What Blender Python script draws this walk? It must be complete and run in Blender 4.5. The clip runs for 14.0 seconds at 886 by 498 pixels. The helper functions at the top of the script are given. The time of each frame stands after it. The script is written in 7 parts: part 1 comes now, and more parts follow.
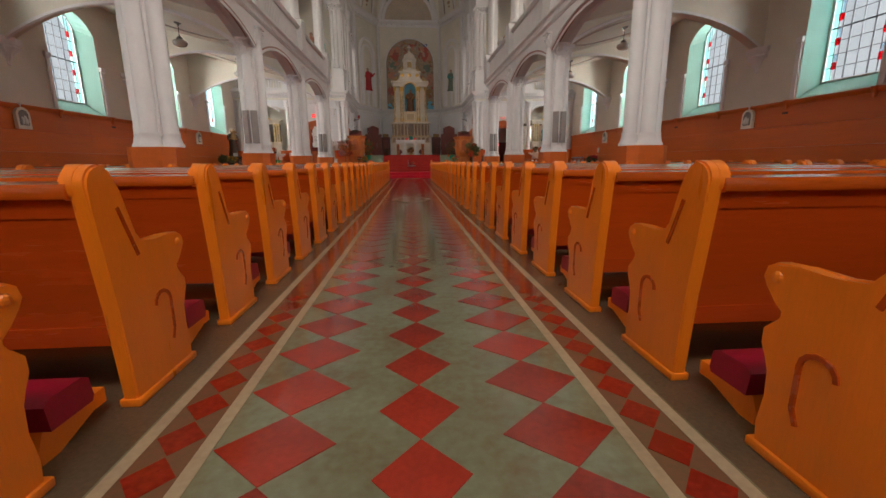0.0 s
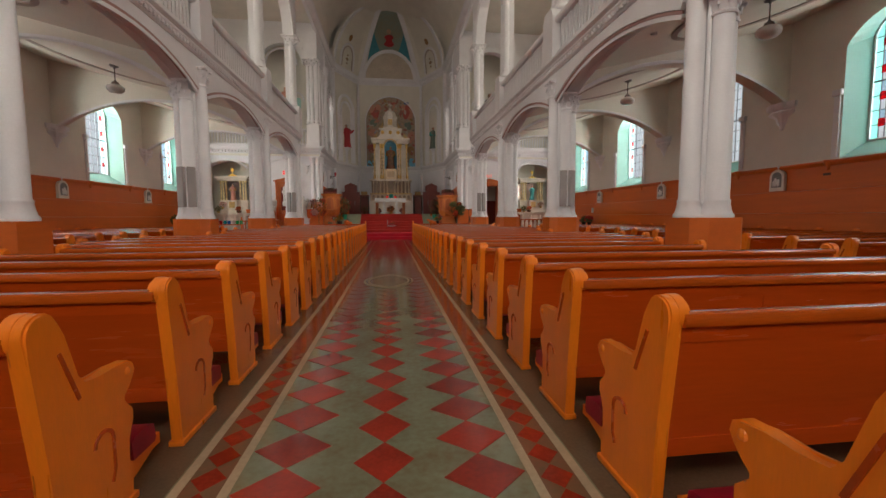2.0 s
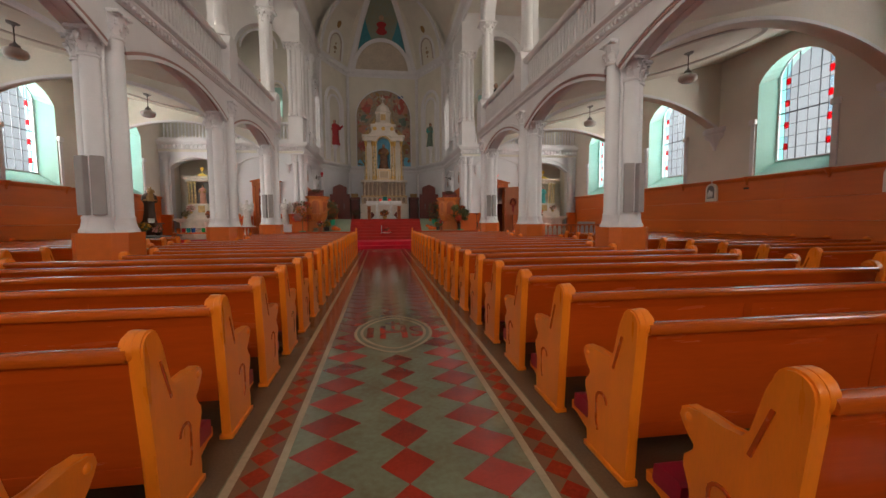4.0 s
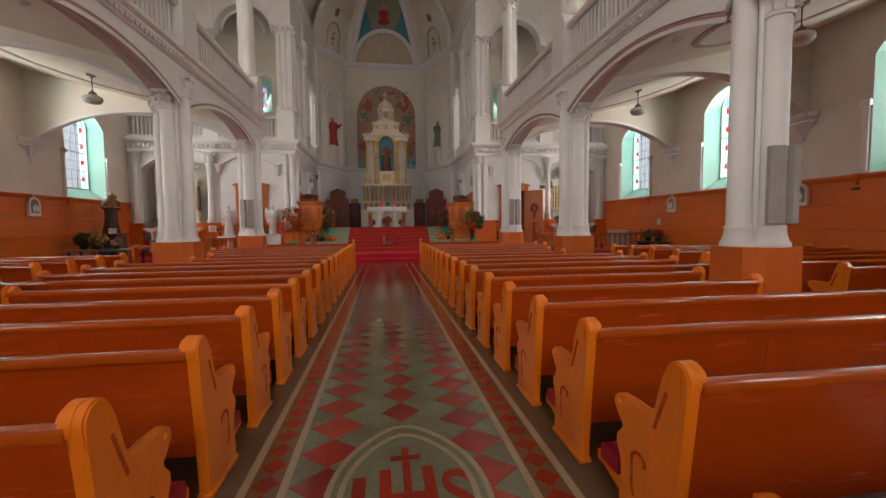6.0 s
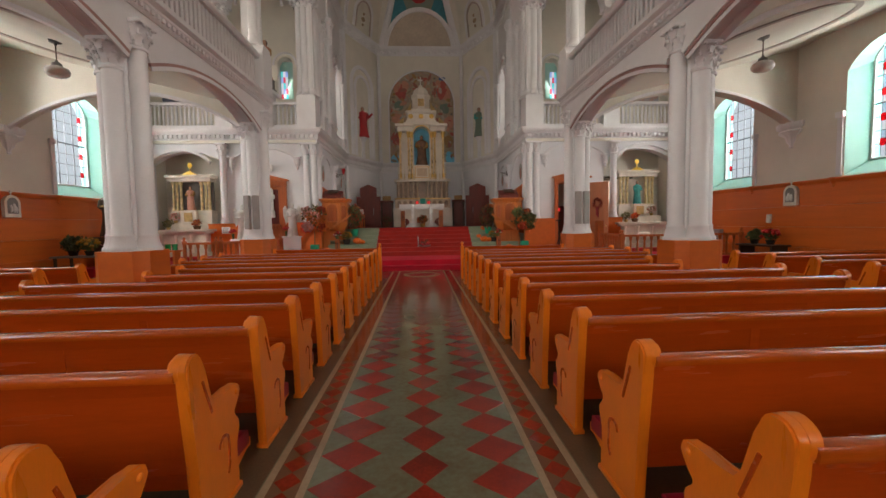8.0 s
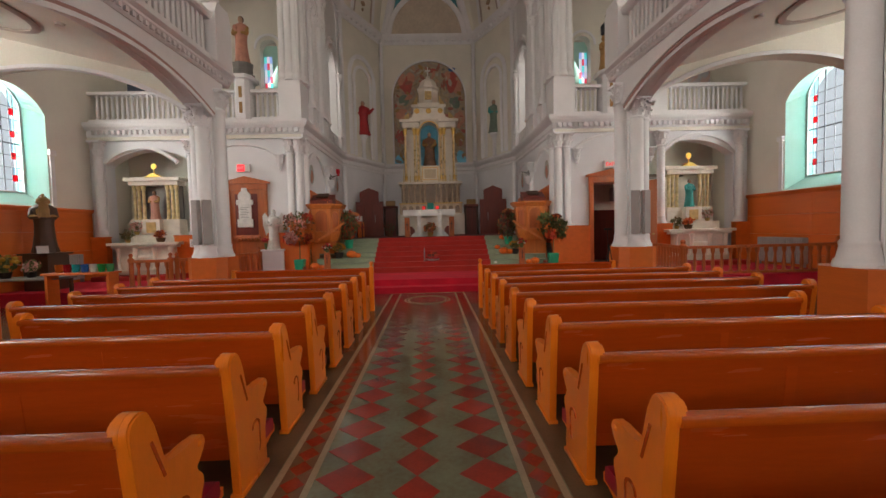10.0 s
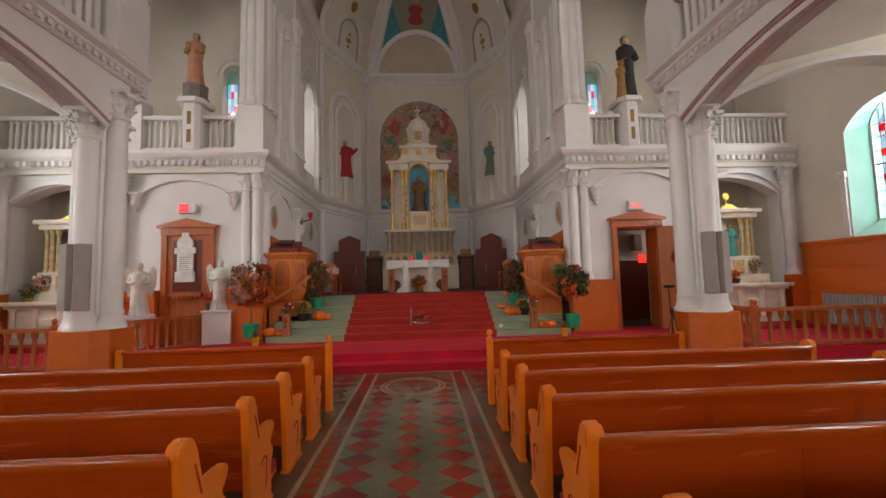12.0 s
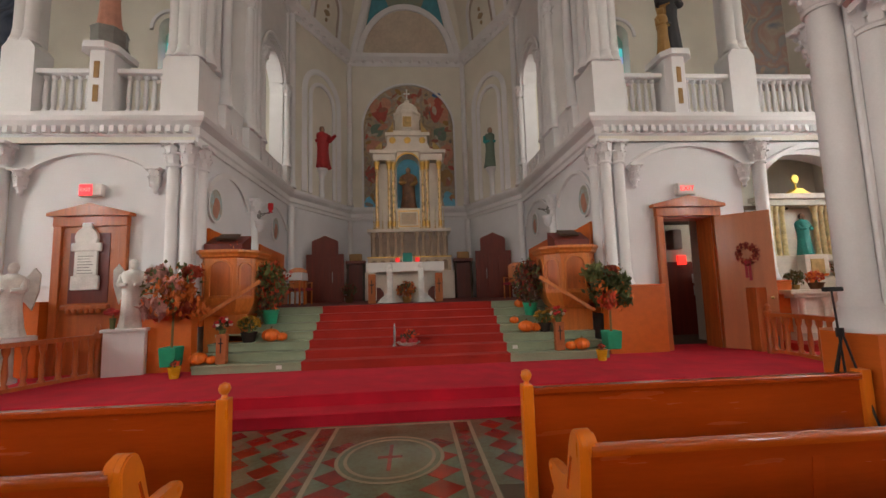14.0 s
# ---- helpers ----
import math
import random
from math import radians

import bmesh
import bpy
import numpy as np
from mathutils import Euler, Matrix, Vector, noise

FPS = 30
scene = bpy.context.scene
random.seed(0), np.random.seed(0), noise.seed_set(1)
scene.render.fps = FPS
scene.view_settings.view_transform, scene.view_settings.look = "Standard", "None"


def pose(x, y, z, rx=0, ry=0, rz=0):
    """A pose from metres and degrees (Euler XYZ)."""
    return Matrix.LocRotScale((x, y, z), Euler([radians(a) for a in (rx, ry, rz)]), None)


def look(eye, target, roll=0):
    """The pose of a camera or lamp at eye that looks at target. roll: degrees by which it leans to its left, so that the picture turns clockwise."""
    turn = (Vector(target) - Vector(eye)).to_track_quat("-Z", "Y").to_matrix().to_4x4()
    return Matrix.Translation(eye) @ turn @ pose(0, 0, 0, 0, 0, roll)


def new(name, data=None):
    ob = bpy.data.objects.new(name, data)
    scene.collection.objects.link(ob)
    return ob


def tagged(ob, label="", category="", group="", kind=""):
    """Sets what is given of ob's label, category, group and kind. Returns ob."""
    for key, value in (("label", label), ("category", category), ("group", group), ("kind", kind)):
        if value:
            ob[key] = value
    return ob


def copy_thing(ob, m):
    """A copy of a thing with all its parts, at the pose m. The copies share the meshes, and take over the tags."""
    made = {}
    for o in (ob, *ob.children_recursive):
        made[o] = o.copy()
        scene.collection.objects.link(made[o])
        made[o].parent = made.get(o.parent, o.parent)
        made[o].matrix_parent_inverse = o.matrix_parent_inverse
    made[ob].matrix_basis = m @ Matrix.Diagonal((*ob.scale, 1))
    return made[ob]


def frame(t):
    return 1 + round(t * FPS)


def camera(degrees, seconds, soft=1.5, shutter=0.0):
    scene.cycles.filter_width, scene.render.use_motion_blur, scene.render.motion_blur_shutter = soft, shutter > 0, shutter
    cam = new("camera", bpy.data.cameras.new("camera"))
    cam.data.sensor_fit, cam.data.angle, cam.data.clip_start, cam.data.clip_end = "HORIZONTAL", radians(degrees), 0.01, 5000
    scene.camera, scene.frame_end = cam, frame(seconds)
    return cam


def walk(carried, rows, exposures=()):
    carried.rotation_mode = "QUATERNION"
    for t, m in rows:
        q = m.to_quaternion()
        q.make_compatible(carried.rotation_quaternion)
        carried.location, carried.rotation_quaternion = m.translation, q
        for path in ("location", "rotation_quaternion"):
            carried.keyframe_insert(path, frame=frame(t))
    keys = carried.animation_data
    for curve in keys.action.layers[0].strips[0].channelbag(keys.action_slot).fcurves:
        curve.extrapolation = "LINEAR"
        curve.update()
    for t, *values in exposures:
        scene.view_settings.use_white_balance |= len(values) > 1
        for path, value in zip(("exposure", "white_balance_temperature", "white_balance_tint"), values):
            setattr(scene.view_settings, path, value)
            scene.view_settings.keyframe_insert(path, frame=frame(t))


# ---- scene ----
cam = camera(94.08, 14.0)
# eye in metres; yaw, pitch and roll in degrees
ROWS = [
    (0.0, -0.018, 0.001, 0.962, -4.52, -11.92, 0.36),
    (0.5, -0.032, 0.679, 1.067, -5.65, -8.61, 0.22),
    (1.0, 0.013, 1.327, 1.130, -6.37, -6.20, 0.23),
    (1.5, 0.042, 1.965, 1.204, -6.84, -4.87, 0.25),
    (2.0, 0.051, 2.632, 1.284, -7.24, -4.51, 0.27),
    (2.5, 0.027, 3.390, 1.327, -7.51, -4.50, 0.31),
    (3.2, -0.044, 4.467, 1.375, -7.95, -4.42, 0.36),
    (3.9, -0.120, 5.521, 1.426, -8.44, -4.21, 0.41),
    (4.5, -0.157, 6.404, 1.474, -8.77, -3.98, 0.45),
    (5.0, -0.147, 7.126, 1.518, -8.92, -3.77, 0.48),
    (5.5, -0.109, 7.848, 1.558, -8.81, -3.57, 0.52),
    (6.0, -0.112, 8.585, 1.568, -8.13, -3.43, 0.62),
    (6.5, -0.110, 9.276, 1.559, -6.93, -3.40, 0.68),
    (7.0, -0.098, 10.039, 1.572, -5.55, -3.42, 0.76),
    (7.5, -0.084, 10.781, 1.580, -4.16, -3.38, 0.88),
    (8.0, 0.010, 11.529, 1.588, -3.04, -3.47, 0.97),
    (8.7, 0.110, 12.564, 1.620, -2.02, -3.64, 1.13),
    (9.3, 0.142, 13.427, 1.662, -1.61, -3.54, 1.27),
    (9.9, 0.146, 14.270, 1.709, -1.55, -2.87, 1.39),
    (10.5, 0.141, 15.093, 1.752, -1.79, -1.34, 1.45),
    (11.0, 0.148, 15.771, 1.786, -2.15, 0.67, 1.44),
    (11.5, 0.173, 16.462, 1.822, -2.50, 2.81, 1.40),
    (12.0, 0.198, 17.144, 1.811, -2.86, 4.44, 1.44),
    (12.5, 0.295, 17.877, 1.803, -3.15, 5.31, 1.46),
    (13.0, 0.316, 18.571, 1.782, -3.31, 5.61, 1.43),
    (13.5, 0.359, 19.235, 1.767, -3.57, 5.61, 1.46),
    (14.0, 0.291, 19.930, 1.722, -3.95, 5.88, 1.69),
]
walk(cam, [(t, pose(x, y, z, 90 + pitch, roll, yaw)) for t, x, y, z, yaw, pitch, roll in ROWS], exposures=[(0.0, 0.0), (1.5, -0.06), (6.0, 0.08), (10.0, 0.18), (14.0, 0.32)])

# ---------------------------------------------------------------- light
world = bpy.data.worlds.new("sky")
scene.world = world
world.use_nodes = True
wn = world.node_tree
sky = wn.nodes.new("ShaderNodeTexSky")
sky.sky_type = "NISHITA"
sky.sun_disc = False
sky.sun_elevation, sky.sun_rotation = radians(42), radians(120)
wn.nodes["Background"].inputs["Strength"].default_value = 0.15
wn.links.new(sky.outputs[0], wn.nodes["Background"].inputs[0])
scene.view_settings.exposure = 0.0

SUN = new("sun", bpy.data.lights.new("sun", "SUN"))
SUN.data.energy, SUN.data.angle, SUN.data.color = 1.0, radians(15), (1.0, 0.96, 0.9)
SUN.matrix_world = look((0, 0, 0), (-0.65, 0.35, -0.7))


def daylight_lamp(x, y, z, sx, sz, to, power, color=(1.0, 0.925, 0.84)):
    """Area lamp standing for daylight; not every one has a window modelled."""
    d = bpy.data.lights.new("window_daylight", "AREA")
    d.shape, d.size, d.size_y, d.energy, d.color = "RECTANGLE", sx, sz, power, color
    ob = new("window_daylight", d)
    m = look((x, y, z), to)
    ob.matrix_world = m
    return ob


BAY = 5.1
COLS_Y = [-2.05, 3.05, 8.15, 13.25, 18.35, 23.45]
WIN_Y = [0.42, 5.52, 10.62, 15.72, 20.82, 25.92]
XW = 11.1          # inner face of the side walls
XC = 4.58          # columns' axis
Y0, Y1 = -4.6, 28.5
CX = 0.14          # middle of the chancel
for s in (-1, 1):
    for y in WIN_Y:
        daylight_lamp(s * (XW + 1.5), y - 0.9, 4.6, 1.7, 2.6, (s * 3.0, y + 1.6, 0.6), (350 if y > 25 else 450 if y > 20 else 235 if y > 10 else 185) * (0.8 if s > 0 else 0.95))
    for y in WIN_Y:
        daylight_lamp(s * (XW - 0.04), y, 8.8, 1.5, 2.4, (s * 1.0, y + 0.6, 0.0), 20 if y > 25 else (230 if y > 18 else 150 if y > 10 else 85))
# No windows are modelled in the tribunes; these lamps stand for them.
for s in (-1, 1):
    daylight_lamp(CX + s * 6.1, 31.4, 8.6, 1.5, 2.6, (CX + s * 3.6, 33.6, 7.2), 42)
# Fill lamp added by the back wall, where there is no window.
daylight_lamp(0, Y0 + 0.3, 8.5, 5.0, 5.0, (0, 24, 2.0), 860)

# ---------------------------------------------------------------- materials


def mat(name, color, rough=0.6, metal=0.0, vary=0.12, scale=3.0, grain=60.0, bump=0.05, coat=0.0, color2=None, stretch=(1, 1, 1), per=0.0):
    """Painted, wooden or stone surface: two scales of variation, fine relief, optional grain along one axis."""
    m = bpy.data.materials.new(name)
    m.use_nodes = True
    n, l = m.node_tree.nodes, m.node_tree.links
    b = n["Principled BSDF"]
    tc = n.new("ShaderNodeTexCoord")
    mp = n.new("ShaderNodeMapping")
    mp.inputs["Scale"].default_value = stretch
    l.new(tc.outputs["Object"], mp.inputs[0])
    a = n.new("ShaderNodeTexNoise")
    a.inputs["Scale"].default_value, a.inputs["Detail"].default_value = scale, 5
    f = n.new("ShaderNodeTexNoise")
    f.inputs["Scale"].default_value, f.inputs["Detail"].default_value = grain, 4
    l.new(mp.outputs[0], a.inputs["Vector"])
    l.new(mp.outputs[0], f.inputs["Vector"])
    mixer = n.new("ShaderNodeMath")
    mixer.operation = "MULTIPLY_ADD"
    mixer.inputs[1].default_value = 0.4
    l.new(f.outputs["Fac"], mixer.inputs[0])
    half = n.new("ShaderNodeMath")
    half.operation = "MULTIPLY"
    half.inputs[1].default_value = 0.6
    l.new(a.outputs["Fac"], half.inputs[0])
    l.new(half.outputs[0], mixer.inputs[2])
    fac = mixer.outputs[0]
    if per:
        oi = n.new("ShaderNodeObjectInfo")
        ad = n.new("ShaderNodeMath")
        ad.operation = "MULTIPLY_ADD"
        ad.inputs[1].default_value = per
        l.new(oi.outputs["Random"], ad.inputs[0])
        l.new(fac, ad.inputs[2])
        sb = n.new("ShaderNodeMath")
        sb.operation = "SUBTRACT"
        sb.inputs[1].default_value = per / 2
        l.new(ad.outputs[0], sb.inputs[0])
        fac = sb.outputs[0]
    r = n.new("ShaderNodeValToRGB")
    c2 = color2 or tuple(c * (1 - vary * 2) for c in color)
    c1 = tuple(min(1, c * (1 + vary)) for c in color)
    r.color_ramp.elements[0].position, r.color_ramp.elements[1].position = 0.3, 0.7
    r.color_ramp.elements[0].color, r.color_ramp.elements[1].color = (*c2, 1), (*c1, 1)
    l.new(fac, r.inputs[0])
    l.new(r.outputs[0], b.inputs["Base Color"])
    b.inputs["Metallic"].default_value = metal
    rr = n.new("ShaderNodeMapRange")
    rr.inputs["To Min"].default_value, rr.inputs["To Max"].default_value = max(0.02, rough - 0.08), min(1, rough + 0.1)
    l.new(a.outputs["Fac"], rr.inputs[0])
    l.new(rr.outputs[0], b.inputs["Roughness"])
    b.inputs["Coat Weight"].default_value = coat
    b.inputs["Coat Roughness"].default_value = 0.12
    if bump:
        bp = n.new("ShaderNodeBump")
        bp.inputs["Strength"].default_value, bp.inputs["Distance"].default_value = bump, 0.02
        l.new(fac, bp.inputs["Height"])
        l.new(bp.outputs[0], b.inputs["Normal"])
    return m


PLASTER = mat("cream_white_plaster", (0.79, 0.755, 0.67), 0.6, vary=0.05, scale=1.2, grain=40, bump=0.06)
TRIM = mat("white_gloss_paint", (0.82, 0.81, 0.825), 0.4, vary=0.04, scale=2, grain=50, bump=0.05)
# Cool tint puts side daylight into the white of these walls.
SANCT = mat("cool_daylight_white", (0.80, 0.80, 0.83), 0.55, vary=0.04, scale=1.2, grain=40, bump=0.05)
MINT = mat("mint_tone", (0.40, 0.68, 0.61), 0.5, vary=0.05, scale=1.5, grain=40, bump=0.05)
TAUPE = mat("taupe_line_tone", (0.50, 0.42, 0.37), 0.55, vary=0.06)
PINK = mat("dusty_pink_paint", (0.42, 0.24, 0.22), 0.5, vary=0.08)
OAK = mat("honey_varnished_oak", (0.95, 0.235, 0.012), 0.30, vary=0.05, scale=2.2, grain=24, bump=0.02, coat=0.4, stretch=(5, 5, 0.7), per=0.14)
OAKX = mat("varnished_oak_long_grain", (0.50, 0.066, 0.005), 0.24, vary=0.07, scale=3.0, grain=14, bump=0.008, coat=0.5, stretch=(0.5, 5, 5), per=0.3)
WALLWOOD = mat("panelled_oak", (0.68, 0.145, 0.015), 0.42, vary=0.07, scale=1.6, grain=22, bump=0.05, coat=0.2, stretch=(5, 0.5, 6), per=0.15)
DARKWOOD = mat("dark_red_wood", (0.17, 0.020, 0.010), 0.42, vary=0.2, scale=2, grain=30, coat=0.1, stretch=(6, 6, 0.6))
CARPET = mat("crimson_carpet", (0.68, 0.012, 0.04), 0.95, vary=0.14, scale=2.5, grain=300, bump=0.25)
STAIRCARPET = mat("red_stair_carpet", (0.42, 0.024, 0.016), 0.95, vary=0.15, scale=2.5, grain=300, bump=0.25)
FLOORG = mat("worn_grey_brown_linoleum", (0.14, 0.10, 0.06), 0.2, vary=0.16, scale=2.2, grain=60, bump=0.02)
FIELD = mat("worn_green_linoleum", (0.205, 0.235, 0.155), 0.09, vary=0.2, scale=2.6, grain=22, bump=0.012, coat=0.3, color2=(0.165, 0.125, 0.065))
REDTILE = mat("worn_red_linoleum", (0.38, 0.032, 0.016), 0.12, vary=0.2, scale=3, grain=40, bump=0.012, coat=0.3, per=0.3)
CREAM = mat("cream_inlaid_strip", (0.44, 0.35, 0.23), 0.2, vary=0.12, scale=3, grain=40, bump=0.02)
STEPGREEN = mat("sage_green_step_paint", (0.30, 0.35, 0.24), 0.5, vary=0.1, scale=2, grain=50)
GOLD = mat("gilt", (0.75, 0.47, 0.13), 0.32, metal=0.9, vary=0.15, scale=6, grain=60)
MARBLE = mat("ivory_marble", (0.82, 0.74, 0.64), 0.36, vary=0.08, scale=2.5, grain=20, bump=0.02)
LEAD = mat("dark_lead_came", (0.10, 0.11, 0.14), 0.7)
GREY = mat("grey_speaker_cloth", (0.42, 0.39, 0.38), 0.85, vary=0.08, scale=4, grain=250, bump=0.15)
REDPAD = mat("crimson_vinyl", (0.34, 0.004, 0.03), 0.4, vary=0.12, scale=5, grain=80)
BLACK = mat("matt_black", (0.012, 0.012, 0.013), 0.6)


def glass(name, color, haze=0.5, rough=0.2):
    m = bpy.data.materials.new(name)
    m.use_nodes = True
    n, l = m.node_tree.nodes, m.node_tree.links
    n.remove(n["Principled BSDF"])
    t, d, x = n.new("ShaderNodeBsdfTransparent"), n.new("ShaderNodeBsdfTranslucent"), n.new("ShaderNodeMixShader")
    no = n.new("ShaderNodeTexNoise")
    no.inputs["Scale"].default_value = 4
    r = n.new("ShaderNodeMapRange")
    r.inputs["To Min"].default_value, r.inputs["To Max"].default_value = haze * 0.4, haze * 1.6
    l.new(no.outputs["Fac"], r.inputs[0])
    t.inputs[0].default_value, d.inputs[0].default_value = (*color, 1), (*color, 1)
    l.new(r.outputs[0], x.inputs[0])
    l.new(t.outputs[0], x.inputs[1])
    l.new(d.outputs[0], x.inputs[2])
    g, y = n.new("ShaderNodeBsdfGlossy"), n.new("ShaderNodeMixShader")
    g.inputs["Roughness"].default_value = rough
    y.inputs[0].default_value = 0.05
    l.new(x.outputs[0], y.inputs[1])
    l.new(g.outputs[0], y.inputs[2])
    l.new(y.outputs[0], n["Material Output"].inputs["Surface"])
    return m


CLEAR = glass("clear_window_glass", (0.90, 0.95, 1.0), 0.012)
TEAL = glass("pale_teal_border_glass", (0.42, 0.84, 0.84), 0.08)
RUBY = glass("ruby_glass", (0.85, 0.015, 0.04), 0.15)
BLUEG = glass("pale_blue_glass", (0.50, 0.72, 0.90), 0.06)

# ---------------------------------------------------------------- mesh tools


def link(name, bm, material, parent=None, smooth=False):
    me = bpy.data.meshes.new(name)
    bmesh.ops.recalc_face_normals(bm, faces=bm.faces)
    bm.to_mesh(me)
    bm.free()
    me.materials.append(material)
    if smooth:
        for p in me.polygons:
            p.use_smooth = True
        me.set_sharp_from_angle(angle=radians(42))
    ob = new(name, me)
    if parent is not None:
        ob.parent = parent
    return ob


def part(name, bm, material, parent, label="", smooth=False):
    ob = link(name, bm, material, parent, smooth)
    return tagged(ob, label) if label else ob


def struct(name, bm, material, label, category, smooth=False):
    return tagged(link(name, bm, material, None, smooth), label, category, kind="structure")


def thing(name, m, label, category, group="", kind=""):
    ob = new(name)
    ob.matrix_basis = m
    ob.empty_display_size = 0.1
    return tagged(ob, label, category, group, kind)


def B():
    return bmesh.new()


def box(bm, x0, x1, y0, y1, z0, z1, bev=0.0):
    r = bmesh.ops.create_cube(bm, size=1.0)
    m = Matrix.Translation(((x0 + x1) / 2, (y0 + y1) / 2, (z0 + z1) / 2)) @ Matrix.Diagonal((abs(x1 - x0), abs(y1 - y0), abs(z1 - z0), 1))
    bmesh.ops.transform(bm, matrix=m, verts=r["verts"])
    if bev:
        es = list({e for v in r["verts"] for e in v.link_edges})
        bmesh.ops.bevel(bm, geom=es, offset=bev, segments=2, affect="EDGES", profile=0.5)
    return bm


def prism(bm, pts, axis, a, b):
    """Extrude a closed outline. axis x: pts are (y, z); y: (x, z); z: (x, y)."""
    def at(p, c):
        return {"x": (c, p[0], p[1]), "y": (p[0], c, p[1]), "z": (p[0], p[1], c)}[axis]
    lo, hi = [bm.verts.new(at(p, a)) for p in pts], [bm.verts.new(at(p, b)) for p in pts]
    n = len(pts)
    bm.faces.new(lo)
    bm.faces.new(hi[::-1])
    for i in range(n):
        bm.faces.new((lo[i], lo[(i + 1) % n], hi[(i + 1) % n], hi[i]))
    return bm


def lathe(bm, prof, seg=16, c=(0, 0), sx=1.0, sy=1.0, turn=0.0, flute=0.0, nf=0):
    """Turn a profile of (radius, z) about the upright axis at c."""
    rings = []
    for r, z in prof:
        ring = []
        for i in range(seg):
            a = 2 * math.pi * i / seg + turn
            q = r * (1 + (flute * math.cos(nf * a) if nf else 0))
            ring.append(bm.verts.new((c[0] + q * sx * math.cos(a), c[1] + q * sy * math.sin(a), z)))
        rings.append(ring)
    for p, q in zip(rings, rings[1:]):
        for i in range(seg):
            bm.faces.new((p[i], p[(i + 1) % seg], q[(i + 1) % seg], q[i]))
    bm.faces.new(rings[0][::-1])
    bm.faces.new(rings[-1])
    return bm


def sweep(bm, path, sect, closed=False, up=(0, 0, 1)):
    """Sweep a closed section (a across, b up) along a path of points."""
    P = [Vector(p) for p in path]
    n = len(P)
    rings = []
    U = Vector(up)
    for i in range(n):
        t = (P[(i + 1) % n] - P[i - 1]) if closed else (P[min(i + 1, n - 1)] - P[max(i - 1, 0)])
        t.normalize()
        a = t.cross(U).normalized()
        u = a.cross(t).normalized()
        rings.append([bm.verts.new(P[i] + a * s[0] + u * s[1]) for s in sect])
    k = len(sect)
    for i in range(n if closed else n - 1):
        p, q = rings[i], rings[(i + 1) % n]
        for j in range(k):
            bm.faces.new((p[j], p[(j + 1) % k], q[(j + 1) % k], q[j]))
    if not closed:
        bm.faces.new(rings[0][::-1])
        bm.faces.new(rings[-1])
    return bm


def ball(bm, c, r, s=(1, 1, 1), u=10, v=7):
    q = bmesh.ops.create_uvsphere(bm, u_segments=u, v_segments=v, radius=r)
    bmesh.ops.transform(bm, matrix=Matrix.Translation(c) @ Matrix.Diagonal((*s, 1)), verts=q["verts"])
    return bm


def rod(bm, a, b, r, seg=8, r2=None):
    a, b = Vector(a), Vector(b)
    d = b - a
    q = bmesh.ops.create_cone(bm, cap_ends=True, segments=seg, radius1=r, radius2=r if r2 is None else r2, depth=d.length)
    bmesh.ops.transform(bm, matrix=Matrix.Translation((a + b) / 2) @ d.to_track_quat("Z", "Y").to_matrix().to_4x4(), verts=q["verts"])
    return bm


def arc(u0, u1, spring, crown, n=14):
    """Points (u, z) of a segmental or round arch from u0 to u1."""
    w, h = abs(u1 - u0) / 2, crown - spring
    r = (w * w + h * h) / (2 * h)
    c, zc = (u0 + u1) / 2, crown - r
    a = math.atan2(spring - zc, w)
    sg = 1 if u1 > u0 else -1
    out = []
    for i in range(n + 1):
        t = math.pi - a - (math.pi - 2 * a) * i / n
        out.append((c + sg * r * math.cos(t), zc + r * math.sin(t)))
    return out


def spandrel(bm, axis, a, b, u0, u1, spring, crown, top, n=16):
    """A wall piece, from a to b across, over an arch that spans u0 to u1, up to the height top (or a function of u)."""
    pts = arc(u0, u1, spring, crown, n)
    f = top if callable(top) else (lambda u: top)

    def v(u, z, c):
        return bm.verts.new((c, u, z) if axis == "x" else (u, c, z))
    rows = [(v(u, z, a), v(u, z, b), v(u, f(u), a), v(u, f(u), b)) for u, z in pts]
    for p, q in zip(rows, rows[1:]):
        bm.faces.new((p[0], q[0], q[2], p[2]))
        bm.faces.new((p[1], p[3], q[3], q[1]))
        bm.faces.new((p[0], p[1], q[1], q[0]))
        bm.faces.new((p[2], q[2], q[3], p[3]))
    for p in (rows[0], rows[-1]):
        bm.faces.new((p[0], p[2], p[3], p[1]))
    return bm


def archband(bm, axis, c, u0, u1, spring, crown, sect, n=18):
    """A moulding swept along an arch; sect (across, out from the arch)."""
    pts = [((c, u, z) if axis == "x" else (u, c, z)) for u, z in arc(u0, u1, spring, crown, n)]
    up = (1, 0, 0) if axis == "x" else (0, 1, 0)
    return sweep(bm, pts, [(s[1], s[0]) for s in sect], up=up)


def place(bm, m):
    bmesh.ops.transform(bm, matrix=m, verts=bm.verts)
    return bm

# ---------------------------------------------------------------- floor
bm = B()
box(bm, -XW - 0.7, XW + 0.7, Y0 - 0.5, 26.3, -0.3, 0.0)
floor = struct("floor", bm, FLOORG, "worn grey-brown linoleum church floor", "floor")
bm = B()
box(bm, -1.0, 1.0, Y0, 25.64, 0.0, 0.004)
part("aisle_field", bm, FIELD, floor, "worn green linoleum aisle field")
for s in (-1, 1):
    for x in (0.735, 0.965):
        bm = B()
        box(bm, s * x - 0.024, s * x + 0.024, Y0, 25.55, 0.004, 0.007)
        part("cream_strip", bm, CREAM, floor, "cream inlaid border strip")
bm = B()
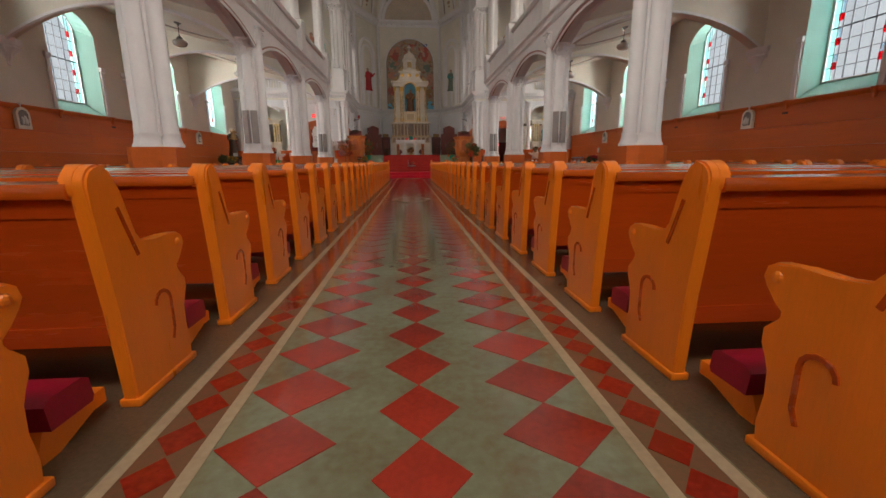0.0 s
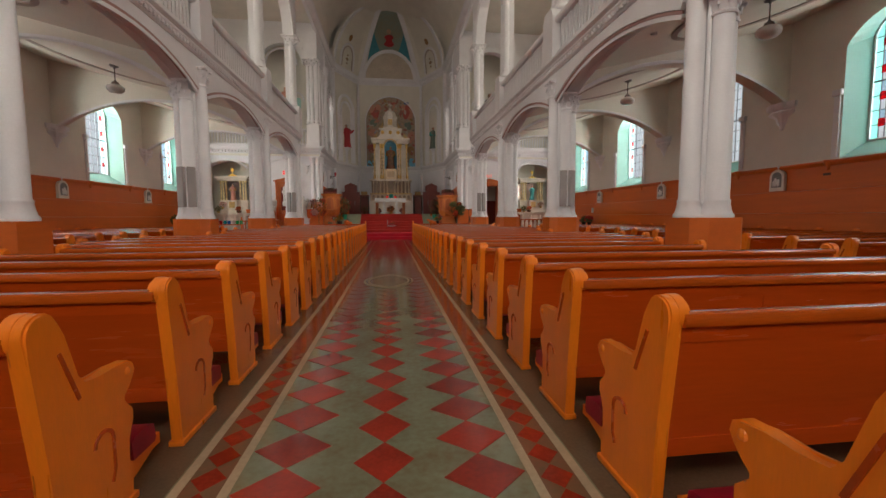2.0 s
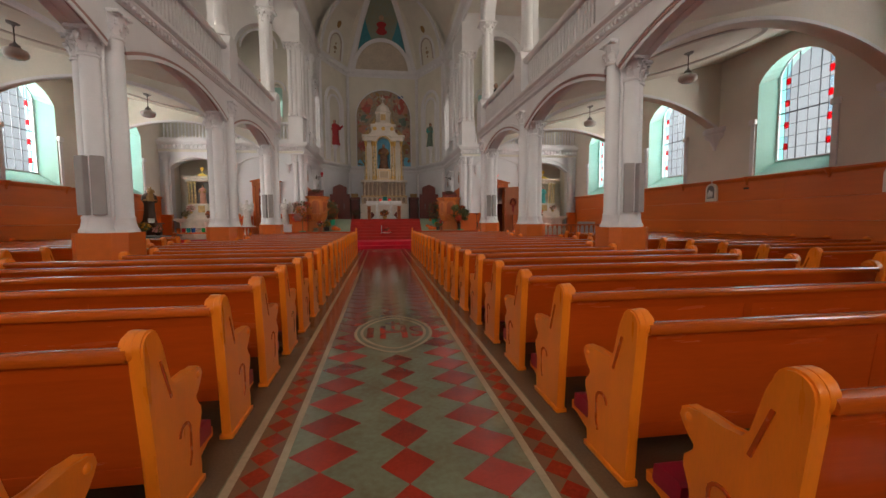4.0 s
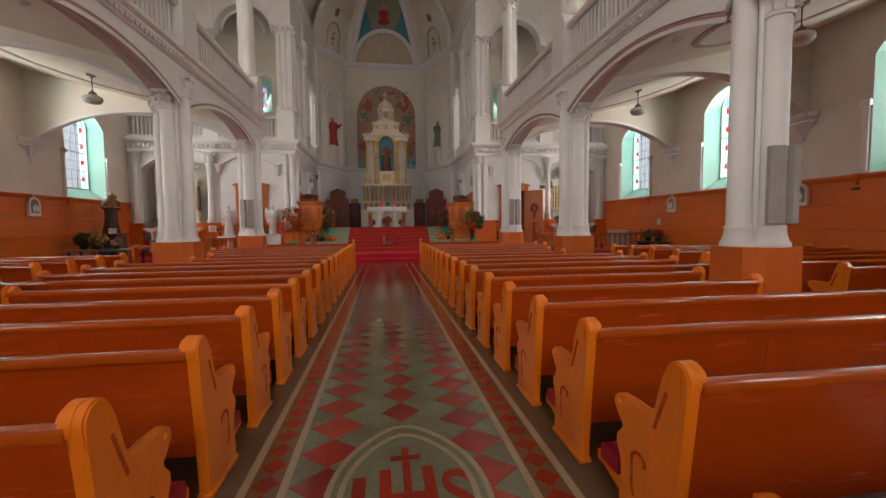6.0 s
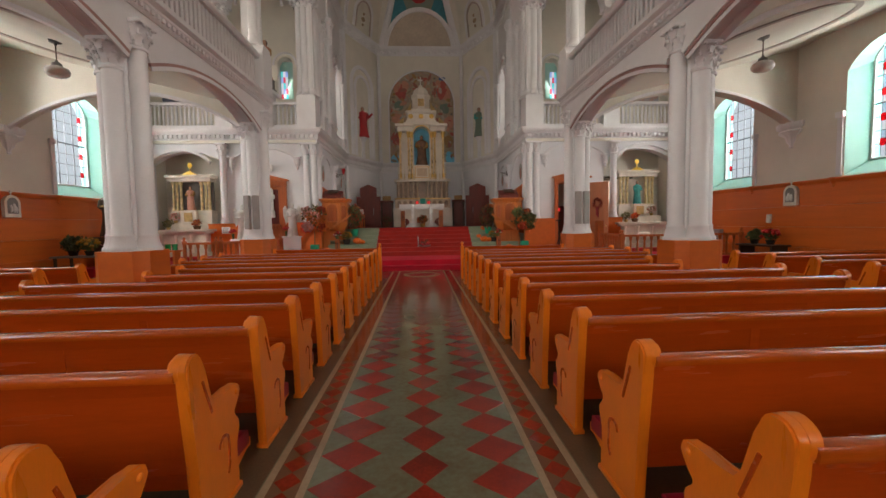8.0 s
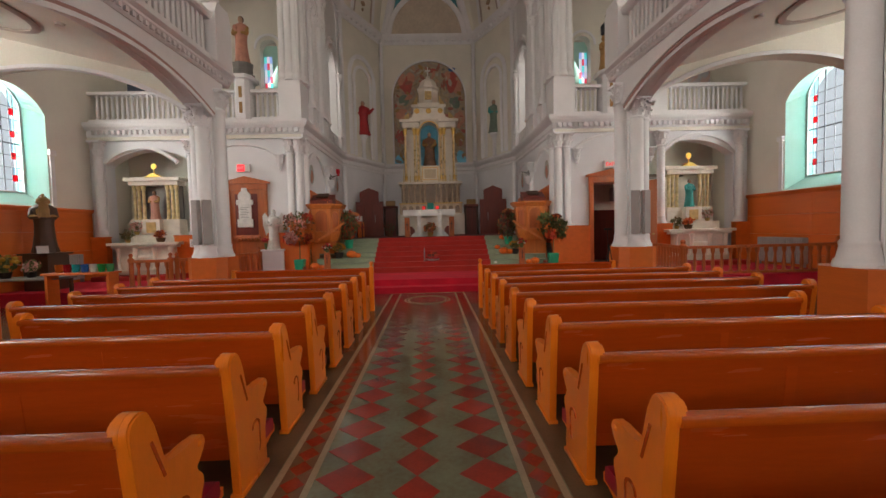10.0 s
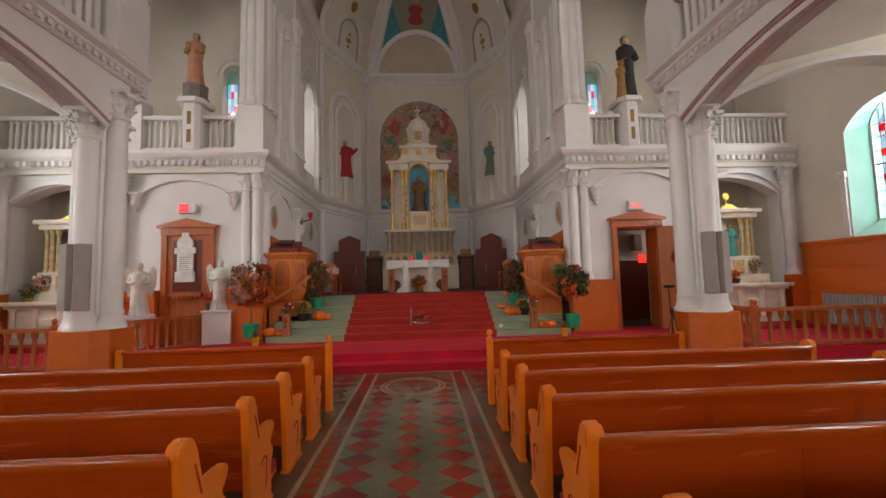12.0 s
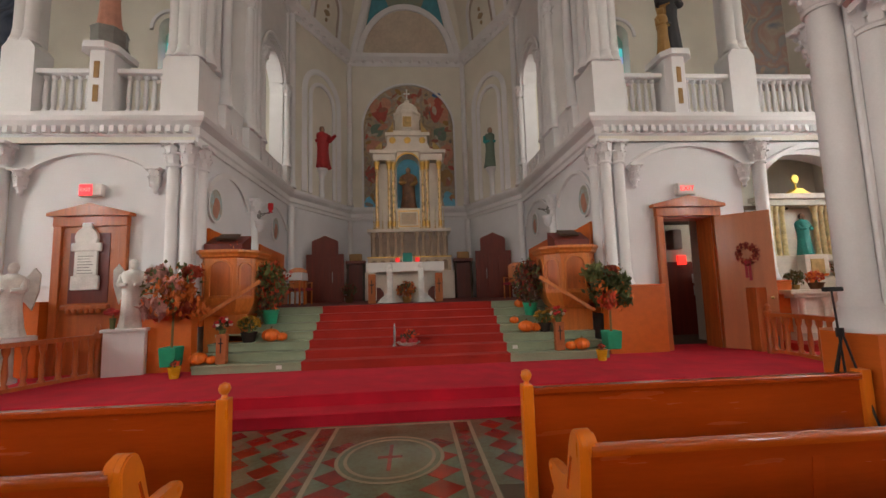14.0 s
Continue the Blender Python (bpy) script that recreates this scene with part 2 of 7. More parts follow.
for xa, xb in ((-4.1, -1.0), (1.0, 4.1)):
    box(bm, xa, xb, 23.75, 25.62, 0.0, 0.0035)
part("cross_aisle_field", bm, FIELD, floor, "worn green linoleum before the platform")
BORDER = mat("worn_russet_linoleum", (0.18, 0.075, 0.042), 0.12, vary=0.25, scale=3, grain=30, bump=0.012, coat=0.3, color2=(0.14, 0.10, 0.055))
for s in (-1, 1):
    bm = B()
    box(bm, s * 0.85 - 0.092, s * 0.85 + 0.092, Y0, 25.55, 0.004, 0.0052)
    part("border_band", bm, BORDER, floor, "worn russet band between the cream strips")
bm = B()
box(bm, -0.99, 0.99, 25.555, 25.60, 0.004, 0.0075)
part("cream_strip", bm, CREAM, floor)

# ---------------------------------------------------------------- side walls with splayed window openings
HALF, GHALF, SILL, GSILL, SPR, CRN, GSPR, GCRN, DEEP = 1.05, 0.84, 2.68, 3.08, 5.35, 5.95, 5.56, 6.16, 0.55


def bay_wall(s, yc, ya, yb, top):
    """One bay of a side wall: piers, sill, arch head and the splayed reveal."""
    bm = B()
    x = s * XW

    def q(*p):
        bm.faces.new([bm.verts.new(v) for v in p])
    a, b = yc - HALF, yc + HALF
    for p, r in ((ya, a), (b, yb)):
        q((x, p, 0), (x, r, 0), (x, r, top), (x, p, top))
    q((x, a, 0), (x, b, 0), (x, b, SILL), (x, a, SILL))
    pts = arc(a, b, SPR, CRN, 14)
    for (u, z), (v, w) in zip(pts, pts[1:]):
        q((x, u, z), (x, v, w), (x, v, top), (x, u, top))
    xo = s * (XW + DEEP + 0.2)
    q((xo, ya, 0), (xo, yb, 0), (xo, yb, SILL), (xo, ya, SILL))
    q((xo, ya, SILL), (xo, yc - GHALF, SILL), (xo, yc - GHALF, top), (xo, ya, top))
    q((xo, yc + GHALF, SILL), (xo, yb, SILL), (xo, yb, top), (xo, yc + GHALF, top))
    q((xo, yc - GHALF, GCRN), (xo, yc + GHALF, GCRN), (xo, yc + GHALF, top), (xo, yc - GHALF, top))
    q((x, ya, top), (x, yb, top), (xo, yb, top), (xo, ya, top))
    w = link("wall_bay", bm, PLASTER)
    bm = B()
    inner = [(a, SILL)] + pts + [(b, SILL)]
    outer = [(yc - GHALF, GSILL)] + arc(yc - GHALF, yc + GHALF, GSPR, GCRN, 14) + [(yc + GHALF, GSILL)]
    xg = s * (XW + DEEP)
    for i in range(len(inner)):
        j = (i + 1) % len(inner)
        q((x, *inner[i]), (x, *inner[j]), (xg, *outer[j]), (xg, *outer[i]))
        q((xg, *outer[i]), (xg, *outer[j]), (xo, *outer[j]), (xo, *outer[i]))
    part("reveal", bm, MINT, w, "pale mint window reveal")
    return w


def window(s, yc, idx):
    """Leaded window: frame, lead bars, teal border panes with ruby squares, clear middle panes."""
    w = thing("window_%d" % idx, pose(s * (XW + DEEP - 0.03), yc, GSILL), "tall arched leaded window with teal border and red squares", "window", kind="structure")
    hz, cz, g = GSPR - GSILL, GCRN - GSILL, GHALF
    bm = B()
    out = [(-g, 0)] + arc(-g, g, hz, cz, 12) + [(g, 0)]
    sweep(bm, [(0, u, z) for u, z in out], [(-0.03, -0.03), (0.03, -0.03), (0.03, 0.03), (-0.03, 0.03)], closed=True, up=(1, 0, 0))
    part("window_frame", bm, TRIM, w)

    def topz(u):
        r = (g * g + (cz - hz) ** 2) / (2 * (cz - hz))
        return cz - r + math.sqrt(max(0, r * r - u * u))
    us = [-g + 0.03, -g + 0.19, -g + 0.31, -0.30, 0.0, 0.30, g - 0.31, g - 0.19, g - 0.03]
    for u in us[1:-1]:
        bm = B()
        t = 0.013 if 0.1 < abs(u) < 0.5 else 0.006
        box(bm, -0.012, 0.012, u - t, u + t, 0.02, topz(u) - 0.01)
        part("lead_bar", bm, LEAD, w)
    zs = [0.34 * i for i in range(1, 8)]
    for i, z in enumerate(zs):
        bm = B()
        t = 0.018 if i == 3 else 0.007
        uu = g - 0.03 if z < hz else math.sqrt(max(0.01, 1 - ((z - hz) / (cz - hz)) ** 2)) * g * 0.9
        box(bm, -0.012, 0.012, -uu, uu, z - t, z + t)
        part("lead_bar", bm, LEAD, w)
    zz = [0.02] + zs
    for j in range(len(us) - 1):
        a, b = us[j], us[j + 1]
        for i in range(len(zz)):
            z0 = zz[i]
            z1 = zz[i + 1] if i + 1 < len(zz) else None
            ta, tb = topz(a), topz(b)
            if z1 is None or z1 > min(ta, tb):
                if z0 > min(ta, tb) - 0.02:
                    continue
                z1a, z1b = (ta, tb) if z1 is None else (min(z1, ta), min(z1, tb))
            else:
                z1a = z1b = z1
            bm = B()
            m = CLEAR
            if j in (0, 7):
                m = TEAL
            elif j in (1, 6):
                m = BLUEG if i % 2 else CLEAR
            bm.faces.new([bm.verts.new(p) for p in ((0, a, z0), (0, b, z0), (0, b, z1b), (0, a, z1a))])
            p = part("pane", bm, m, w)
            p.visible_shadow = False
    for u in (-g + 0.25, g - 0.25):
        for k in range(4):
            z = 0.30 + 0.62 * k
            bm = B()
            prism(bm, [(u - 0.075, z), (u, z - 0.014), (u + 0.075, z), (u + 0.075, z + 0.17), (u, z + 0.185), (u - 0.075, z + 0.17)], "x", -s * 0.008, -s * 0.016)
            p = part("ruby_pane", bm, RUBY, w, "ruby red square of glass")
            p.visible_shadow = False
    return w


for s, nm in ((-1, "wall_west"), (1, "wall_east")):
    e = tagged(new(nm), "cream plastered side wall with deep window bays", "wall", kind="structure")
    for i, y in enumerate(WIN_Y):
        ya = Y0 if i == 0 else y - BAY / 2
        yb = 31.0 if i == len(WIN_Y) - 1 else y + BAY / 2
        bay_wall(s, y, ya, yb, 6.9).parent = e
n = 0
for s in (-1, 1):
    for y in WIN_Y:
        n += 1
        window(s, y, n)

# upper side walls behind the galleries
for s, nm in ((-1, "wall_gallery_west"), (1, "wall_gallery_east")):
    bm = B()
    box(bm, s * XW, s * (XW + 0.7), Y0, 31.0, 6.9, 12.6)
    struct(nm, bm, PLASTER, "cream plastered upper wall of the gallery", "wall")
bm = B()
box(bm, -XW - 0.7, XW + 0.7, Y0 - 0.6, Y0, -0.3, 18)
struct("wall_north", bm, PLASTER, "plain cream wall at the back of the nave", "wall")

# wainscot of panelled oak along the side walls
for s, nm in ((-1, "wainscot_west"), (1, "wainscot_east")):
    e = tagged(new(nm), "honey oak panelled wainscot along the side wall", "wainscot", kind="structure")
    y = Y0
    while y < 28.3:
        y2 = min(y + 2 * BAY, 28.4)
        for z0, z1 in ((0.0, 0.726), (0.73, 1.326), (1.33, 1.926), (1.93, 2.52)):
            bm = B()
            box(bm, s * (XW - 0.045), s * (XW + 0.0), y + 0.001, y2 - 0.001, z0, z1, 0.004)
            part("board", bm, WALLWOOD, e)
        y = y2
    bm = B()
    prism(bm, [(s * XW, 2.52), (s * (XW - 0.07), 2.52), (s * (XW - 0.11), 2.60), (s * (XW - 0.11), 2.645), (s * XW, 2.66)], "y", Y0, 28.4)
    part("cap_rail", bm, WALLWOOD, e)

# ---------------------------------------------------------------- columns


def leaf_capital(bm, r, z0, z1, c, rtop):
    h = z1 - z0
    lathe(bm, [(r * 1.12, z0 - 0.03), (r * 1.18, z0), (r * 1.0, z0 + 0.03), (r * 1.05, z0 + 0.5 * h), (rtop * 0.9, z0 + 0.85 * h)], 14, c)
    for row, (k, za, zb, ra, rb) in enumerate(((8, 0.08, 0.5, 1.0, 1.42), (8, 0.42, 0.86, 1.05, 1.55))):
        for i in range(k):
            a = 2 * math.pi * (i + 0.5 * row) / k
            ca, sa = math.cos(a), math.sin(a)
            pts = [(r * ra, z0 + za * h, 0.045), (r * ra * 1.12, z0 + (za + zb) / 2 * h, 0.06), (r * rb, z0 + zb * h, 0.045), (r * rb * 1.06, z0 + (zb - 0.12) * h, 0.02)]
            prev = None
            for rr, z, w in pts:
                cur = [bm.verts.new((c[0] + rr * ca - sgn * w * sa, c[1] + rr * sa + sgn * w * ca, z)) for sgn in (-1, 1)]
                if prev:
                    bm.faces.new((prev[0], prev[1], cur[1], cur[0]))
                prev = cur
            ball(bm, (c[0] + r * rb * ca, c[1] + r * rb * sa, z0 + (zb - 0.03) * h), 0.036 * r / 0.14, (1.1, 1.1, 0.8), 7, 5)
            ball(bm, (c[0] + r * ra * 1.18 * math.cos(a + 0.39), c[1] + r * ra * 1.18 * math.sin(a + 0.39), z0 + (za + 0.2) * h), 0.026 * r / 0.14, (1, 1, 1.3), 6, 4)
    box(bm, c[0] - rtop, c[0] + rtop, c[1] - rtop, c[1] + rtop, z1 - 0.1 * h - 0.02, z1, 0.012)


def shaft(bm, c, r, z0, z1):
    """Fluted-looking round shaft with a moulded base."""
    lathe(bm, [(r * 1.45, z0), (r * 1.47, z0 + 0.02), (r * 1.44, z0 + 0.05), (r * 1.30, z0 + 0.07), (r * 1.18, z0 + 0.13), (r * 1.08, z0 + 0.21), (r * 1.12, z0 + 0.225), (r * 1.12, z0 + 0.25), (r * 1.0, z0 + 0.27), (r * 0.95, z1)], 16, c)


def column(x, y, s):
    """Clustered column: oak plinth, four shafts on moulded bases, leaf capitals; the nave shaft is the taller."""
    e = thing("column", pose(x, y, 0), "white clustered column with leaf capitals on an oak plinth", "column", "arcade columns", "structure")
    bm = B()
    k, h = 0.41, 0.25
    prism(bm, [(-k, -h), (-h, -k), (h, -k), (k, -h), (k, h), (h, k), (-h, k), (-k, h)], "z", 0, 1.25)
    part("plinth", bm, WALLWOOD, e, "octagonal oak plinth")
    bm = B()
    lathe(bm, [(0.36, 1.25), (0.36, 1.275), (0.30, 1.29)], 8, turn=radians(22.5))
    box(bm, -0.14, 0.14, -0.14, 0.14, 1.30, 4.8, 0.012)
    for a in (-1, 1):
        for b in (-1, 1):
            rod(bm, (a * 0.145, b * 0.145, 1.45), (a * 0.145, b * 0.145, 4.3), 0.032, 8)
    part("core", bm, TRIM, e)
    for dx, dy, top in ((-s * 0.235, 0, 4.36), (s * 0.235, 0, 4.0), (0, 0.225, 4.0), (0, -0.225, 4.0)):
        bm = B()
        shaft(bm, (dx, dy), 0.14, 1.25, top)
        part("shaft", bm, TRIM, e, smooth=True)
        bm = B()
        leaf_capital(bm, 0.14, top, top + 0.40, (dx, dy), 0.21)
        part("capital", bm, TRIM, e, "white acanthus leaf capital", smooth=True)
    return e


for s in (-1, 1):
    for y in COLS_Y:
        column(s * XC, y, s)

# ---------------------------------------------------------------- arcades, galleries and aisle ceilings


def aisle_top(x):
    return 4.93 + (abs(x) - 4.9) * 0.255


for s, nm in ((-1, "west"), (1, "east")):
    e = tagged(new("arcade_" + nm), "white nave arcade of low moulded arches under the gallery", "arcade", kind="structure")
    xi, xo = s * 4.32, s * 4.84
    for ya, yb in zip(COLS_Y, COLS_Y[1:]):
        bm = B()
        spandrel(bm, "x", xi, xo, ya + 0.2, yb - 0.2, 4.32, 4.80, 4.98)
        part("arch_wall", bm, TRIM, e)
        for o, t, m in ((0.02, 0.05, TRIM), (0.10, 0.025, PINK), (0.16, 0.035, TRIM)):
            bm = B()
            archband(bm, "x", xi - s * 0.012, ya + 0.2, yb - 0.2, 4.32, 4.80, [(-0.05 + o * 0.3, o - t), (0.02, o - t), (0.02, o + t), (-0.05 + o * 0.3, o + t)])
            part("arch_moulding", bm, m, e)
        for a, m in ((0.07, TRIM), (0.15, PINK), (0.23, TRIM), (0.40, TRIM)):
            bm = B()
            w = 0.018 if m is PINK else 0.035
            archband(bm, "x", xi + s * a, ya + 0.2, yb - 0.2, 4.32, 4.80, [(-w, -0.03), (w, -0.03), (w, 0.01), (-w, 0.01)])
            part("soffit_roll", bm, m, e)
    for y in COLS_Y:
        bm = B()
        box(bm, xi, xo, y - 0.2, y + 0.2, 4.40, 4.98)
        part("impost", bm, TRIM, e)
    # entablature
    g = tagged(new("gallery_" + nm), "white gallery front with panelled balustrade over the aisle", "gallery", kind="structure")
    bm = B()
    x = s * 4.32
    prism(bm, [(x + s * 0.5, 4.984), (x - s * 0.02, 4.984), (x - s * 0.05, 5.02), (x - s * 0.05, 5.08), (x - s * 0.10, 5.12), (x - s * 0.10, 5.16), (x - s * 0.17, 5.21), (x - s * 0.17, 5.27), (x + s * 0.5, 5.27)], "y", Y0, 23.9)
    part("cornice", bm, TRIM, g)
    bm = B()
    y = Y0 + 0.1
    while y < 23.8:
        box(bm, x - s * 0.05, x - s * 0.095, y, y + 0.07, 5.03, 5.10)
        y += 0.14
    part("dentils", bm, TRIM, g)
    bm = B()
    prism(bm, [(s * 4.24, 6.10), (s * 4.52, 6.10), (s * 4.56, 6.15), (s * 4.56, 6.22), (s * 4.20, 6.22), (s * 4.20, 6.15)], "y", Y0, 23.8)
    part("handrail", bm, TRIM, g)
    bm = B()
    box(bm, s * 4.26, s * 4.50, Y0, 23.8, 5.275, 5.40)
    part("plinth_rail", bm, TRIM, g)
    for ya, yb in zip(COLS_Y, COLS_Y[1:]):
        k = int((yb - ya - 0.9) / 0.155)
        for i in range(k):
            yy = ya + 0.5 + (yb - ya - 1.0) * i / (k - 1)
            bm = B()
            box(bm, s * 4.31, s * 4.45, yy - 0.048, yy + 0.048, 5.40, 6.10, 0.014)
            part("baluster", bm, TRIM, g)
    bm = B()
    box(bm, s * 4.5, s * 4.53, Y0, 23.8, 5.3, 6.1)
    part("back_board", bm, TRIM, g)
    for y in COLS_Y[1:]:
        bm = B()
        prism(bm, [(-0.33, 5.27), (0.33, 5.27), (0.33, 6.28), (0.22, 6.5), (-0.22, 6.5), (-0.33, 6.28)], "x", s * 4.14, s * 4.72)
        place(bm, pose(0, y, 0))
        part("pedestal", bm, TRIM, g)
    # tiered gallery floor over the sloping aisle ceiling
    bm = B()
    prism(bm, [(s * 4.84, aisle_top(4.84)), (s * XW, aisle_top(XW)), (s * XW, 6.85), (s * 4.84, 5.26)], "y", Y0, 23.7)
    struct("ceiling_aisle_" + nm, bm, PLASTER, "sloping cream plaster ceiling over the aisle", "ceiling")
    # transverse arches from the columns to the wall
    t = tagged(new("cross_arches_" + nm), "cream plaster arches spanning the aisle onto corbels", "arch", kind="structure")
    for y in COLS_Y:
        bm = B()
        spandrel(bm, "y", y - 0.16, y + 0.16, s * 4.86, s * 10.95, 4.38, 5.32, lambda u: aisle_top(u) + 0.01, 20)
        part("cross_arch", bm, PLASTER, t)
        bm = B()
        archband(bm, "y", y - 0.17, s * 4.86, s * 10.95, 4.38, 5.32, [(-0.03, 0.0), (0.02, 0.0), (0.02, 0.10), (-0.03, 0.07)], 20)
        part("arch_moulding", bm, TRIM, t)
        bm = B()
        lathe(bm, [(0.02, 3.66), (0.06, 3.70), (0.05, 3.76), (0.11, 3.88), (0.13, 4.0), (0.24, 4.10), (0.26, 4.16), (0.22, 4.20), (0.29, 4.26), (0.30, 4.36), (0.30, 4.40)], 28, (s * (XW + 0.02), y), 0.9, 1.5, flute=0.10, nf=9)
        part("corbel", bm, TRIM, t, "white scrolled corbel", smooth=True)
        bm = B()
        box(bm, s * (XW - 0.16), s * XW, y - 0.158, y + 0.158, 4.385, 6.6)
        part("wall_pier", bm, PLASTER, t)

# pale overcast sky seen through the glass
bm = B()
for s in (-1, 1):
    box(bm, s * 17, s * 17.2, -12, 36, -1, 16)
glow = bpy.data.materials.new("overcast_sky_glow")
glow.use_nodes = True
glow.node_tree.nodes["Principled BSDF"].inputs["Emission Color"].default_value = (0.93, 0.97, 1.0, 1)
glow.node_tree.nodes["Principled BSDF"].inputs["Emission Strength"].default_value = 0.56
glow.node_tree.nodes["Principled BSDF"].inputs["Base Color"].default_value = (0.06, 0.06, 0.06, 1)
struct("backdrop", bm, glow, "pale overcast sky outside the windows", "sky")


def upper_window(s, y, idx):
    """Plain arched gallery window: white frame and glazing bars before a lamp, wall uncut."""
    w = thing("window_%d" % idx, pose(s * (XW - 0.02), y, 7.5), "arched gallery window with white glazing bars", "window", kind="structure")
    out = [(-0.82, 0)] + arc(-0.82, 0.82, 1.95, 2.65, 12) + [(0.82, 0)]
    bm = B()
    sweep(bm, [(-s * 0.06, u, z) for u, z in out], [(-0.09, -0.07), (0.09, -0.07), (0.09, 0.07), (-0.09, 0.07)], closed=True, up=(1, 0, 0))
    part("window_frame", bm, TRIM, w)
    for u in (-0.27, 0.27):
        bm = B()
        box(bm, -s * 0.07, -s * 0.04, u - 0.02, u + 0.02, 0.05, 2.5)
        part("glazing_bar", bm, TRIM, w)
    for z in (0.6, 1.2, 1.8):
        bm = B()
        box(bm, -s * 0.07, -s * 0.04, -0.8, 0.8, z - 0.015, z + 0.015)
        part("glazing_bar", bm, TRIM, w)


for s in (-1, 1):
    for y in WIN_Y:
        n += 1
        upper_window(s, y, n + 10)

# ---------------------------------------------------------------- upper columns and high vault
for s, nm in ((-1, "west"), (1, "east")):
    u = tagged(new("upper_arcade_" + nm), "white upper arcade of clustered columns and round arches", "arcade", kind="structure")
    for y in COLS_Y[1:]:
        for dy in (-0.16, 0.16):
            bm = B()
            shaft(bm, (s * 4.43, y + dy), 0.12, 6.5, 9.3)
            part("shaft", bm, TRIM, u, smooth=True)
        bm = B()
        box(bm, s * 4.4, s * 4.75, y - 0.13, y + 0.13, 6.5, 9.7)
        part("pier", bm, TRIM, u)
        bm = B()
        leaf_capital(bm, 0.2, 9.28, 9.72, (s * 4.5, y), 0.36)
        part("capital", bm, TRIM, u, smooth=True)
    for ya, yb in zip(COLS_Y, COLS_Y[1:]):
        bm = B()
        spandrel(bm, "x", s * 4.28, s * 4.75, ya + 0.3, yb - 0.3, 9.72, 11.5, 12.6)
        part("arch_wall", bm, TRIM, u)
        bm = B()
        archband(bm, "x", s * 4.26, ya + 0.3, yb - 0.3, 9.72, 11.5, [(-0.05, 0.0), (0.02, 0.0), (0.02, 0.22), (-0.05, 0.16)])
        part("arch_moulding", bm, TRIM, u)
    bm = B()
    for y in COLS_Y:
        box(bm, s * 4.28, s * 4.75, y - 0.3, y + 0.3, 9.72, 12.6)
    part("pier_head", bm, TRIM, u)
    bm = B()
    box(bm, s * 4.3, s * (XW + 0.7), Y0, 35.5, 12.605, 12.8)
    struct("ceiling_gallery_" + nm, bm, PLASTER, "flat cream ceiling over the gallery", "ceiling")

bm = B()
pts = arc(-4.75, 4.75, 12.6, 16.9, 20)
for (a, z), (b, w) in zip(pts, pts[1:]):
    bm.faces.new([bm.verts.new(p) for p in ((a, Y0, z), (b, Y0, w), (b, 39.0, w), (a, 39.0, z))])
struct("ceiling_nave", bm, PLASTER, "high cream barrel vault over the nave", "ceiling", True)

# Wall added to keep sky from showing between vault and half dome.
bm = B()
box(bm, -5.2, 5.2, 38.7, 39.0, 12.0, 17.5)
struct("wall_apse_end", bm, PLASTER, "plain wall added to close the vault above the apse", "wall")

# ---------------------------------------------------------------- raised platform and chancel stairs
bm = B()
prism(bm, [(25.66, 0.0), (25.66, 0.135), (25.62, 0.14), (25.615, 0.165), (25.63, 0.175), (26.0, 0.175), (26.0, 0.31), (25.96, 0.315), (25.955, 0.34), (25.97, 0.35), (29.2, 0.35), (29.2, 0.0)], "x", -6.2, 4.25)
box(bm, -XW, -6.2, 25.1, 29.2, 0.0, 0.35)
box(bm, 4.25, XW, 24.95, 29.2, 0.0, 0.35)
platform = struct("platform", bm, CARPET, "low platform with two steps covered in crimson carpet", "platform")
RISE, TREAD, SY = 0.158, 0.30, 27.85
ZT = 0.35 + 7 * RISE
stairs = tagged(new("chancel_stairs"), "broad sage green stairs with a red carpet runner", "stairs", kind="structure")
for i in range(7):
    z0, y = 0.35 + i * RISE, SY + i * TREAD
    bm = B()
    box(bm, CX - 3.9, CX + 3.9, y, y + TREAD + 0.02, z0, z0 + RISE, 0.012)
    part("step", bm, STEPGREEN, stairs)
    for xa, xb in ((CX - 3.9, CX - 1.951), (CX + 1.951, CX + 3.9)):
        bm = B()
        box(bm, xa, xb, y - 0.03, y + 0.02, z0 + RISE - 0.034, z0 + RISE + 0.003, 0.008)
        part("nosing", bm, STEPGREEN, stairs)
    bm = B()
    prism(bm, [(y - 0.006, z0), (y - 0.006, z0 + RISE - 0.036), (y - 0.034, z0 + RISE - 0.03), (y - 0.036, z0 + RISE - 0.004), (y - 0.026, z0 + RISE + 0.008), (y + TREAD, z0 + RISE + 0.008), (y + TREAD, z0)], "x", CX - 1.95, CX + 1.95)
    part("carpet_runner", bm, STAIRCARPET, stairs, "red carpet runner")
bm = B()
box(bm, -4.6, 4.9, SY + 6.8 * TREAD, 39, 0.0, ZT - 0.004)
struct("chancel_floor", bm, mat("dark_red_carpet", (0.13, 0.014, 0.010), 0.9, vary=0.2, scale=2, grain=250, bump=0.2), "dark red carpeted chancel floor", "floor")

# ---------------------------------------------------------------- walls in front of the side chapels and the chancel
XL, XR = CX - 4.26, CX + 4.26
APSE = [(XL, 28.62), (XL, 34.6), (CX - 2.62, 38.1), (CX + 2.62, 38.1), (XR, 34.6), (XR, 28.62)]


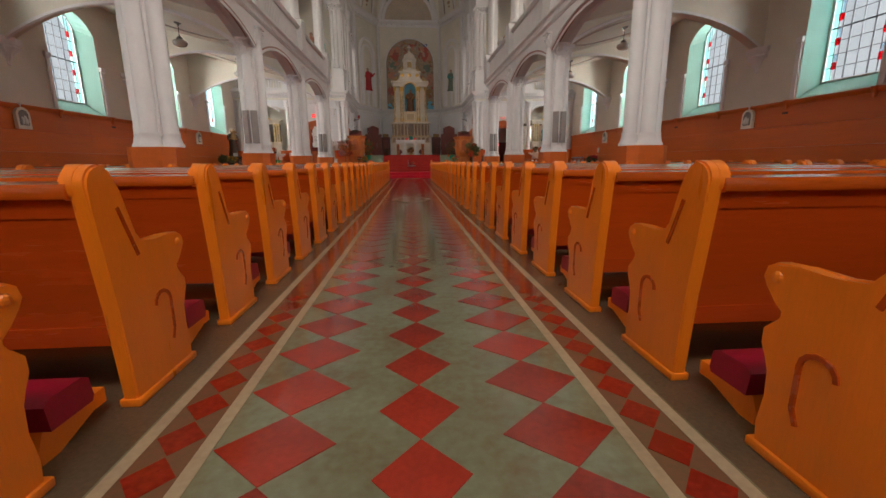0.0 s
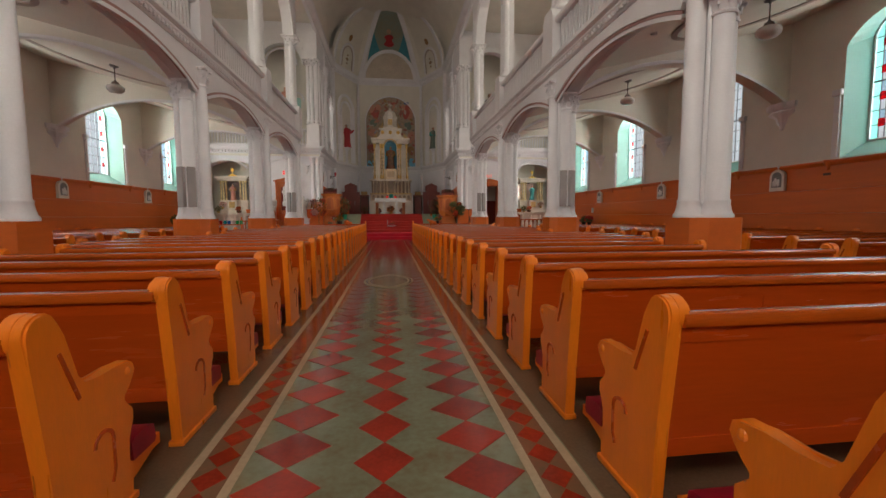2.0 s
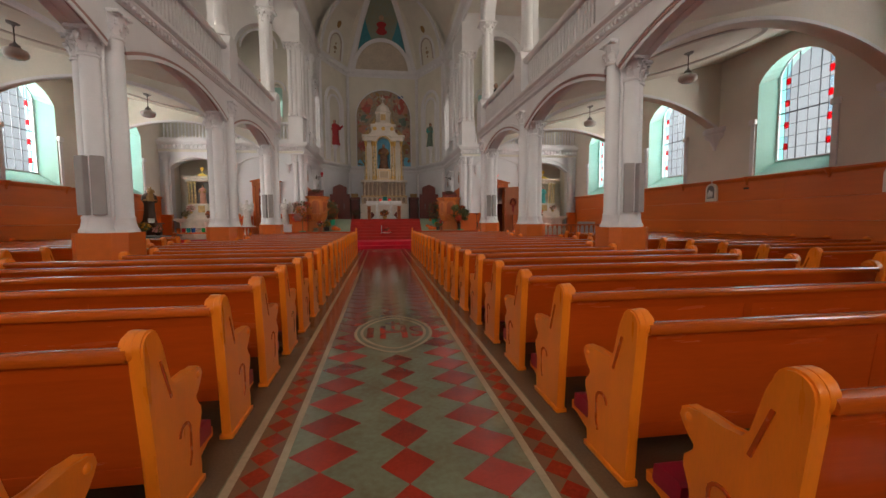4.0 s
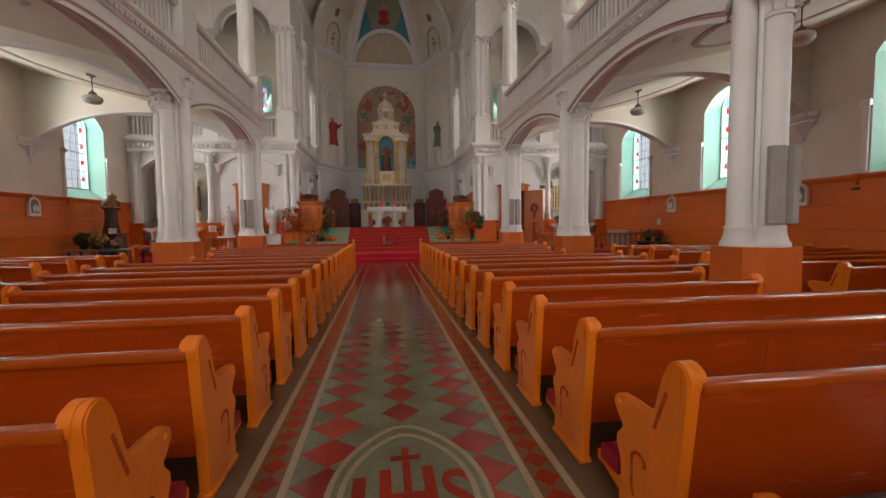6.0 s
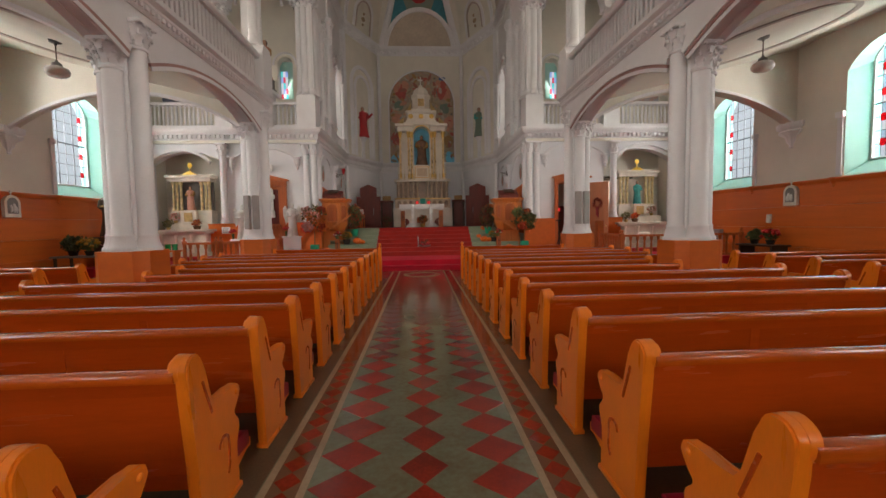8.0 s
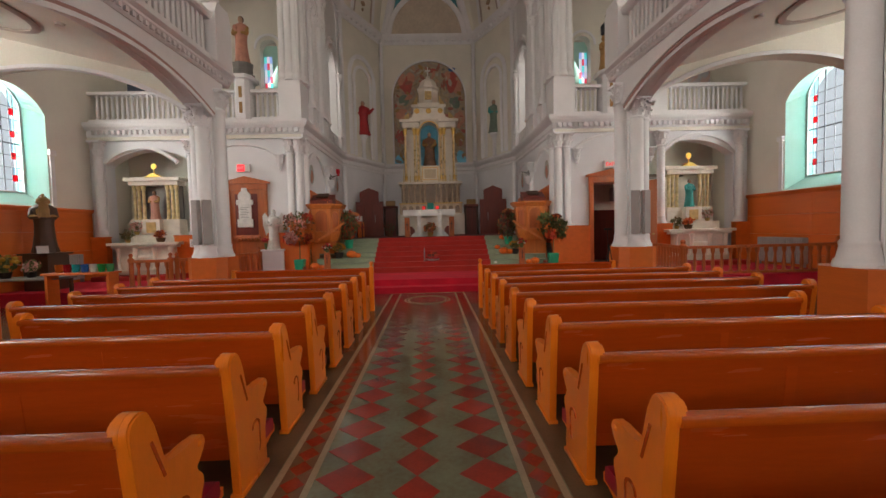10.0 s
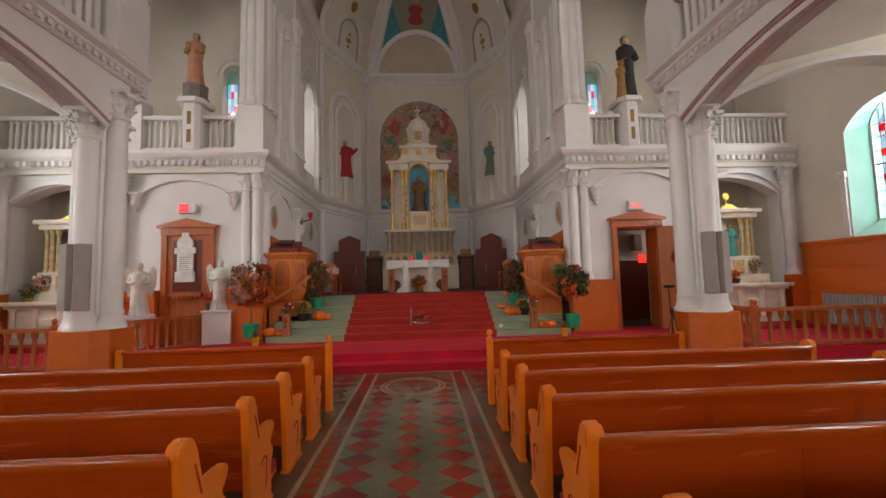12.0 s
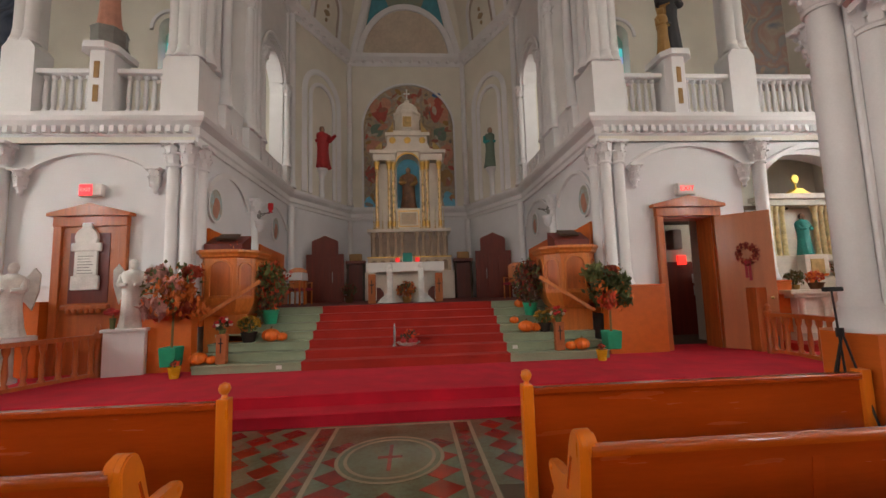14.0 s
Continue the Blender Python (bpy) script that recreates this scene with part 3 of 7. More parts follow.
def wall_run(bm, a, b, t, z0, z1):
    a, b = Vector((*a, 0)), Vector((*b, 0))
    d = (b - a).normalized()
    n = Vector((-d.y, d.x, 0)) * t
    prism(bm, [(a + 0 * n).xy, (b + 0 * n).xy, (b + n).xy, (a + n).xy], "z", z0, z1)


bm = B()
for a, b in zip(APSE, APSE[1:]):
    wall_run(bm, a, b, 0.45, 0.3, 4.9)
struct("wall_chancel", bm, SANCT, "cool white lower wall of the chancel", "wall")
bm = B()
for i, (a, b) in enumerate(zip(APSE, APSE[1:])):
    if i in (1, 2, 3):
        wall_run(bm, a, b, 0.45, 5.5, 12.5)
struct("wall_apse", bm, PLASTER, "cream upper wall of the apse", "wall")
for s, x in ((-1, XL), (1, XR)):
    bm = B()
    xa, xb = x, x + s * 0.45
    spandrel(bm, "x", xa, xb, 32.0, 34.0, 8.75, 9.7, 12.5)
    spandrel(bm, "x", xa, xb, 29.55, 30.8, 9.6, 10.2, 12.5)
    for ya, yb in ((28.5, 29.55), (30.8, 32.0), (34.0, 34.75)):
        box(bm, xa, xb, ya, yb, 5.5, 12.5)
    box(bm, xa, xb, 32.0, 34.0, 5.5, 6.15)
    box(bm, xa, xb, 29.55, 30.8, 5.5, 6.45)
    struct("wall_chancel_upper_west" if s < 0 else "wall_chancel_upper_east", bm, TRIM, "white upper chancel wall with tall arched openings", "wall")
    bm = B()
    box(bm, x + s * 3.0, x + s * 3.3, 30.7, 35, 5.0, 12.5)
    struct("wall_tribune_west" if s < 0 else "wall_tribune_east", bm, PLASTER, "plain cream wall behind the chancel openings", "wall")

for s, x in ((-1, XL), (1, XR)):
    bm = B()
    box(bm, *sorted((x + s * 0.2, x + s * 3.3)), 35.2, 35.5, 5.0, 12.6)
    struct("wall_tribune_end_west" if s < 0 else "wall_tribune_end_east", bm, PLASTER, "plain cream end wall behind the chancel openings", "wall")

# front walls of the transept, with the doorway on the east side
for s, nm in ((-1, "west"), (1, "east")):
    bm = B()
    x0, x1 = (XL if s < 0 else XR), s * (XW + 0.4)
    ya, yb = 28.5, 28.9
    lo, hi = sorted((x0, x1))
    if s > 0:
        box(bm, lo, 5.70, ya, yb, 0.3, 4.9)
        box(bm, 6.85, 7.65, ya, yb, 0.3, 4.9)
        box(bm, 5.70, 6.85, ya, yb, 3.2, 4.9)
    else:
        box(bm, -7.65, hi, ya, yb, 0.3, 4.9)
    spandrel(bm, "y", ya, yb, s * 7.65, s * 10.6, 4.1, 4.6, 4.9)
    box(bm, min(s * 10.6, s * 11.4), max(s * 10.6, s * 11.4), ya, yb, 0.3, 4.9)
    struct("wall_transept_" + nm, bm, SANCT, "cool white front wall beside the chancel", "wall")
    bm = B()
    box(bm, min(s * 7.4, s * 11.4), max(s * 7.4, s * 11.4), 29.7, 30.0, 0.3, 5.0)
    box(bm, min(s * 7.4, s * 7.65), max(s * 7.4, s * 7.65), 28.9, 29.7, 0.3, 5.0)
    box(bm, min(s * 10.7, s * 11.0), max(s * 10.7, s * 11.0), 28.9, 29.7, 0.3, 5.0)
    struct("wall_chapel_" + nm, bm, PLASTER, "cream niche wall of the side chapel", "wall")
    bm = B()
    box(bm, min(x0, x1), max(x0, x1), 28.42, 32.5, 4.9, 5.02)
    struct("ceiling_chapel_" + nm, bm, PLASTER, "plain ceiling over the side chapel", "ceiling")
    bm = B()
    wa, wb = CX + s * 5.62, CX + s * 6.27
    box(bm, *sorted((x0 + s * 0.45, wa)), 30.4, 30.75, 5, 12.6)
    box(bm, *sorted((wb, s * 11.8)), 30.4, 30.75, 5, 12.6)
    box(bm, *sorted((wa, wb)), 30.4, 30.75, 5, 7.2)
    spandrel(bm, "y", 30.4, 30.75, *sorted((wa, wb)), 8.65, 9.0, 12.6)
    struct("wall_transept_upper_" + nm, bm, PLASTER, "cream back wall above the side chapel", "wall")
    bm = B()
    archband(bm, "y", 30.38, *sorted((wa - s * 0.12, wb + s * 0.12)), 8.65, 9.12, [(-0.03, 0), (0.02, 0), (0.02, 0.1), (-0.03, 0.08)])
    struct("window_surround_" + nm, bm, TRIM, "white arched moulding over a small window", "moulding")
# cornice that runs round the transept front and the chancel
CORN = [(-XW, 28.5), (XL, 28.5)] + APSE[1:5] + [(XR, 28.5), (XW, 28.5)]


def cornice_run(name, path, sect, m, label):
    bm = B()
    pts = [Vector((*p, 0)) for p in path]
    rings = []
    for i, p in enumerate(pts):
        dirs = []
        if i > 0:
            dirs.append((p - pts[i - 1]).normalized())
        if i < len(pts) - 1:
            dirs.append((pts[i + 1] - p).normalized())
        ns = [Vector((d.y, -d.x, 0)) for d in dirs]
        n = sum(ns, Vector()) / len(ns)
        n = n / n.length_squared
        rings.append([bm.verts.new(p + n * o + Vector((0, 0, z))) for o, z in sect])
    k = len(sect)
    for p, q in zip(rings, rings[1:]):
        for j in range(k):
            bm.faces.new((p[j], p[(j + 1) % k], q[(j + 1) % k], q[j]))
    bm.faces.new(rings[0])
    bm.faces.new(rings[-1][::-1])
    return struct(name, bm, m, label, "cornice")


cornice_run("cornice_lower", CORN, [(-0.1, 4.9), (0.06, 4.9), (0.06, 5.02), (0.10, 5.06), (0.10, 5.22), (0.22, 5.32), (0.26, 5.40), (0.26, 5.48), (-0.1, 5.5)], TRIM, "white moulded cornice round the chancel")
cornice_run("cornice_upper", [(XL, Y0 + 28)] + APSE[1:5] + [(XR, Y0 + 28)], [(-0.1, 12.1), (0.05, 12.1), (0.08, 12.3), (0.25, 12.45), (0.3, 12.6), (-0.1, 12.62)], TRIM, "white moulded cornice under the apse vault")

# apse half dome of flat webs
bm = B()
top = (CX, 34.4, 17.2)
for a, b in zip(APSE[1:], APSE[2:5]):
    prev = None
    for i in range(9):
        t = i / 8
        z = 12.5 + (top[2] - 12.5) * math.sin(t * math.pi / 2)
        f = math.cos(t * math.pi / 2)
        row = [bm.verts.new((top[0] + (p[0] - top[0]) * f, top[1] + (p[1] - top[1]) * f, z)) for p in (a, b)]
        if prev and i < 8:
            bm.faces.new((prev[0], prev[1], row[1], row[0]))
        prev = row
struct("ceiling_apse", bm, PLASTER, "cream ribbed half dome over the apse", "ceiling")

# ---------------------------------------------------------------- pews
PEW0, PITCH = 1.60, 0.858


OAKT = mat("polished_oak_rail", (0.56, 0.10, 0.008), 0.16, vary=0.15, scale=3.0, grain=30, bump=0.03, coat=0.8, stretch=(0.5, 7, 7), per=0.2)


def end_outline():
    return ([(0.0, 0.0), (0.42, 0.0), (0.42, 0.10), (0.405, 0.20), (0.40, 0.29), (0.425, 0.33), (0.455, 0.37), (0.455, 0.42), (0.42, 0.455), (0.385, 0.475), (0.385, 0.50), (0.42, 0.53), (0.465, 0.555),
            (0.485, 0.59), (0.475, 0.625), (0.44, 0.645), (0.36, 0.648), (0.25, 0.635), (0.165, 0.645), (0.14, 0.69), (0.078, 0.86)]
            + [(0.077 * math.cos(t) - 0.002, 0.885 + 0.077 * math.sin(t)) for t in [i * math.pi / 8 for i in range(9)]] + [(-0.066, 0.80), (-0.02, 0.40)])


def pew(length, m, knob_out=True):
    """Varnished oak pew along +x from its aisle end at 0, facing +y."""
    e = thing("pew", m, "honey oak pew with scrolled ends and folded red kneeler", "pew", "rows of pews")
    for x0, x1, sgn in ((0.0, 0.06, -1), (length - 0.06, length, 1)):
        bm = B()
        prism(bm, end_outline(), "x", x0, x1)
        bmesh.ops.bevel(bm, geom=[d for d in bm.edges if abs(d.verts[0].co.x - d.verts[1].co.x) < 1e-5], offset=0.009, segments=2, affect="EDGES")
        # rounded head, rolled inwards over the rail
        c = bmesh.ops.create_cone(bm, cap_ends=True, segments=18, radius1=0.079, radius2=0.079, depth=0.085)
        bmesh.ops.transform(bm, matrix=Matrix.Translation(((x0 + x1) / 2 + (0.032 if x0 == 0 else -0.032), -0.002, 0.885)) @ Matrix.Rotation(radians(90), 4, "Y"), verts=c["verts"])
        bmesh.ops.bevel(bm, geom=[d for d in {d for v in c["verts"] for d in v.link_edges} if abs(d.verts[0].co.x - d.verts[1].co.x) < 1e-5], offset=0.022, segments=3, affect="EDGES")
        # foot moulding
        box(bm, x0 - 0.012, x1 + 0.012, -0.01, 0.44, 0.0, 0.035, 0.008)
        p = part("end_panel", bm, OAK, e, smooth=True)
        xf = x0 if sgn < 0 else x1
        o = sgn * 0.006
        # Strips of darker oak stand for the shade in the carving.
        bm = B()
        sweep(bm, [(xf + o * 0.2, 0.055, 0.80), (xf + o * 0.2, 0.135, 0.60)], [(-0.008, -0.005), (0.008, -0.005), (0.008, 0.003), (-0.008, 0.003)], up=(1, 0, 0))
        part("carved_groove", bm, OAKX, p)
        bm = B()
        pts = [(xf + o * 0.2, 0.25 + 0.055 * math.cos(t), 0.36 + 0.05 * math.sin(t)) for t in [math.pi * 1.0 - i * math.pi / 7 for i in range(8)]] + [(xf + o * 0.2, 0.305, 0.22), (xf + o * 0.2, 0.285, 0.17)]
        sweep(bm, pts, [(-0.008, -0.005), (0.008, -0.005), (0.008, 0.003), (-0.008, 0.003)], up=(1, 0, 0))
        part("carved_groove", bm, OAKX, p)
        bm = B()
        ball(bm, (xf, 0.425, 0.60), 0.02, (0.6, 1, 1), 8, 6)
        part("rosette", bm, OAK, p)
    a, b = 0.062, length - 0.062
    bm = B()
    prism(bm, [(-0.006, 0.30), (0.024, 0.30), (-0.03, 0.86), (-0.06, 0.86)], "x", a, b)
    part("back_panel", bm, OAKX, e)
    bm = B()
    prism(bm, [(-0.085, 0.845), (-0.02, 0.845), (-0.012, 0.87), (-0.022, 0.895), (-0.05, 0.905), (-0.08, 0.895), (-0.092, 0.87)], "x", a, b)
    part("top_rail", bm, OAKT, e, smooth=True)
    bm = B()
    prism(bm, [(-0.010, 0.27), (0.03, 0.27), (0.024, 0.35), (-0.016, 0.35)], "x", a, b)
    prism(bm, [(-0.0565, 0.775), (-0.05, 0.775), (-0.055, 0.85), (-0.066, 0.85)], "x", a, b)
    part("back_rail", bm, OAKX, e)
    k = max(2, round(length / 1.35))
    for i in range(1, k):
        x = a + (b - a) * i / k
        bm = B()
        prism(bm, [(-0.0155, 0.35), (0.0, 0.35), (-0.05, 0.775), (-0.0565, 0.775)], "x", x - 0.035, x + 0.035)
        part("stile", bm, OAKX, e)
    bm = B()
    prism(bm, [(0.03, 0.40), (0.42, 0.43), (0.44, 0.44), (0.42, 0.455), (0.03, 0.43)], "x", a, b)
    part("seat", bm, OAKX, e)
    # folded kneeler behind the pew
    bm = B()
    prism(bm, [(-0.31, 0.11), (-0.13, 0.11), (-0.12, 0.13), (-0.13, 0.205), (-0.16, 0.22), (-0.29, 0.22), (-0.32, 0.20)], "x", 0.07, length - 0.07)
    kn = part("kneeler", bm, REDPAD, e, "crimson padded kneeler", smooth=True)
    for x in (0.10, length - 0.155):
        bm = B()
        prism(bm, [(-0.33, 0.0), (-0.26, 0.0), (-0.10, 0.05), (-0.03, 0.05), (-0.03, 0.11), (-0.12, 0.11), (-0.31, 0.11), (-0.335, 0.05)], "x", x, x + 0.055)
        part("kneeler_foot", bm, OAK, kn)
    return e


proto = {}


def put_pew(length, m):
    k = round(length, 2)
    if k in proto:
        return copy_thing(proto[k], m)
    proto[k] = pew(length, m)
    return proto[k]


def turned(x, y):
    """A mirrored row: the pew is symmetrical, so it starts at its outer end."""
    return pose(x, y, 0)


for k in range(-4, 25):
    y = PEW0 + PITCH * k
    near = any(-0.95 < y - c < 0.45 for c in COLS_Y)
    ln = 3.02 if near else 3.95
    put_pew(ln, pose(1.13, y, 0))
    put_pew(ln, pose(-1.13 - ln, y, 0))
    if k < 22:
        put_pew(4.6, pose(6.38, y, 0))
        put_pew(4.6, pose(-6.38 - 4.6, y, 0))

# front panels before the first row
for s in (-1, 1):
    e = thing("chancel_screen", pose(s * 1.13, 23.28, 0), "low honey oak screen before the first pew with ball finials", "screen", "oak screens")
    d = 3.0 * s
    bm = B()
    box(bm, 0.09 * s, d, 0.0, 0.035, 0.03, 0.88)
    part("panel", bm, OAKX, e)
    bm = B()
    box(bm, 0.09 * s, d, -0.03, 0.06, 0.88, 0.935, 0.012)
    part("top_rail", bm, OAKX, e)
    bm = B()
    box(bm, 0.09 * s, d, -0.015, 0.0, 0.03, 0.16, 0.005)
    part("bottom_rail", bm, OAKX, e)
    for x in (0.0, d - 0.09 * s):
        bm = B()
        box(bm, x, x + 0.09 * s, -0.035, 0.065, 0.0, 0.96, 0.01)
        p = part("post", bm, OAK, e)
        if x:
            continue
        bm = B()
        lathe(bm, [(0.03, 0.955), (0.02, 0.985), (0.035, 1.0), (0.047, 1.03), (0.035, 1.065), (0.008, 1.078)], 12, (x + 0.045 * s, 0.015))
        part("finial", bm, OAK, p, smooth=True)

def glowing(name, color, strength):
    m = bpy.data.materials.new(name)
    m.use_nodes = True
    b = m.node_tree.nodes["Principled BSDF"]
    b.inputs["Base Color"].default_value = (*color, 1)
    b.inputs["Emission Color"].default_value = (*color, 1)
    b.inputs["Emission Strength"].default_value = strength
    return m


# ---------------------------------------------------------------- sculpture and plants


def figure(bm, h, w=0.17, c=(0, 0), z0=0.0, lean=0.0, arm=None, head=1):
    """Plain draped shape of a carved statue; the faces get the slots 0 robe, 1 flesh, 2 mantle."""
    n0 = len(bm.faces)
    prof = [(1.25, 0.0), (1.3, 0.02), (1.15, 0.12), (1.0, 0.35), (0.95, 0.5), (1.12, 0.66), (1.2, 0.76), (0.95, 0.82), (0.42, 0.85), (0.36, 0.87)]
    v0 = len(bm.verts)
    lathe(bm, [(w * r, z0 + h * z) for r, z in prof], 32, c, 1.0, 0.78)
    bm.verts.ensure_lookup_table()
    for v in bm.verts[v0:]:
        q = (v.co.z - z0) / h
        a = math.atan2(v.co.y - c[1], v.co.x - c[0])
        k = 1 + (0.085 * math.sin(9 * a + 4 * q) + 0.05 * math.sin(5 * a - 7 * q)) * max(0.0, 0.84 - q)
        v.co.x, v.co.y = c[0] + (v.co.x - c[0]) * k, c[1] + (v.co.y - c[1]) * k
    bm.faces.ensure_lookup_table()
    n1 = len(bm.faces)
    ball(bm, (c[0] + lean, c[1] - 0.02, z0 + h * 0.925), h * 0.062, (0.85, 0.95, 1.2), 10, 8)
    bm.faces.ensure_lookup_table()
    n2 = len(bm.faces)
    ball(bm, (c[0] + lean, c[1] + h * 0.012, z0 + h * 0.937), h * 0.065, (0.95, 0.9, 1.15), 10, 8)
    bm.faces.ensure_lookup_table()
    n3 = len(bm.faces)
    for sx in (-1, 1):
        hand = (c[0] + sx * w * 0.35, c[1] - w * 1.05, z0 + h * 0.62) if not arm or arm[0] != sx else (c[0] + arm[1], c[1] - w * 0.9, z0 + h * arm[2])
        rod(bm, (c[0] + sx * w * 1.0, c[1], z0 + h * 0.77), (c[0] + sx * w * 1.15, c[1] - w * 0.5, z0 + h * 0.62), w * 0.33, 8, w * 0.36)
        rod(bm, (c[0] + sx * w * 1.15, c[1] - w * 0.5, z0 + h * 0.62), hand, w * 0.36, 8, w * 0.2)
    bm.faces.ensure_lookup_table()
    for i, f in enumerate(bm.faces):
        if i >= n1 and i < n2:
            f.material_index = head
        elif n2 <= i < n3:
            f.material_index = 9
        elif i >= n3:
            f.material_index = 2
    return bm


def statue(name, m, bm, mats, label):
    ob = link(name, bm, mats[0], None, True)
    for k in mats[1:]:
        ob.data.materials.append(k)
    ob.data.materials.append(UMBER)
    for p in ob.data.polygons:
        if p.material_index == 9:
            p.material_index = len(mats)
    ob.matrix_basis = m
    return tagged(ob, label, "statue")


def paint(name, c, rough=0.5, **k):
    return mat(name, c, rough, vary=k.pop("vary", 0.14), scale=k.pop("scale", 6), grain=k.pop("grain", 60), **k)


FLESH = paint("painted_flesh_tone", (0.50, 0.30, 0.20))
ROSE = paint("faded_rose_paint", (0.52, 0.24, 0.17))
OCHRE = paint("ochre_paint", (0.36, 0.20, 0.06))
NOIR = paint("black_robe_paint", (0.015, 0.016, 0.022))
UMBER = paint("dark_umber_paint", (0.07, 0.035, 0.018))
SCARLET = paint("scarlet_robe_paint", (0.42, 0.015, 0.02))
TEALP = paint("teal_robe_paint", (0.04, 0.33, 0.30))
SAGE = paint("sage_robe_paint", (0.16, 0.22, 0.17))
BONE = paint("white_plaster_figure", (0.80, 0.79, 0.76))
STONE = paint("grey_stone", (0.22, 0.21, 0.20))
SKYBLUE = paint("sky_blue_paint", (0.18, 0.58, 0.82))
DOMEBLUE = paint("turquoise_paint", (0.05, 0.27, 0.34))
PUMPKIN = paint("pumpkin_rind", (0.85, 0.17, 0.015), 0.45)
STALK = paint("dry_stalk", (0.20, 0.14, 0.05), 0.8)
GREENFOIL = paint("shiny_green_wrap", (0.02, 0.36, 0.20), 0.3)
YELLOW = paint("yellow_glaze", (0.72, 0.40, 0.02), 0.25)
BASKET = paint("woven_brown_basket", (0.16, 0.07, 0.025), 0.8)
EARTH = paint("dark_potting_soil", (0.03, 0.02, 0.015), 0.9)
LEAFG = mat("green_leaf", (0.115, 0.14, 0.04), 0.6, vary=0.3, per=0.4)
LEAFR = mat("russet_leaf", (0.60, 0.065, 0.02), 0.6, vary=0.35, per=0.4)
LEAFO = mat("orange_leaf", (0.75, 0.20, 0.03), 0.6, vary=0.3, per=0.4)
LEAFP = mat("dusty_mauve_leaf", (0.74, 0.36, 0.32), 0.6, vary=0.3, per=0.4)
REDFLOWER = mat("red_petal", (0.55, 0.02, 0.015), 0.6, vary=0.2)
WHITEFLOWER = mat("white_petal", (0.75, 0.70, 0.60), 0.6)
MUM = mat("golden_petal", (0.50, 0.27, 0.02), 0.6, vary=0.25)
LINEN = mat("white_linen", (0.80, 0.79, 0.77), 0.85, vary=0.05, grain=120)
TERRA = paint("terracotta_brick", (0.42, 0.12, 0.035), 0.7)
BRASS = mat("brass", (0.62, 0.42, 0.15), 0.3, metal=1.0)
CHROME = mat("brushed_steel", (0.35, 0.35, 0.36), 0.35, metal=1.0)
WAX = paint("ivory_wax", (0.75, 0.68, 0.50), 0.5)


def leaves(rng, n, c, r, size, squash=1.0):
    """A crown of small folded leaves, thicker on the outside."""
    bm = B()
    for _ in range(n):
        a, u = rng.uniform(0, 2 * math.pi), rng.uniform(-1, 1)
        q = math.sqrt(1 - u * u)
        d = Vector((q * math.cos(a), q * math.sin(a), u * squash))
        p = Vector(c) + d * r * (rng.uniform(0.25, 1.0) ** 0.55) * (0.8 + 0.35 * noise.noise(d * 2.1 + Vector(c)))
        m = Matrix.Translation(p) @ Euler((rng.uniform(0, 6.3), rng.uniform(0, 6.3), rng.uniform(0, 6.3))).to_matrix().to_4x4()
        k = size * rng.uniform(0.6, 1.25)
        v = [bm.verts.new(m @ Vector(t)) for t in ((-k, 0, 0), (0, -0.5 * k, 0.2 * k), (k, 0, 0), (0, 0.5 * k, 0.2 * k))]
        bm.faces.new((v[0], v[1], v[2]))
        bm.faces.new((v[0], v[2], v[3]))
    return bm


def crown(e, rng, c, r, kinds, n, size, squash=1.0):
    for k in kinds:
        part("foliage", leaves(rng, n, c, r, size, squash), k, e)


def pumpkin(x, y, z, r, rng):
    e = thing("pumpkin", pose(x, y, z), "ripe orange pumpkin on the chancel steps", "pumpkin", "pumpkins")
    bm = B()
    lathe(bm, [(r * math.sin(t) * (1 if t > 0.3 else 0.8), r * 0.75 * (1 - math.cos(t))) for t in [0.12 + 2.9 * i / 9 for i in range(10)]], 30, flute=0.07, nf=10)
    part("rind", bm, PUMPKIN, e, smooth=True)
    bm = B()
    rod(bm, (0, 0, r * 1.42), (r * 0.12, 0, r * 1.75), r * 0.12, 6, r * 0.08)
    part("stalk", bm, STALK, e)
    return e


def pot(bm, r, h):
    return lathe(bm, [(r * 0.7, 0), (r * 0.75, 0.01), (r, h * 0.9), (r * 1.08, h * 0.9), (r * 1.08, h), (r * 0.9, h), (r * 0.85, h * 0.85)], 16)


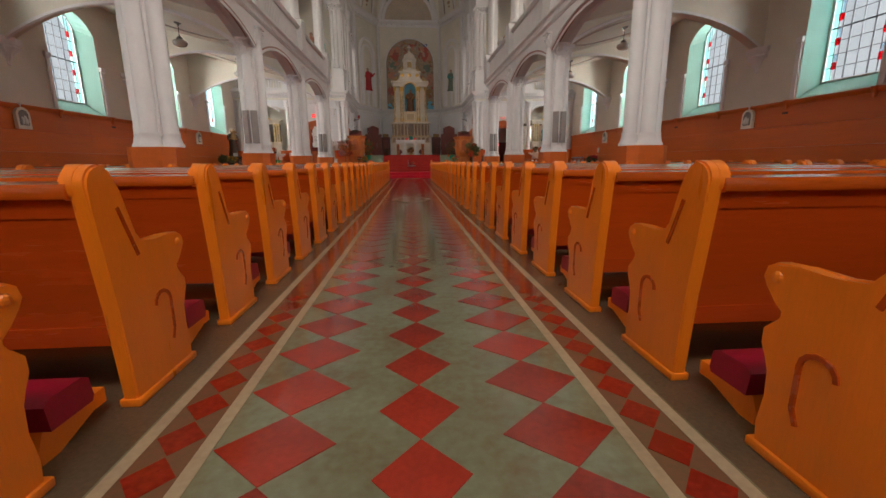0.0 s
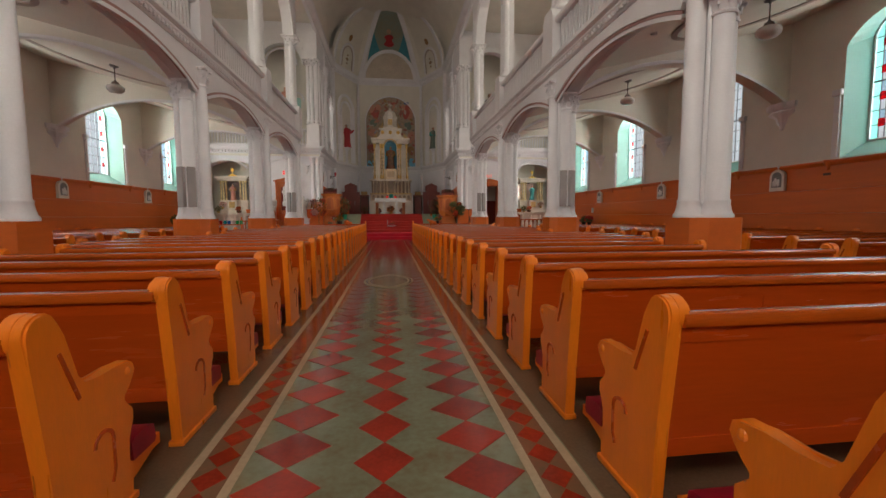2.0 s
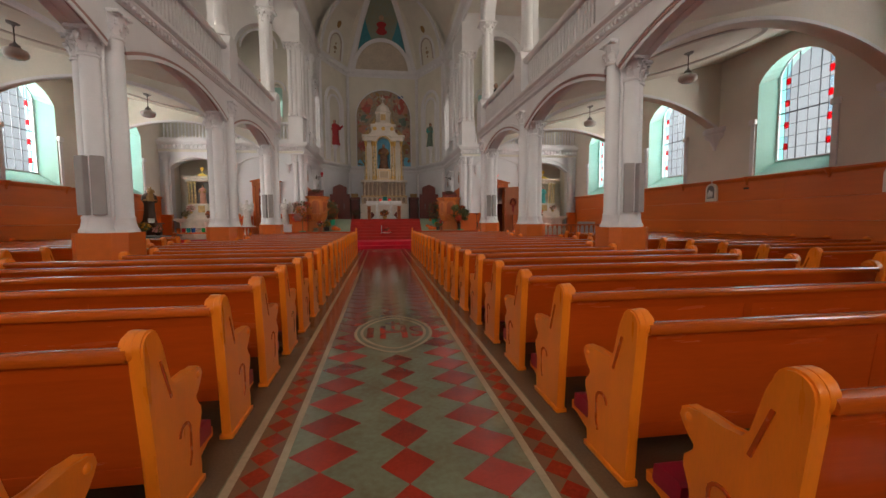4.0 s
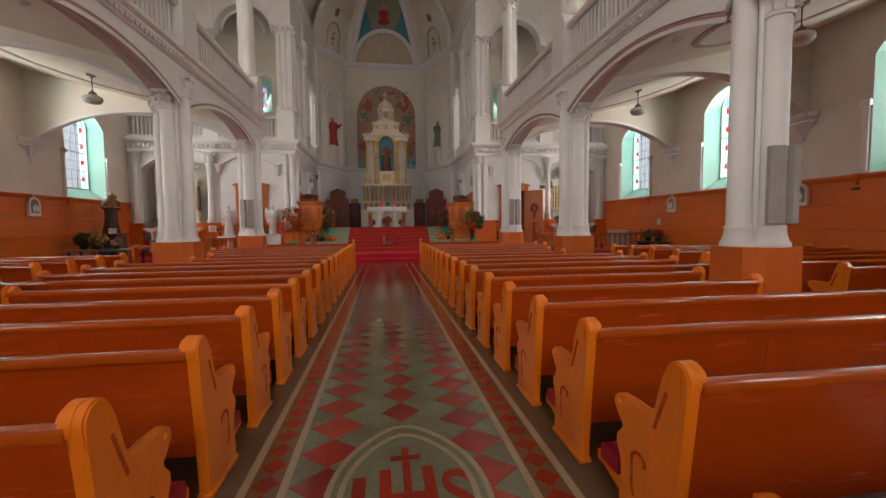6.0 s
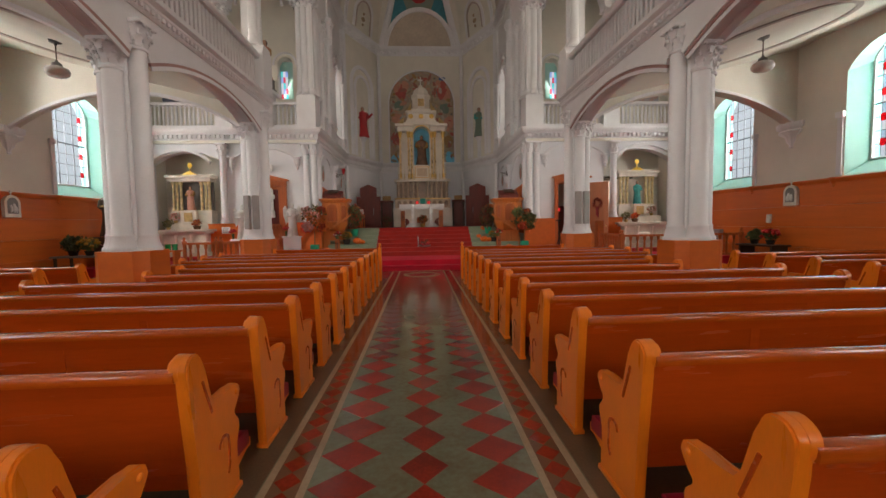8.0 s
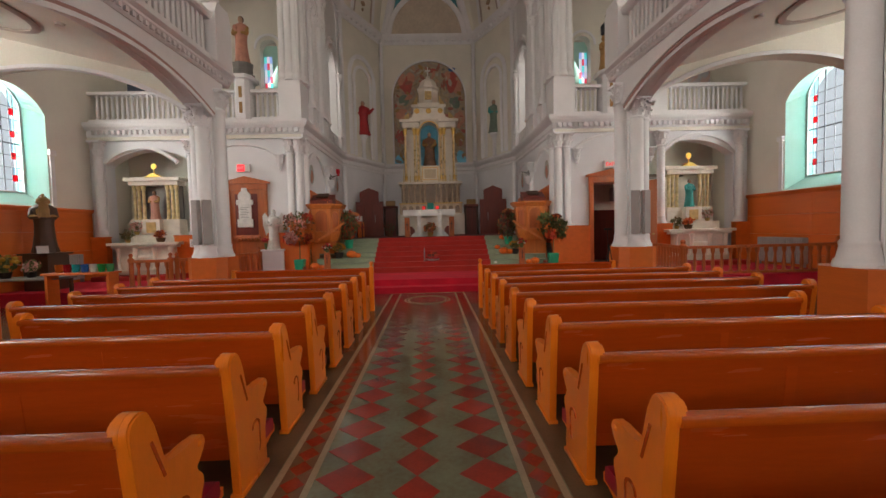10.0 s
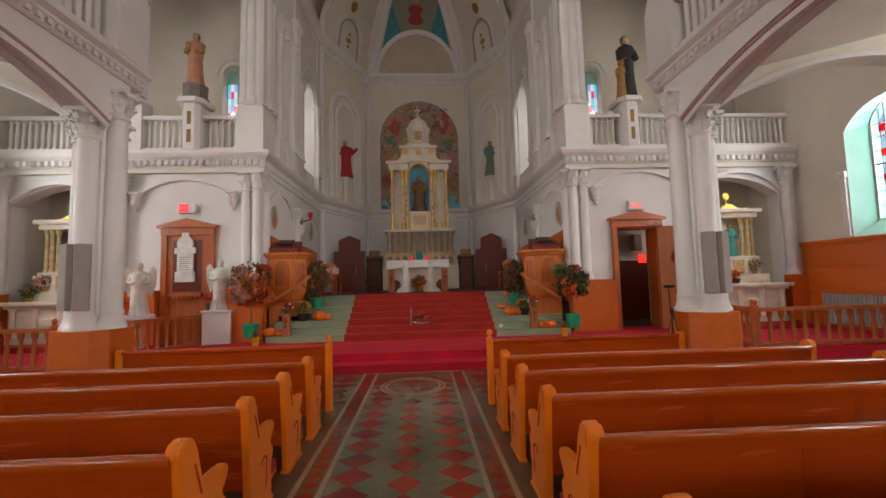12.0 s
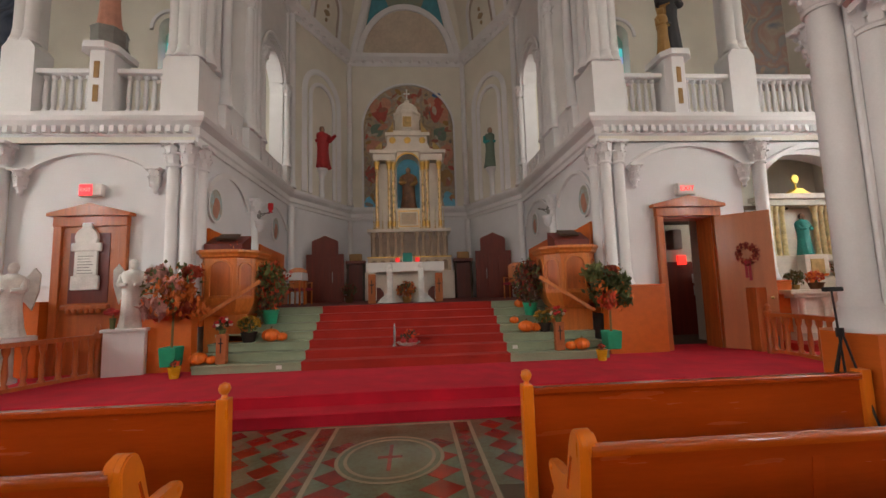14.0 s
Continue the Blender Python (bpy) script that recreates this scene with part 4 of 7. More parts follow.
def flower_pot(x, y, z, r, h, potm, kinds, cr, label, name="flower_pot", n=140, size=0.05, squash=0.8):
    rng = random.Random(int(abs(x * 100) + abs(y * 10) + z * 7))
    e = thing(name, pose(x, y, z), label, "flowers")
    bm = B()
    pot(bm, r, h)
    part("pot", bm, potm, e, smooth=True)
    bm = B()
    rod(bm, (0, 0, h * 0.5), (0.01, 0, h + cr * 0.7), r * 0.3, 7, r * 0.1)
    part("stem", bm, LEAFG, e)
    for k in kinds:
        c = (0, 0, h + cr * squash * 0.75)
        if k in (REDFLOWER, WHITEFLOWER, MUM):
            bm = B()
            for _ in range(max(7, n // 8)):
                a, u = rng.uniform(0, 6.28), rng.uniform(-0.3, 1)
                q = math.sqrt(1 - u * u)
                ball(bm, (c[0] + cr * 0.85 * q * math.cos(a), c[1] + cr * 0.85 * q * math.sin(a), c[2] + cr * squash * 0.8 * u), size * (1.0 if k is not WHITEFLOWER else 0.8), (1, 1, 0.75), 7, 5)
            bmesh.ops.transform(bm, matrix=Matrix.Identity(4), verts=bm.verts)
            for v in bm.verts:
                v.co += Vector((noise.noise(v.co * 60), noise.noise(v.co * 60 + Vector((9, 0, 0))), noise.noise(v.co * 60 + Vector((0, 9, 0))))) * size * 0.35
            part("blossoms", bm, k, e)
        else:
            crown(e, rng, c, cr, (k,), n, size, squash)
    return e


def autumn_tree(x, y, z, kinds, label, h=1.75, r=0.5):
    rng = random.Random(int(abs(x) * 77))
    e = thing("potted_tree", pose(x, y, z), label, "potted tree", "autumn trees")
    bm = B()
    lathe(bm, [(0.17, 0), (0.18, 0.02), (0.21, 0.33), (0.2, 0.35), (0.18, 0.3)], 4, turn=radians(45))
    part("wrapped_pot", bm, GREENFOIL, e, "shiny green gift-wrapped pot")
    bm = B()
    rod(bm, (0, 0, 0.2), (0.02, 0, h * 0.62), 0.025, 8, 0.015)
    for i in range(7):
        a = i * 2.4
        rod(bm, (0.01, 0, h * (0.45 + 0.03 * i)), (r * 0.6 * math.cos(a), r * 0.6 * math.sin(a), h * (0.6 + 0.06 * i)), 0.01, 5, 0.004)
    part("trunk", bm, STALK, e)
    for j in range(11):
        a, q = j * 2.4, r * (0.30 + 0.42 * rng.random())
        c = (q * math.cos(a), q * math.sin(a) * 0.8, h * 0.70 + r * rng.uniform(-0.75, 0.62))
        part("foliage", leaves(rng, 170, c, r * rng.uniform(0.36, 0.54), 0.075, 0.9), kinds[j % len(kinds)], e)
    part("foliage", leaves(rng, 130, (0, -0.05, h * 0.66), r * 1.05, 0.07), LEAFO, e)
    part("foliage", leaves(rng, 130, (0, -0.02, h * 0.70), r * 1.1, 0.065), LEAFG, e)
    return e


OVALSKY = mat("pale_blue_painted_sky", (0.34, 0.50, 0.56), 0.4, vary=0.25, scale=5, grain=20, color2=(0.40, 0.30, 0.20))
# ---------------------------------------------------------------- chancel front: columns, dado, doors
# These panes glow by themselves in place of daylight behind them.
STAINED = [glowing("glowing_stained_pane", c, 0.7) for c in ((0.1, 0.6, 0.62), (0.62, 0.72, 0.8), (0.65, 0.06, 0.1), (0.3, 0.42, 0.78), (0.7, 0.6, 0.75))]
for s, x in ((-1, XL), (1, XR)):
    nm = "west" if s < 0 else "east"
    e = tagged(new("chancel_columns_" + nm), "white clustered columns at the chancel corner", "column", kind="structure")
    for cx, cy in ((x + s * 0.10, 28.42), (x + s * 0.40, 28.44), (x - s * 0.02, 28.72)):
        bm = B()
        shaft(bm, (cx, cy), 0.115, 1.75, 4.42)
        part("shaft", bm, TRIM, e, smooth=True)
        bm = B()
        leaf_capital(bm, 0.125, 4.40, 4.89, (cx, cy), 0.19)
        part("capital", bm, TRIM, e, smooth=True)
    for cx in (CX + s * 7.88, s * 10.75):
        bm = B()
        shaft(bm, (cx, 28.40), 0.13, 1.75, 4.40)
        part("shaft", bm, TRIM, e, smooth=True)
        bm = B()
        leaf_capital(bm, 0.14, 4.38, 4.89, (cx, 28.40), 0.21)
        part("capital", bm, TRIM, e, smooth=True)
    for cx in (x + s * 0.75, CX + s * 7.55):
        bm = B()
        lathe(bm, [(0.02, 3.84), (0.05, 3.88), (0.04, 3.93), (0.09, 4.02)], 10, (cx, 28.44))
        leaf_capital(bm, 0.085, 4.02, 4.37, (cx, 28.44), 0.15)
        part("corbel", bm, TRIM, e, smooth=True)
    bm = B()
    archband(bm, "y", 28.46, x + s * 0.75, CX + s * 7.55, 4.36, 4.78, [(-0.04, 0), (0.03, 0), (0.03, 0.1), (-0.04, 0.08)])
    archband(bm, "y", 28.46, s * 8.2, s * 10.62, 4.2, 4.72, [(-0.06, 0), (0.03, 0), (0.03, 0.12), (-0.06, 0.1)])
    part("wall_arch", bm, TRIM, e)
    # oak dado
    w = tagged(new("dado_" + nm), "honey oak dado panels below the white wall", "wainscot", kind="structure")
    spans = ((x - s * 0.14, s * 5.52), (s * 7.05, s * 8.35), (s * 10.55, s * 11.05)) if s > 0 else ((x - s * 0.14, s * 5.28), (s * 6.75, s * 8.35), (s * 10.55, s * 11.05))
    for a, b in spans:
        a, b = sorted((a, b))
        bm = B()
        box(bm, a, b, 28.26, 28.49, 0.35, 1.70, 0.006)
        p = part("panel", bm, WALLWOOD, w)
        bm = B()
        box(bm, a - 0.015, b + 0.015, 28.24, 28.495, 1.70, 1.75, 0.01)
        part("cap_rail", bm, WALLWOOD, w)
    bm = B()
    box(bm, *sorted((x + s * 0.02, x - s * 0.10)), 28.62, 34.4, ZT - 0.3, 1.95)
    part("panel", bm, WALLWOOD, w)
    # upper balustrade, statue pedestal and corner block
    g = tagged(new("tribune_" + nm), "white balustrade over the side chapel with a statue pedestal", "gallery", kind="structure")
    bm = B()
    box(bm, *sorted((x + s * 0.7, s * 11.1)), 28.5, 28.78, 6.42, 6.53, 0.02)
    part("handrail", bm, TRIM, g)
    bm = B()
    box(bm, *sorted((x + s * 0.7, s * 11.1)), 28.52, 28.76, 5.5, 5.62)
    part("plinth_rail", bm, TRIM, g)
    i = 0
    xx = abs(x) + 0.8
    while xx < 11.0:
        if not (5.72 < abs(s * xx - CX) < 6.54 or 7.45 < abs(s * xx - CX) < 8.15):
            bm = B()
            lathe(bm, [(0.055, 5.62), (0.055, 5.68), (0.035, 5.72), (0.05, 5.9), (0.04, 6.2), (0.03, 6.33), (0.055, 6.37), (0.055, 6.42)], 8, (s * xx, 28.64))
            part("baluster", bm, TRIM, g)
        xx += 0.165
    bm = B()
    cx = CX + s * 6.13
    prism(bm, [(cx - 0.24, 28.40), (cx - 0.14, 28.28), (cx + 0.14, 28.28), (cx + 0.24, 28.40), (cx + 0.24, 28.9), (cx - 0.24, 28.9)], "z", 5.5, 6.80)
    prism(bm, [(cx - 0.36, 28.34), (cx - 0.2, 28.16), (cx + 0.2, 28.16), (cx + 0.36, 28.34), (cx + 0.36, 28.95), (cx - 0.36, 28.95)], "z", 6.80, 6.93)
    p = part("pedestal", bm, TRIM, g)
    for z in (5.85, 6.35):
        bm = B()
        box(bm, cx - 0.05, cx + 0.05, 28.265, 28.279, z - 0.15, z + 0.2)
        part("gilt_inset", bm, OCHRE, p, "dull gilt inset panel")
    bm = B()
    box(bm, *sorted((CX + s * 7.48, CX + s * 8.12)), 28.45, 28.9, 5.5, 6.95)
    prism(bm, [(CX + s * 7.48, 6.95), (CX + s * 8.12, 6.95), (CX + s * 8.0, 7.1), (CX + s * 7.6, 7.1)], "y", 28.45, 28.9)
    part("pier", bm, TRIM, g)
    for px in (7.70, 7.92):
        bm = B()
        shaft(bm, (CX + s * px, 28.6), 0.12, 7.1, 9.9)
        part("shaft", bm, TRIM, g, smooth=True)
    bm = B()
    leaf_capital(bm, 0.2, 9.88, 10.25, (CX + s * 7.81, 28.64), 0.33)
    part("capital", bm, TRIM, g, smooth=True)
    bm = B()
    box(bm, *sorted((CX + s * 7.66, CX + s * 7.96)), 28.66, 28.95, 7.1, 9.95)
    box(bm, *sorted((CX + s * 7.5, CX + s * 8.12)), 28.45, 28.95, 10.25, 12.6)
    part("pier_core", bm, TRIM, g)
    # round arches from the corner pier over the tribune
    for u0, u1 in ((x + s * 0.8, CX + s * 7.5), (CX + s * 8.12, s * 11.0)):
        bm = B()
        spandrel(bm, "y", 28.5, 28.92, u0, u1, 10.25, 11.42, 12.6)
        part("tribune_arch", bm, TRIM, g)
        for o, d in ((0.0, 0.05), (0.30, 0.08)):
            bm = B()
            archband(bm, "y", 28.48, u0, u1, 10.25, 11.42, [(-0.05, o), (0.03, o), (0.03, o + d), (-0.05, o + d)])
            part("arch_moulding", bm, TRIM, g)
    bm = B()
    prism(bm, [(x - s * 0.03, 28.44), (x + s * 0.70, 28.44), (x + s * 0.70, 29.0), (x - s * 0.03, 29.3)], "z", 5.5, 6.7)
    prism(bm, [(x - s * 0.03, 6.7), (x + s * 0.70, 6.7), (x + s * 0.62, 6.84), (x + s * 0.05, 6.84)], "y", 28.46, 28.97)
    part("corner_block", bm, TRIM, g)
    for k, (cx, cy, r) in enumerate(((x + s * 0.10, 28.6, 0.12), (x + s * 0.33, 28.55, 0.13), (x + s * 0.56, 28.6, 0.12), (x - s * 0.0, 28.86, 0.12), (x - s * 0.0, 29.2, 0.10))):
        bm = B()
        shaft(bm, (cx, cy), r, 6.8, 10.2)
        part("shaft", bm, TRIM, g, smooth=True)
    bm = B()
    box(bm, *sorted((x + s * 0.05, x + s * 0.62)), 28.64, 29.2, 6.8, 10.25)
    box(bm, *sorted((x + s * 0.006, x + s * 0.79)), 28.46, 28.97, 10.55, 12.59)
    part("core", bm, TRIM, g)
    bm = B()
    leaf_capital(bm, 0.3, 10.2, 10.55, (x + s * 0.33, 28.78), 0.44)
    part("capital", bm, TRIM, g, smooth=True)
    # chancel side shafts and openings
    h = tagged(new("chancel_arches_" + nm), "white shafts and rope-moulded arch in the chancel wall", "arch", kind="structure")
    for cy, z1 in ((29.52, 9.6), (30.86, 9.6), (31.12, 10.6), (31.4, 10.6), (31.8, 8.72), (34.15, 8.72)):
        bm = B()
        shaft(bm, (x - s * 0.09, cy), 0.115, 6.16, z1)
        part("shaft", bm, TRIM, h, smooth=True)
        bm = B()
        leaf_capital(bm, 0.12, z1, z1 + 0.35, (x - s * 0.09, cy), 0.17)
        part("capital", bm, TRIM, h, smooth=True)
    bm = B()
    archband(bm, "x", x - s * 0.06, 31.85, 34.1, 9.05, 10.0, [(-0.07, 0), (0.07, 0), (0.07, 0.1), (-0.07, 0.1)])
    part("arch_moulding", bm, TRIM, h)
    for u0, u1, sp, cr, o in ((31.85, 34.1, 9.05, 10.0, 0.34), (29.6, 30.78, 9.95, 10.5, 0.0), (29.6, 30.78, 9.95, 10.5, 0.24)):
        bm = B()
        archband(bm, "x", x - s * 0.04, u0, u1, sp, cr, [(-0.06, o), (0.06, o), (0.06, o + 0.1), (-0.06, o + 0.1)])
        part("arch_moulding", bm, TRIM, h)
    bm = B()
    box(bm, *sorted((x + s * 0.02, x - s * 0.07)), 31.18, 31.34, 6.16, 12.0, 0.015)
    box(bm, *sorted((x + s * 0.02, x - s * 0.07)), 34.34, 34.52, 5.52, 12.0, 0.015)
    part("pilaster", bm, TRIM, h)
    bm = B()
    for u, z in arc(31.78, 34.17, 9.05, 10.1, 34):
        ball(bm, (x - s * 0.13, u, z), 0.045, (1, 1, 1), 6, 5)
    part("rope_moulding", bm, TRIM, h)
    bm = B()
    for a, b in ((29.36, 29.66), (30.72, 31.55), (31.68, 31.95), (34.0, 34.3)):
        box(bm, *sorted((x + s * 0.1, x - s * 0.17)), a, b, 5.52, 6.16, 0.02)
    for a in (29.75, 30.05, 30.35, 32.2, 32.6, 33.0, 33.4, 33.75):
        box(bm, *sorted((x, x - s * 0.04)), a, a + 0.16, 5.56, 6.05, 0.01)
    part("pilaster_strips", bm, TRIM, h)
    # lower blind arches with oval pictures and oak stall backs
    for (ya, yb), (oy, oz) in (((28.85, 31.15), (29.28, 3.78)), ((31.75, 34.5), (33.25, 3.86))):
        bm = B()
        archband(bm, "x", x - s * 0.03, ya, yb, 4.02, 4.66, [(-0.04, 0), (0.04, 0), (0.04, 0.12), (-0.04, 0.08)])
        part("blind_arch", bm, TRIM, h)
        bm = B()
        prism(bm, [(ya + 0.05, ZT), (yb - 0.55, ZT), (yb - 0.55, 3.08), (ya + 0.2, 3.18), (ya + 0.05, 3.2)], "x", x - s * 0.02, x - s * 0.12)
        tagged(link("stall_back", bm, WALLWOOD), "honey oak stall back against the chancel wall", "stall")
        e2 = thing("oval_picture", pose(x - s * 0.03, oy, oz), "oval framed devotional picture on white wall", "picture", "oval pictures")
        bm = B()
        prism(bm, [(0.33 * math.cos(t), 0.40 * math.sin(t)) for t in [i * math.pi / 12 for i in range(24)]], "x", 0, -s * 0.03)
        part("frame", bm, TRIM, e2)
        bm = B()
        prism(bm, [(0.28 * math.cos(t), 0.35 * math.sin(t)) for t in [i * math.pi / 12 for i in range(24)]], "x", -s * 0.03, -s * 0.035)
        part("canvas", bm, OVALSKY, e2)
        bm = B()
        prism(bm, [(0.15 * math.cos(t) * (1 + 0.25 * math.sin(2 * t)), -0.07 + 0.24 * math.sin(t)) for t in [i * math.pi / 8 for i in range(16)]], "x", -s * 0.035, -s * 0.039)
        part("painted_shape", bm, ROSE, e2)
    for yy in (31.45,):
        bm = B()
        shaft(bm, (x - s * 0.08, yy), 0.11, ZT + 0.01, 4.0)
        part("shaft", bm, TRIM, h, smooth=True)
        bm = B()
        leaf_capital(bm, 0.12, 4.0, 4.4, (x - s * 0.08, yy), 0.18)
        part("capital", bm, TRIM, h, smooth=True)
        bm = B()
        lathe(bm, [(0.03, 3.5), (0.12, 3.6), (0.14, 3.75), (0.17, 3.78), (0.17, 3.82)], 10, (x - s * 0.22, yy))
        part("bracket", bm, TRIM, h, smooth=True)
    # small arched windows high in the back wall
    wv = thing("window_%d" % (13 + (s > 0)), pose(CX + s * 5.945, 30.72, 7.2), "small arched stained glass window in a pale mint reveal", "window", kind="structure")
    bm = B()
    prism(bm, [(-0.34, 0.0), (0.34, 0.0), (0.34, 1.46), (0.2, 1.7), (-0.2, 1.7), (-0.34, 1.46)], "y", 0.0, 0.04)
    part("reveal", bm, MINT, wv, "flat pale mint plate of the reveal")
    for j in range(3):
        for i in range(5):
            bm = B()
            u = s * (0.04 + 0.10 * j)
            box(bm, u - 0.045, u + 0.045, -0.02, -0.005, 0.05 + 0.25 * i, 0.28 + 0.25 * i)
            part("pane", bm, STAINED[(i * 2 + j) % 5], wv)
    e2 = thing("mural_painting", pose(s * 10.12, 30.38, 7.9), "large dim religious mural on the back wall", "painting")
    bm = B()
    box(bm, -0.96, 0.96, -0.04, 0, -0.9, 2.9, 0.02)
    part("frame", bm, PLASTER, e2)

# dentils under the lower cornice
bm = B()
for s, x in ((-1, XL), (1, XR)):
    xx = abs(x) + 0.05
    while xx < 11.0:
        box(bm, s * xx, s * (xx + 0.09), 28.28, 28.40, 5.08, 5.22)
        xx += 0.18
ob = struct("dentil_course", bm, TRIM, "row of white dentil blocks under the cornice", "cornice")


def door_case(x0, x1, z1, nm):
    e = thing(nm, pose(0, 28.49, 0.35), "oak door case with a shallow pediment", "door", kind="structure")
    for a, b in ((x0 - 0.15, x0), (x1, x1 + 0.15)):
        bm = B()
        box(bm, a, b, -0.1, 0.0, 0.0, z1, 0.01)
        part("jamb", bm, OAKD, e)
    bm = B()
    box(bm, x0 - 0.16, x1 + 0.16, -0.11, 0.0, z1, z1 + 0.2, 0.01)
    part("lintel", bm, OAKD, e)
    bm = B()
    m = (x0 + x1) / 2
    prism(bm, [(x0 - 0.24, z1 + 0.2), (x1 + 0.24, z1 + 0.2), (x1 + 0.24, z1 + 0.26), (m, z1 + 0.45), (x0 - 0.24, z1 + 0.26)], "y", -0.17, 0.0)
    part("pediment", bm, OAKD, e)
    return e


OAKD = mat("reddish_oak", (0.52, 0.13, 0.028), 0.4, vary=0.2, scale=2.0, grain=30, bump=0.05, coat=0.25, stretch=(6, 6, 0.6))
e = door_case(-6.55, -5.48, 2.85, "door_1")
bm = B()
box(bm, -6.55, -5.48, -0.05, 0.0, 0.0, 2.85)
lf = part("leaf", bm, OAKD, e)
# Flat dark panel laid on the leaf; nothing is cut in.
bm = B()
box(bm, -6.40, -5.66, -0.06, -0.045, 1.35, 2.72, 0.004)
part("recess", bm, DARKWOOD, lf, "dark flat panel on the door leaf")
bm = B()
box(bm, -6.45, -5.6, -0.16, -0.04, 1.22, 1.32, 0.02)
for i in range(6):
    ball(bm, (-6.3 + 0.11 * i, -0.15, 1.2), 0.05, (1, 1, 1.2), 8, 6)
part("carved_shelf", bm, OAKD, lf)
e = thing("memorial_plaque", pose(-6.06, 28.42, 1.95), "white carved memorial tablet with a round crest", "plaque")
bm = B()
box(bm, -0.21, 0.21, -0.05, 0, 0.08, 0.95, 0.012)
box(bm, -0.28, 0.28, -0.06, 0, 0.75, 0.92, 0.02)
box(bm, -0.26, 0.26, -0.06, 0, 0.0, 0.28, 0.02)
prism(bm, [(0.21 * math.cos(i * math.pi / 12), 1.02 + 0.21 * math.sin(i * math.pi / 12)) for i in range(24)], "y", -0.062, 0.0)
box(bm, -0.1, 0.1, -0.055, 0, 1.18, 1.32, 0.02)
part("tablet", bm, BONE, e)
bm = B()
for i in range(7):
    box(bm, -0.14, 0.14 - 0.03 * (i % 3), -0.054, -0.0505, 0.32 + 0.055 * i, 0.335 + 0.055 * i)
part("inscription", bm, STONE, e)

door = door_case(5.70, 6.85, 2.85, "door_2")
for a, b in ((5.70, 5.73), (6.82, 6.85)):
    bm = B()
    box(bm, a, b, 0.0, 0.44, 0.0, 2.849)
    part("lining", bm, OAKD, door)
bm = B()
box(bm, 5.731, 6.819, 0.002, 0.44, 2.82, 2.849)
part("lining", bm, OAKD, door)
hinge = thing("door_3", pose(6.86, 28.40, 0.36, 0, 0, -47), "open flush oak door leaf hung with a wreath", "door", kind="structure")
bm = B()
box(bm, 0.0, 0.95, -0.05, 0.0, 0.0, 2.82, 0.006)
part("leaf", bm, mat("smooth_tan_oak", (0.56, 0.185, 0.06), 0.4, vary=0.08, scale=1.5, grain=20, bump=0.02, coat=0.2, stretch=(5, 5, 0.5)), hinge)
bm = B()
ball(bm, (0.87, -0.085, 1.05), 0.032, (1, 1, 1), 12, 8)
rod(bm, (0.87, -0.05, 1.05), (0.87, -0.085, 1.05), 0.012, 8)
part("knob", bm, BRASS, hinge, "brass door knob", smooth=True)
bm = B()
box(bm, 0.86, 0.9, -0.07, -0.05, 0.05, 0.3, 0.004)
part("kick_plate", bm, STONE, hinge)
wr = thing("wreath", hinge.matrix_basis @ pose(0.52, -0.06, 1.95), "dried red wreath with a long ribbon", "wreath")
rng = random.Random(5)
bm = B()
for i in range(170):
    a = rng.uniform(0, 6.28)
    p = Vector((0.15 * math.cos(a) + rng.uniform(-0.05, 0.05), rng.uniform(-0.05, 0.02), 0.18 * math.sin(a) + rng.uniform(-0.05, 0.05)))
    m = Matrix.Translation(p) @ Euler((rng.uniform(0, 6), rng.uniform(0, 6), rng.uniform(0, 6))).to_matrix().to_4x4()
    v = [bm.verts.new(m @ Vector(t)) for t in ((-0.05, 0, 0), (0, -0.022, 0.01), (0.05, 0, 0), (0, 0.022, 0.01))]
    bm.faces.new(v)
part("ring", bm, LEAFR, wr)
bm = B()
for dx in (-0.03, 0.03):
    box(bm, dx - 0.025, dx + 0.025, -0.03, -0.015, -0.52 - dx, -0.15)
part("ribbon", bm, SCARLET, wr)
# vestibule behind the doorway, with an added fill lamp and no window
daylight_lamp(8.9, 29.9, 2.9, 0.9, 0.6, (6.4, 30.9, 2.8), 26)
# Dark brown puts the vestibule's dimness into its walls and floor.
SHADEBROWN = paint("shade_brown", (0.12, 0.09, 0.06), 0.7)
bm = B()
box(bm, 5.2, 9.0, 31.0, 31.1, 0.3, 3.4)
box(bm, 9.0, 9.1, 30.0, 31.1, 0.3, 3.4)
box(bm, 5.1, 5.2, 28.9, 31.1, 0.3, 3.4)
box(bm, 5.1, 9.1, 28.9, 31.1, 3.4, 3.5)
struct("wall_vestibule", bm, SHADEBROWN, "plain vestibule walls coloured dark for shade", "wall")
bm = B()
box(bm, 5.2, 9.0, 30.96, 30.99, 2.3, 3.4)
struct("wall_vestibule_upper", bm, PLASTER, "pale upper wall of the vestibule", "wall")
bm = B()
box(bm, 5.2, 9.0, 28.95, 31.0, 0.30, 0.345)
struct("floor_vestibule", bm, SHADEBROWN, "vestibule floor coloured dark for shade", "floor")
bm = B()
box(bm, 5.2, 9.0, 30.95, 31.0, 0.35, 2.35)
struct("vestibule_panelling", bm, DARKWOOD, "dark wood panelling in the vestibule", "wainscot")
bm = B()
box(bm, 7.34, 7.60, 30.6, 30.95, 2.68, 3.22, 0.03)
tagged(link("wall_heater", bm, GREY), "grey box heater on the vestibule wall", "heater")
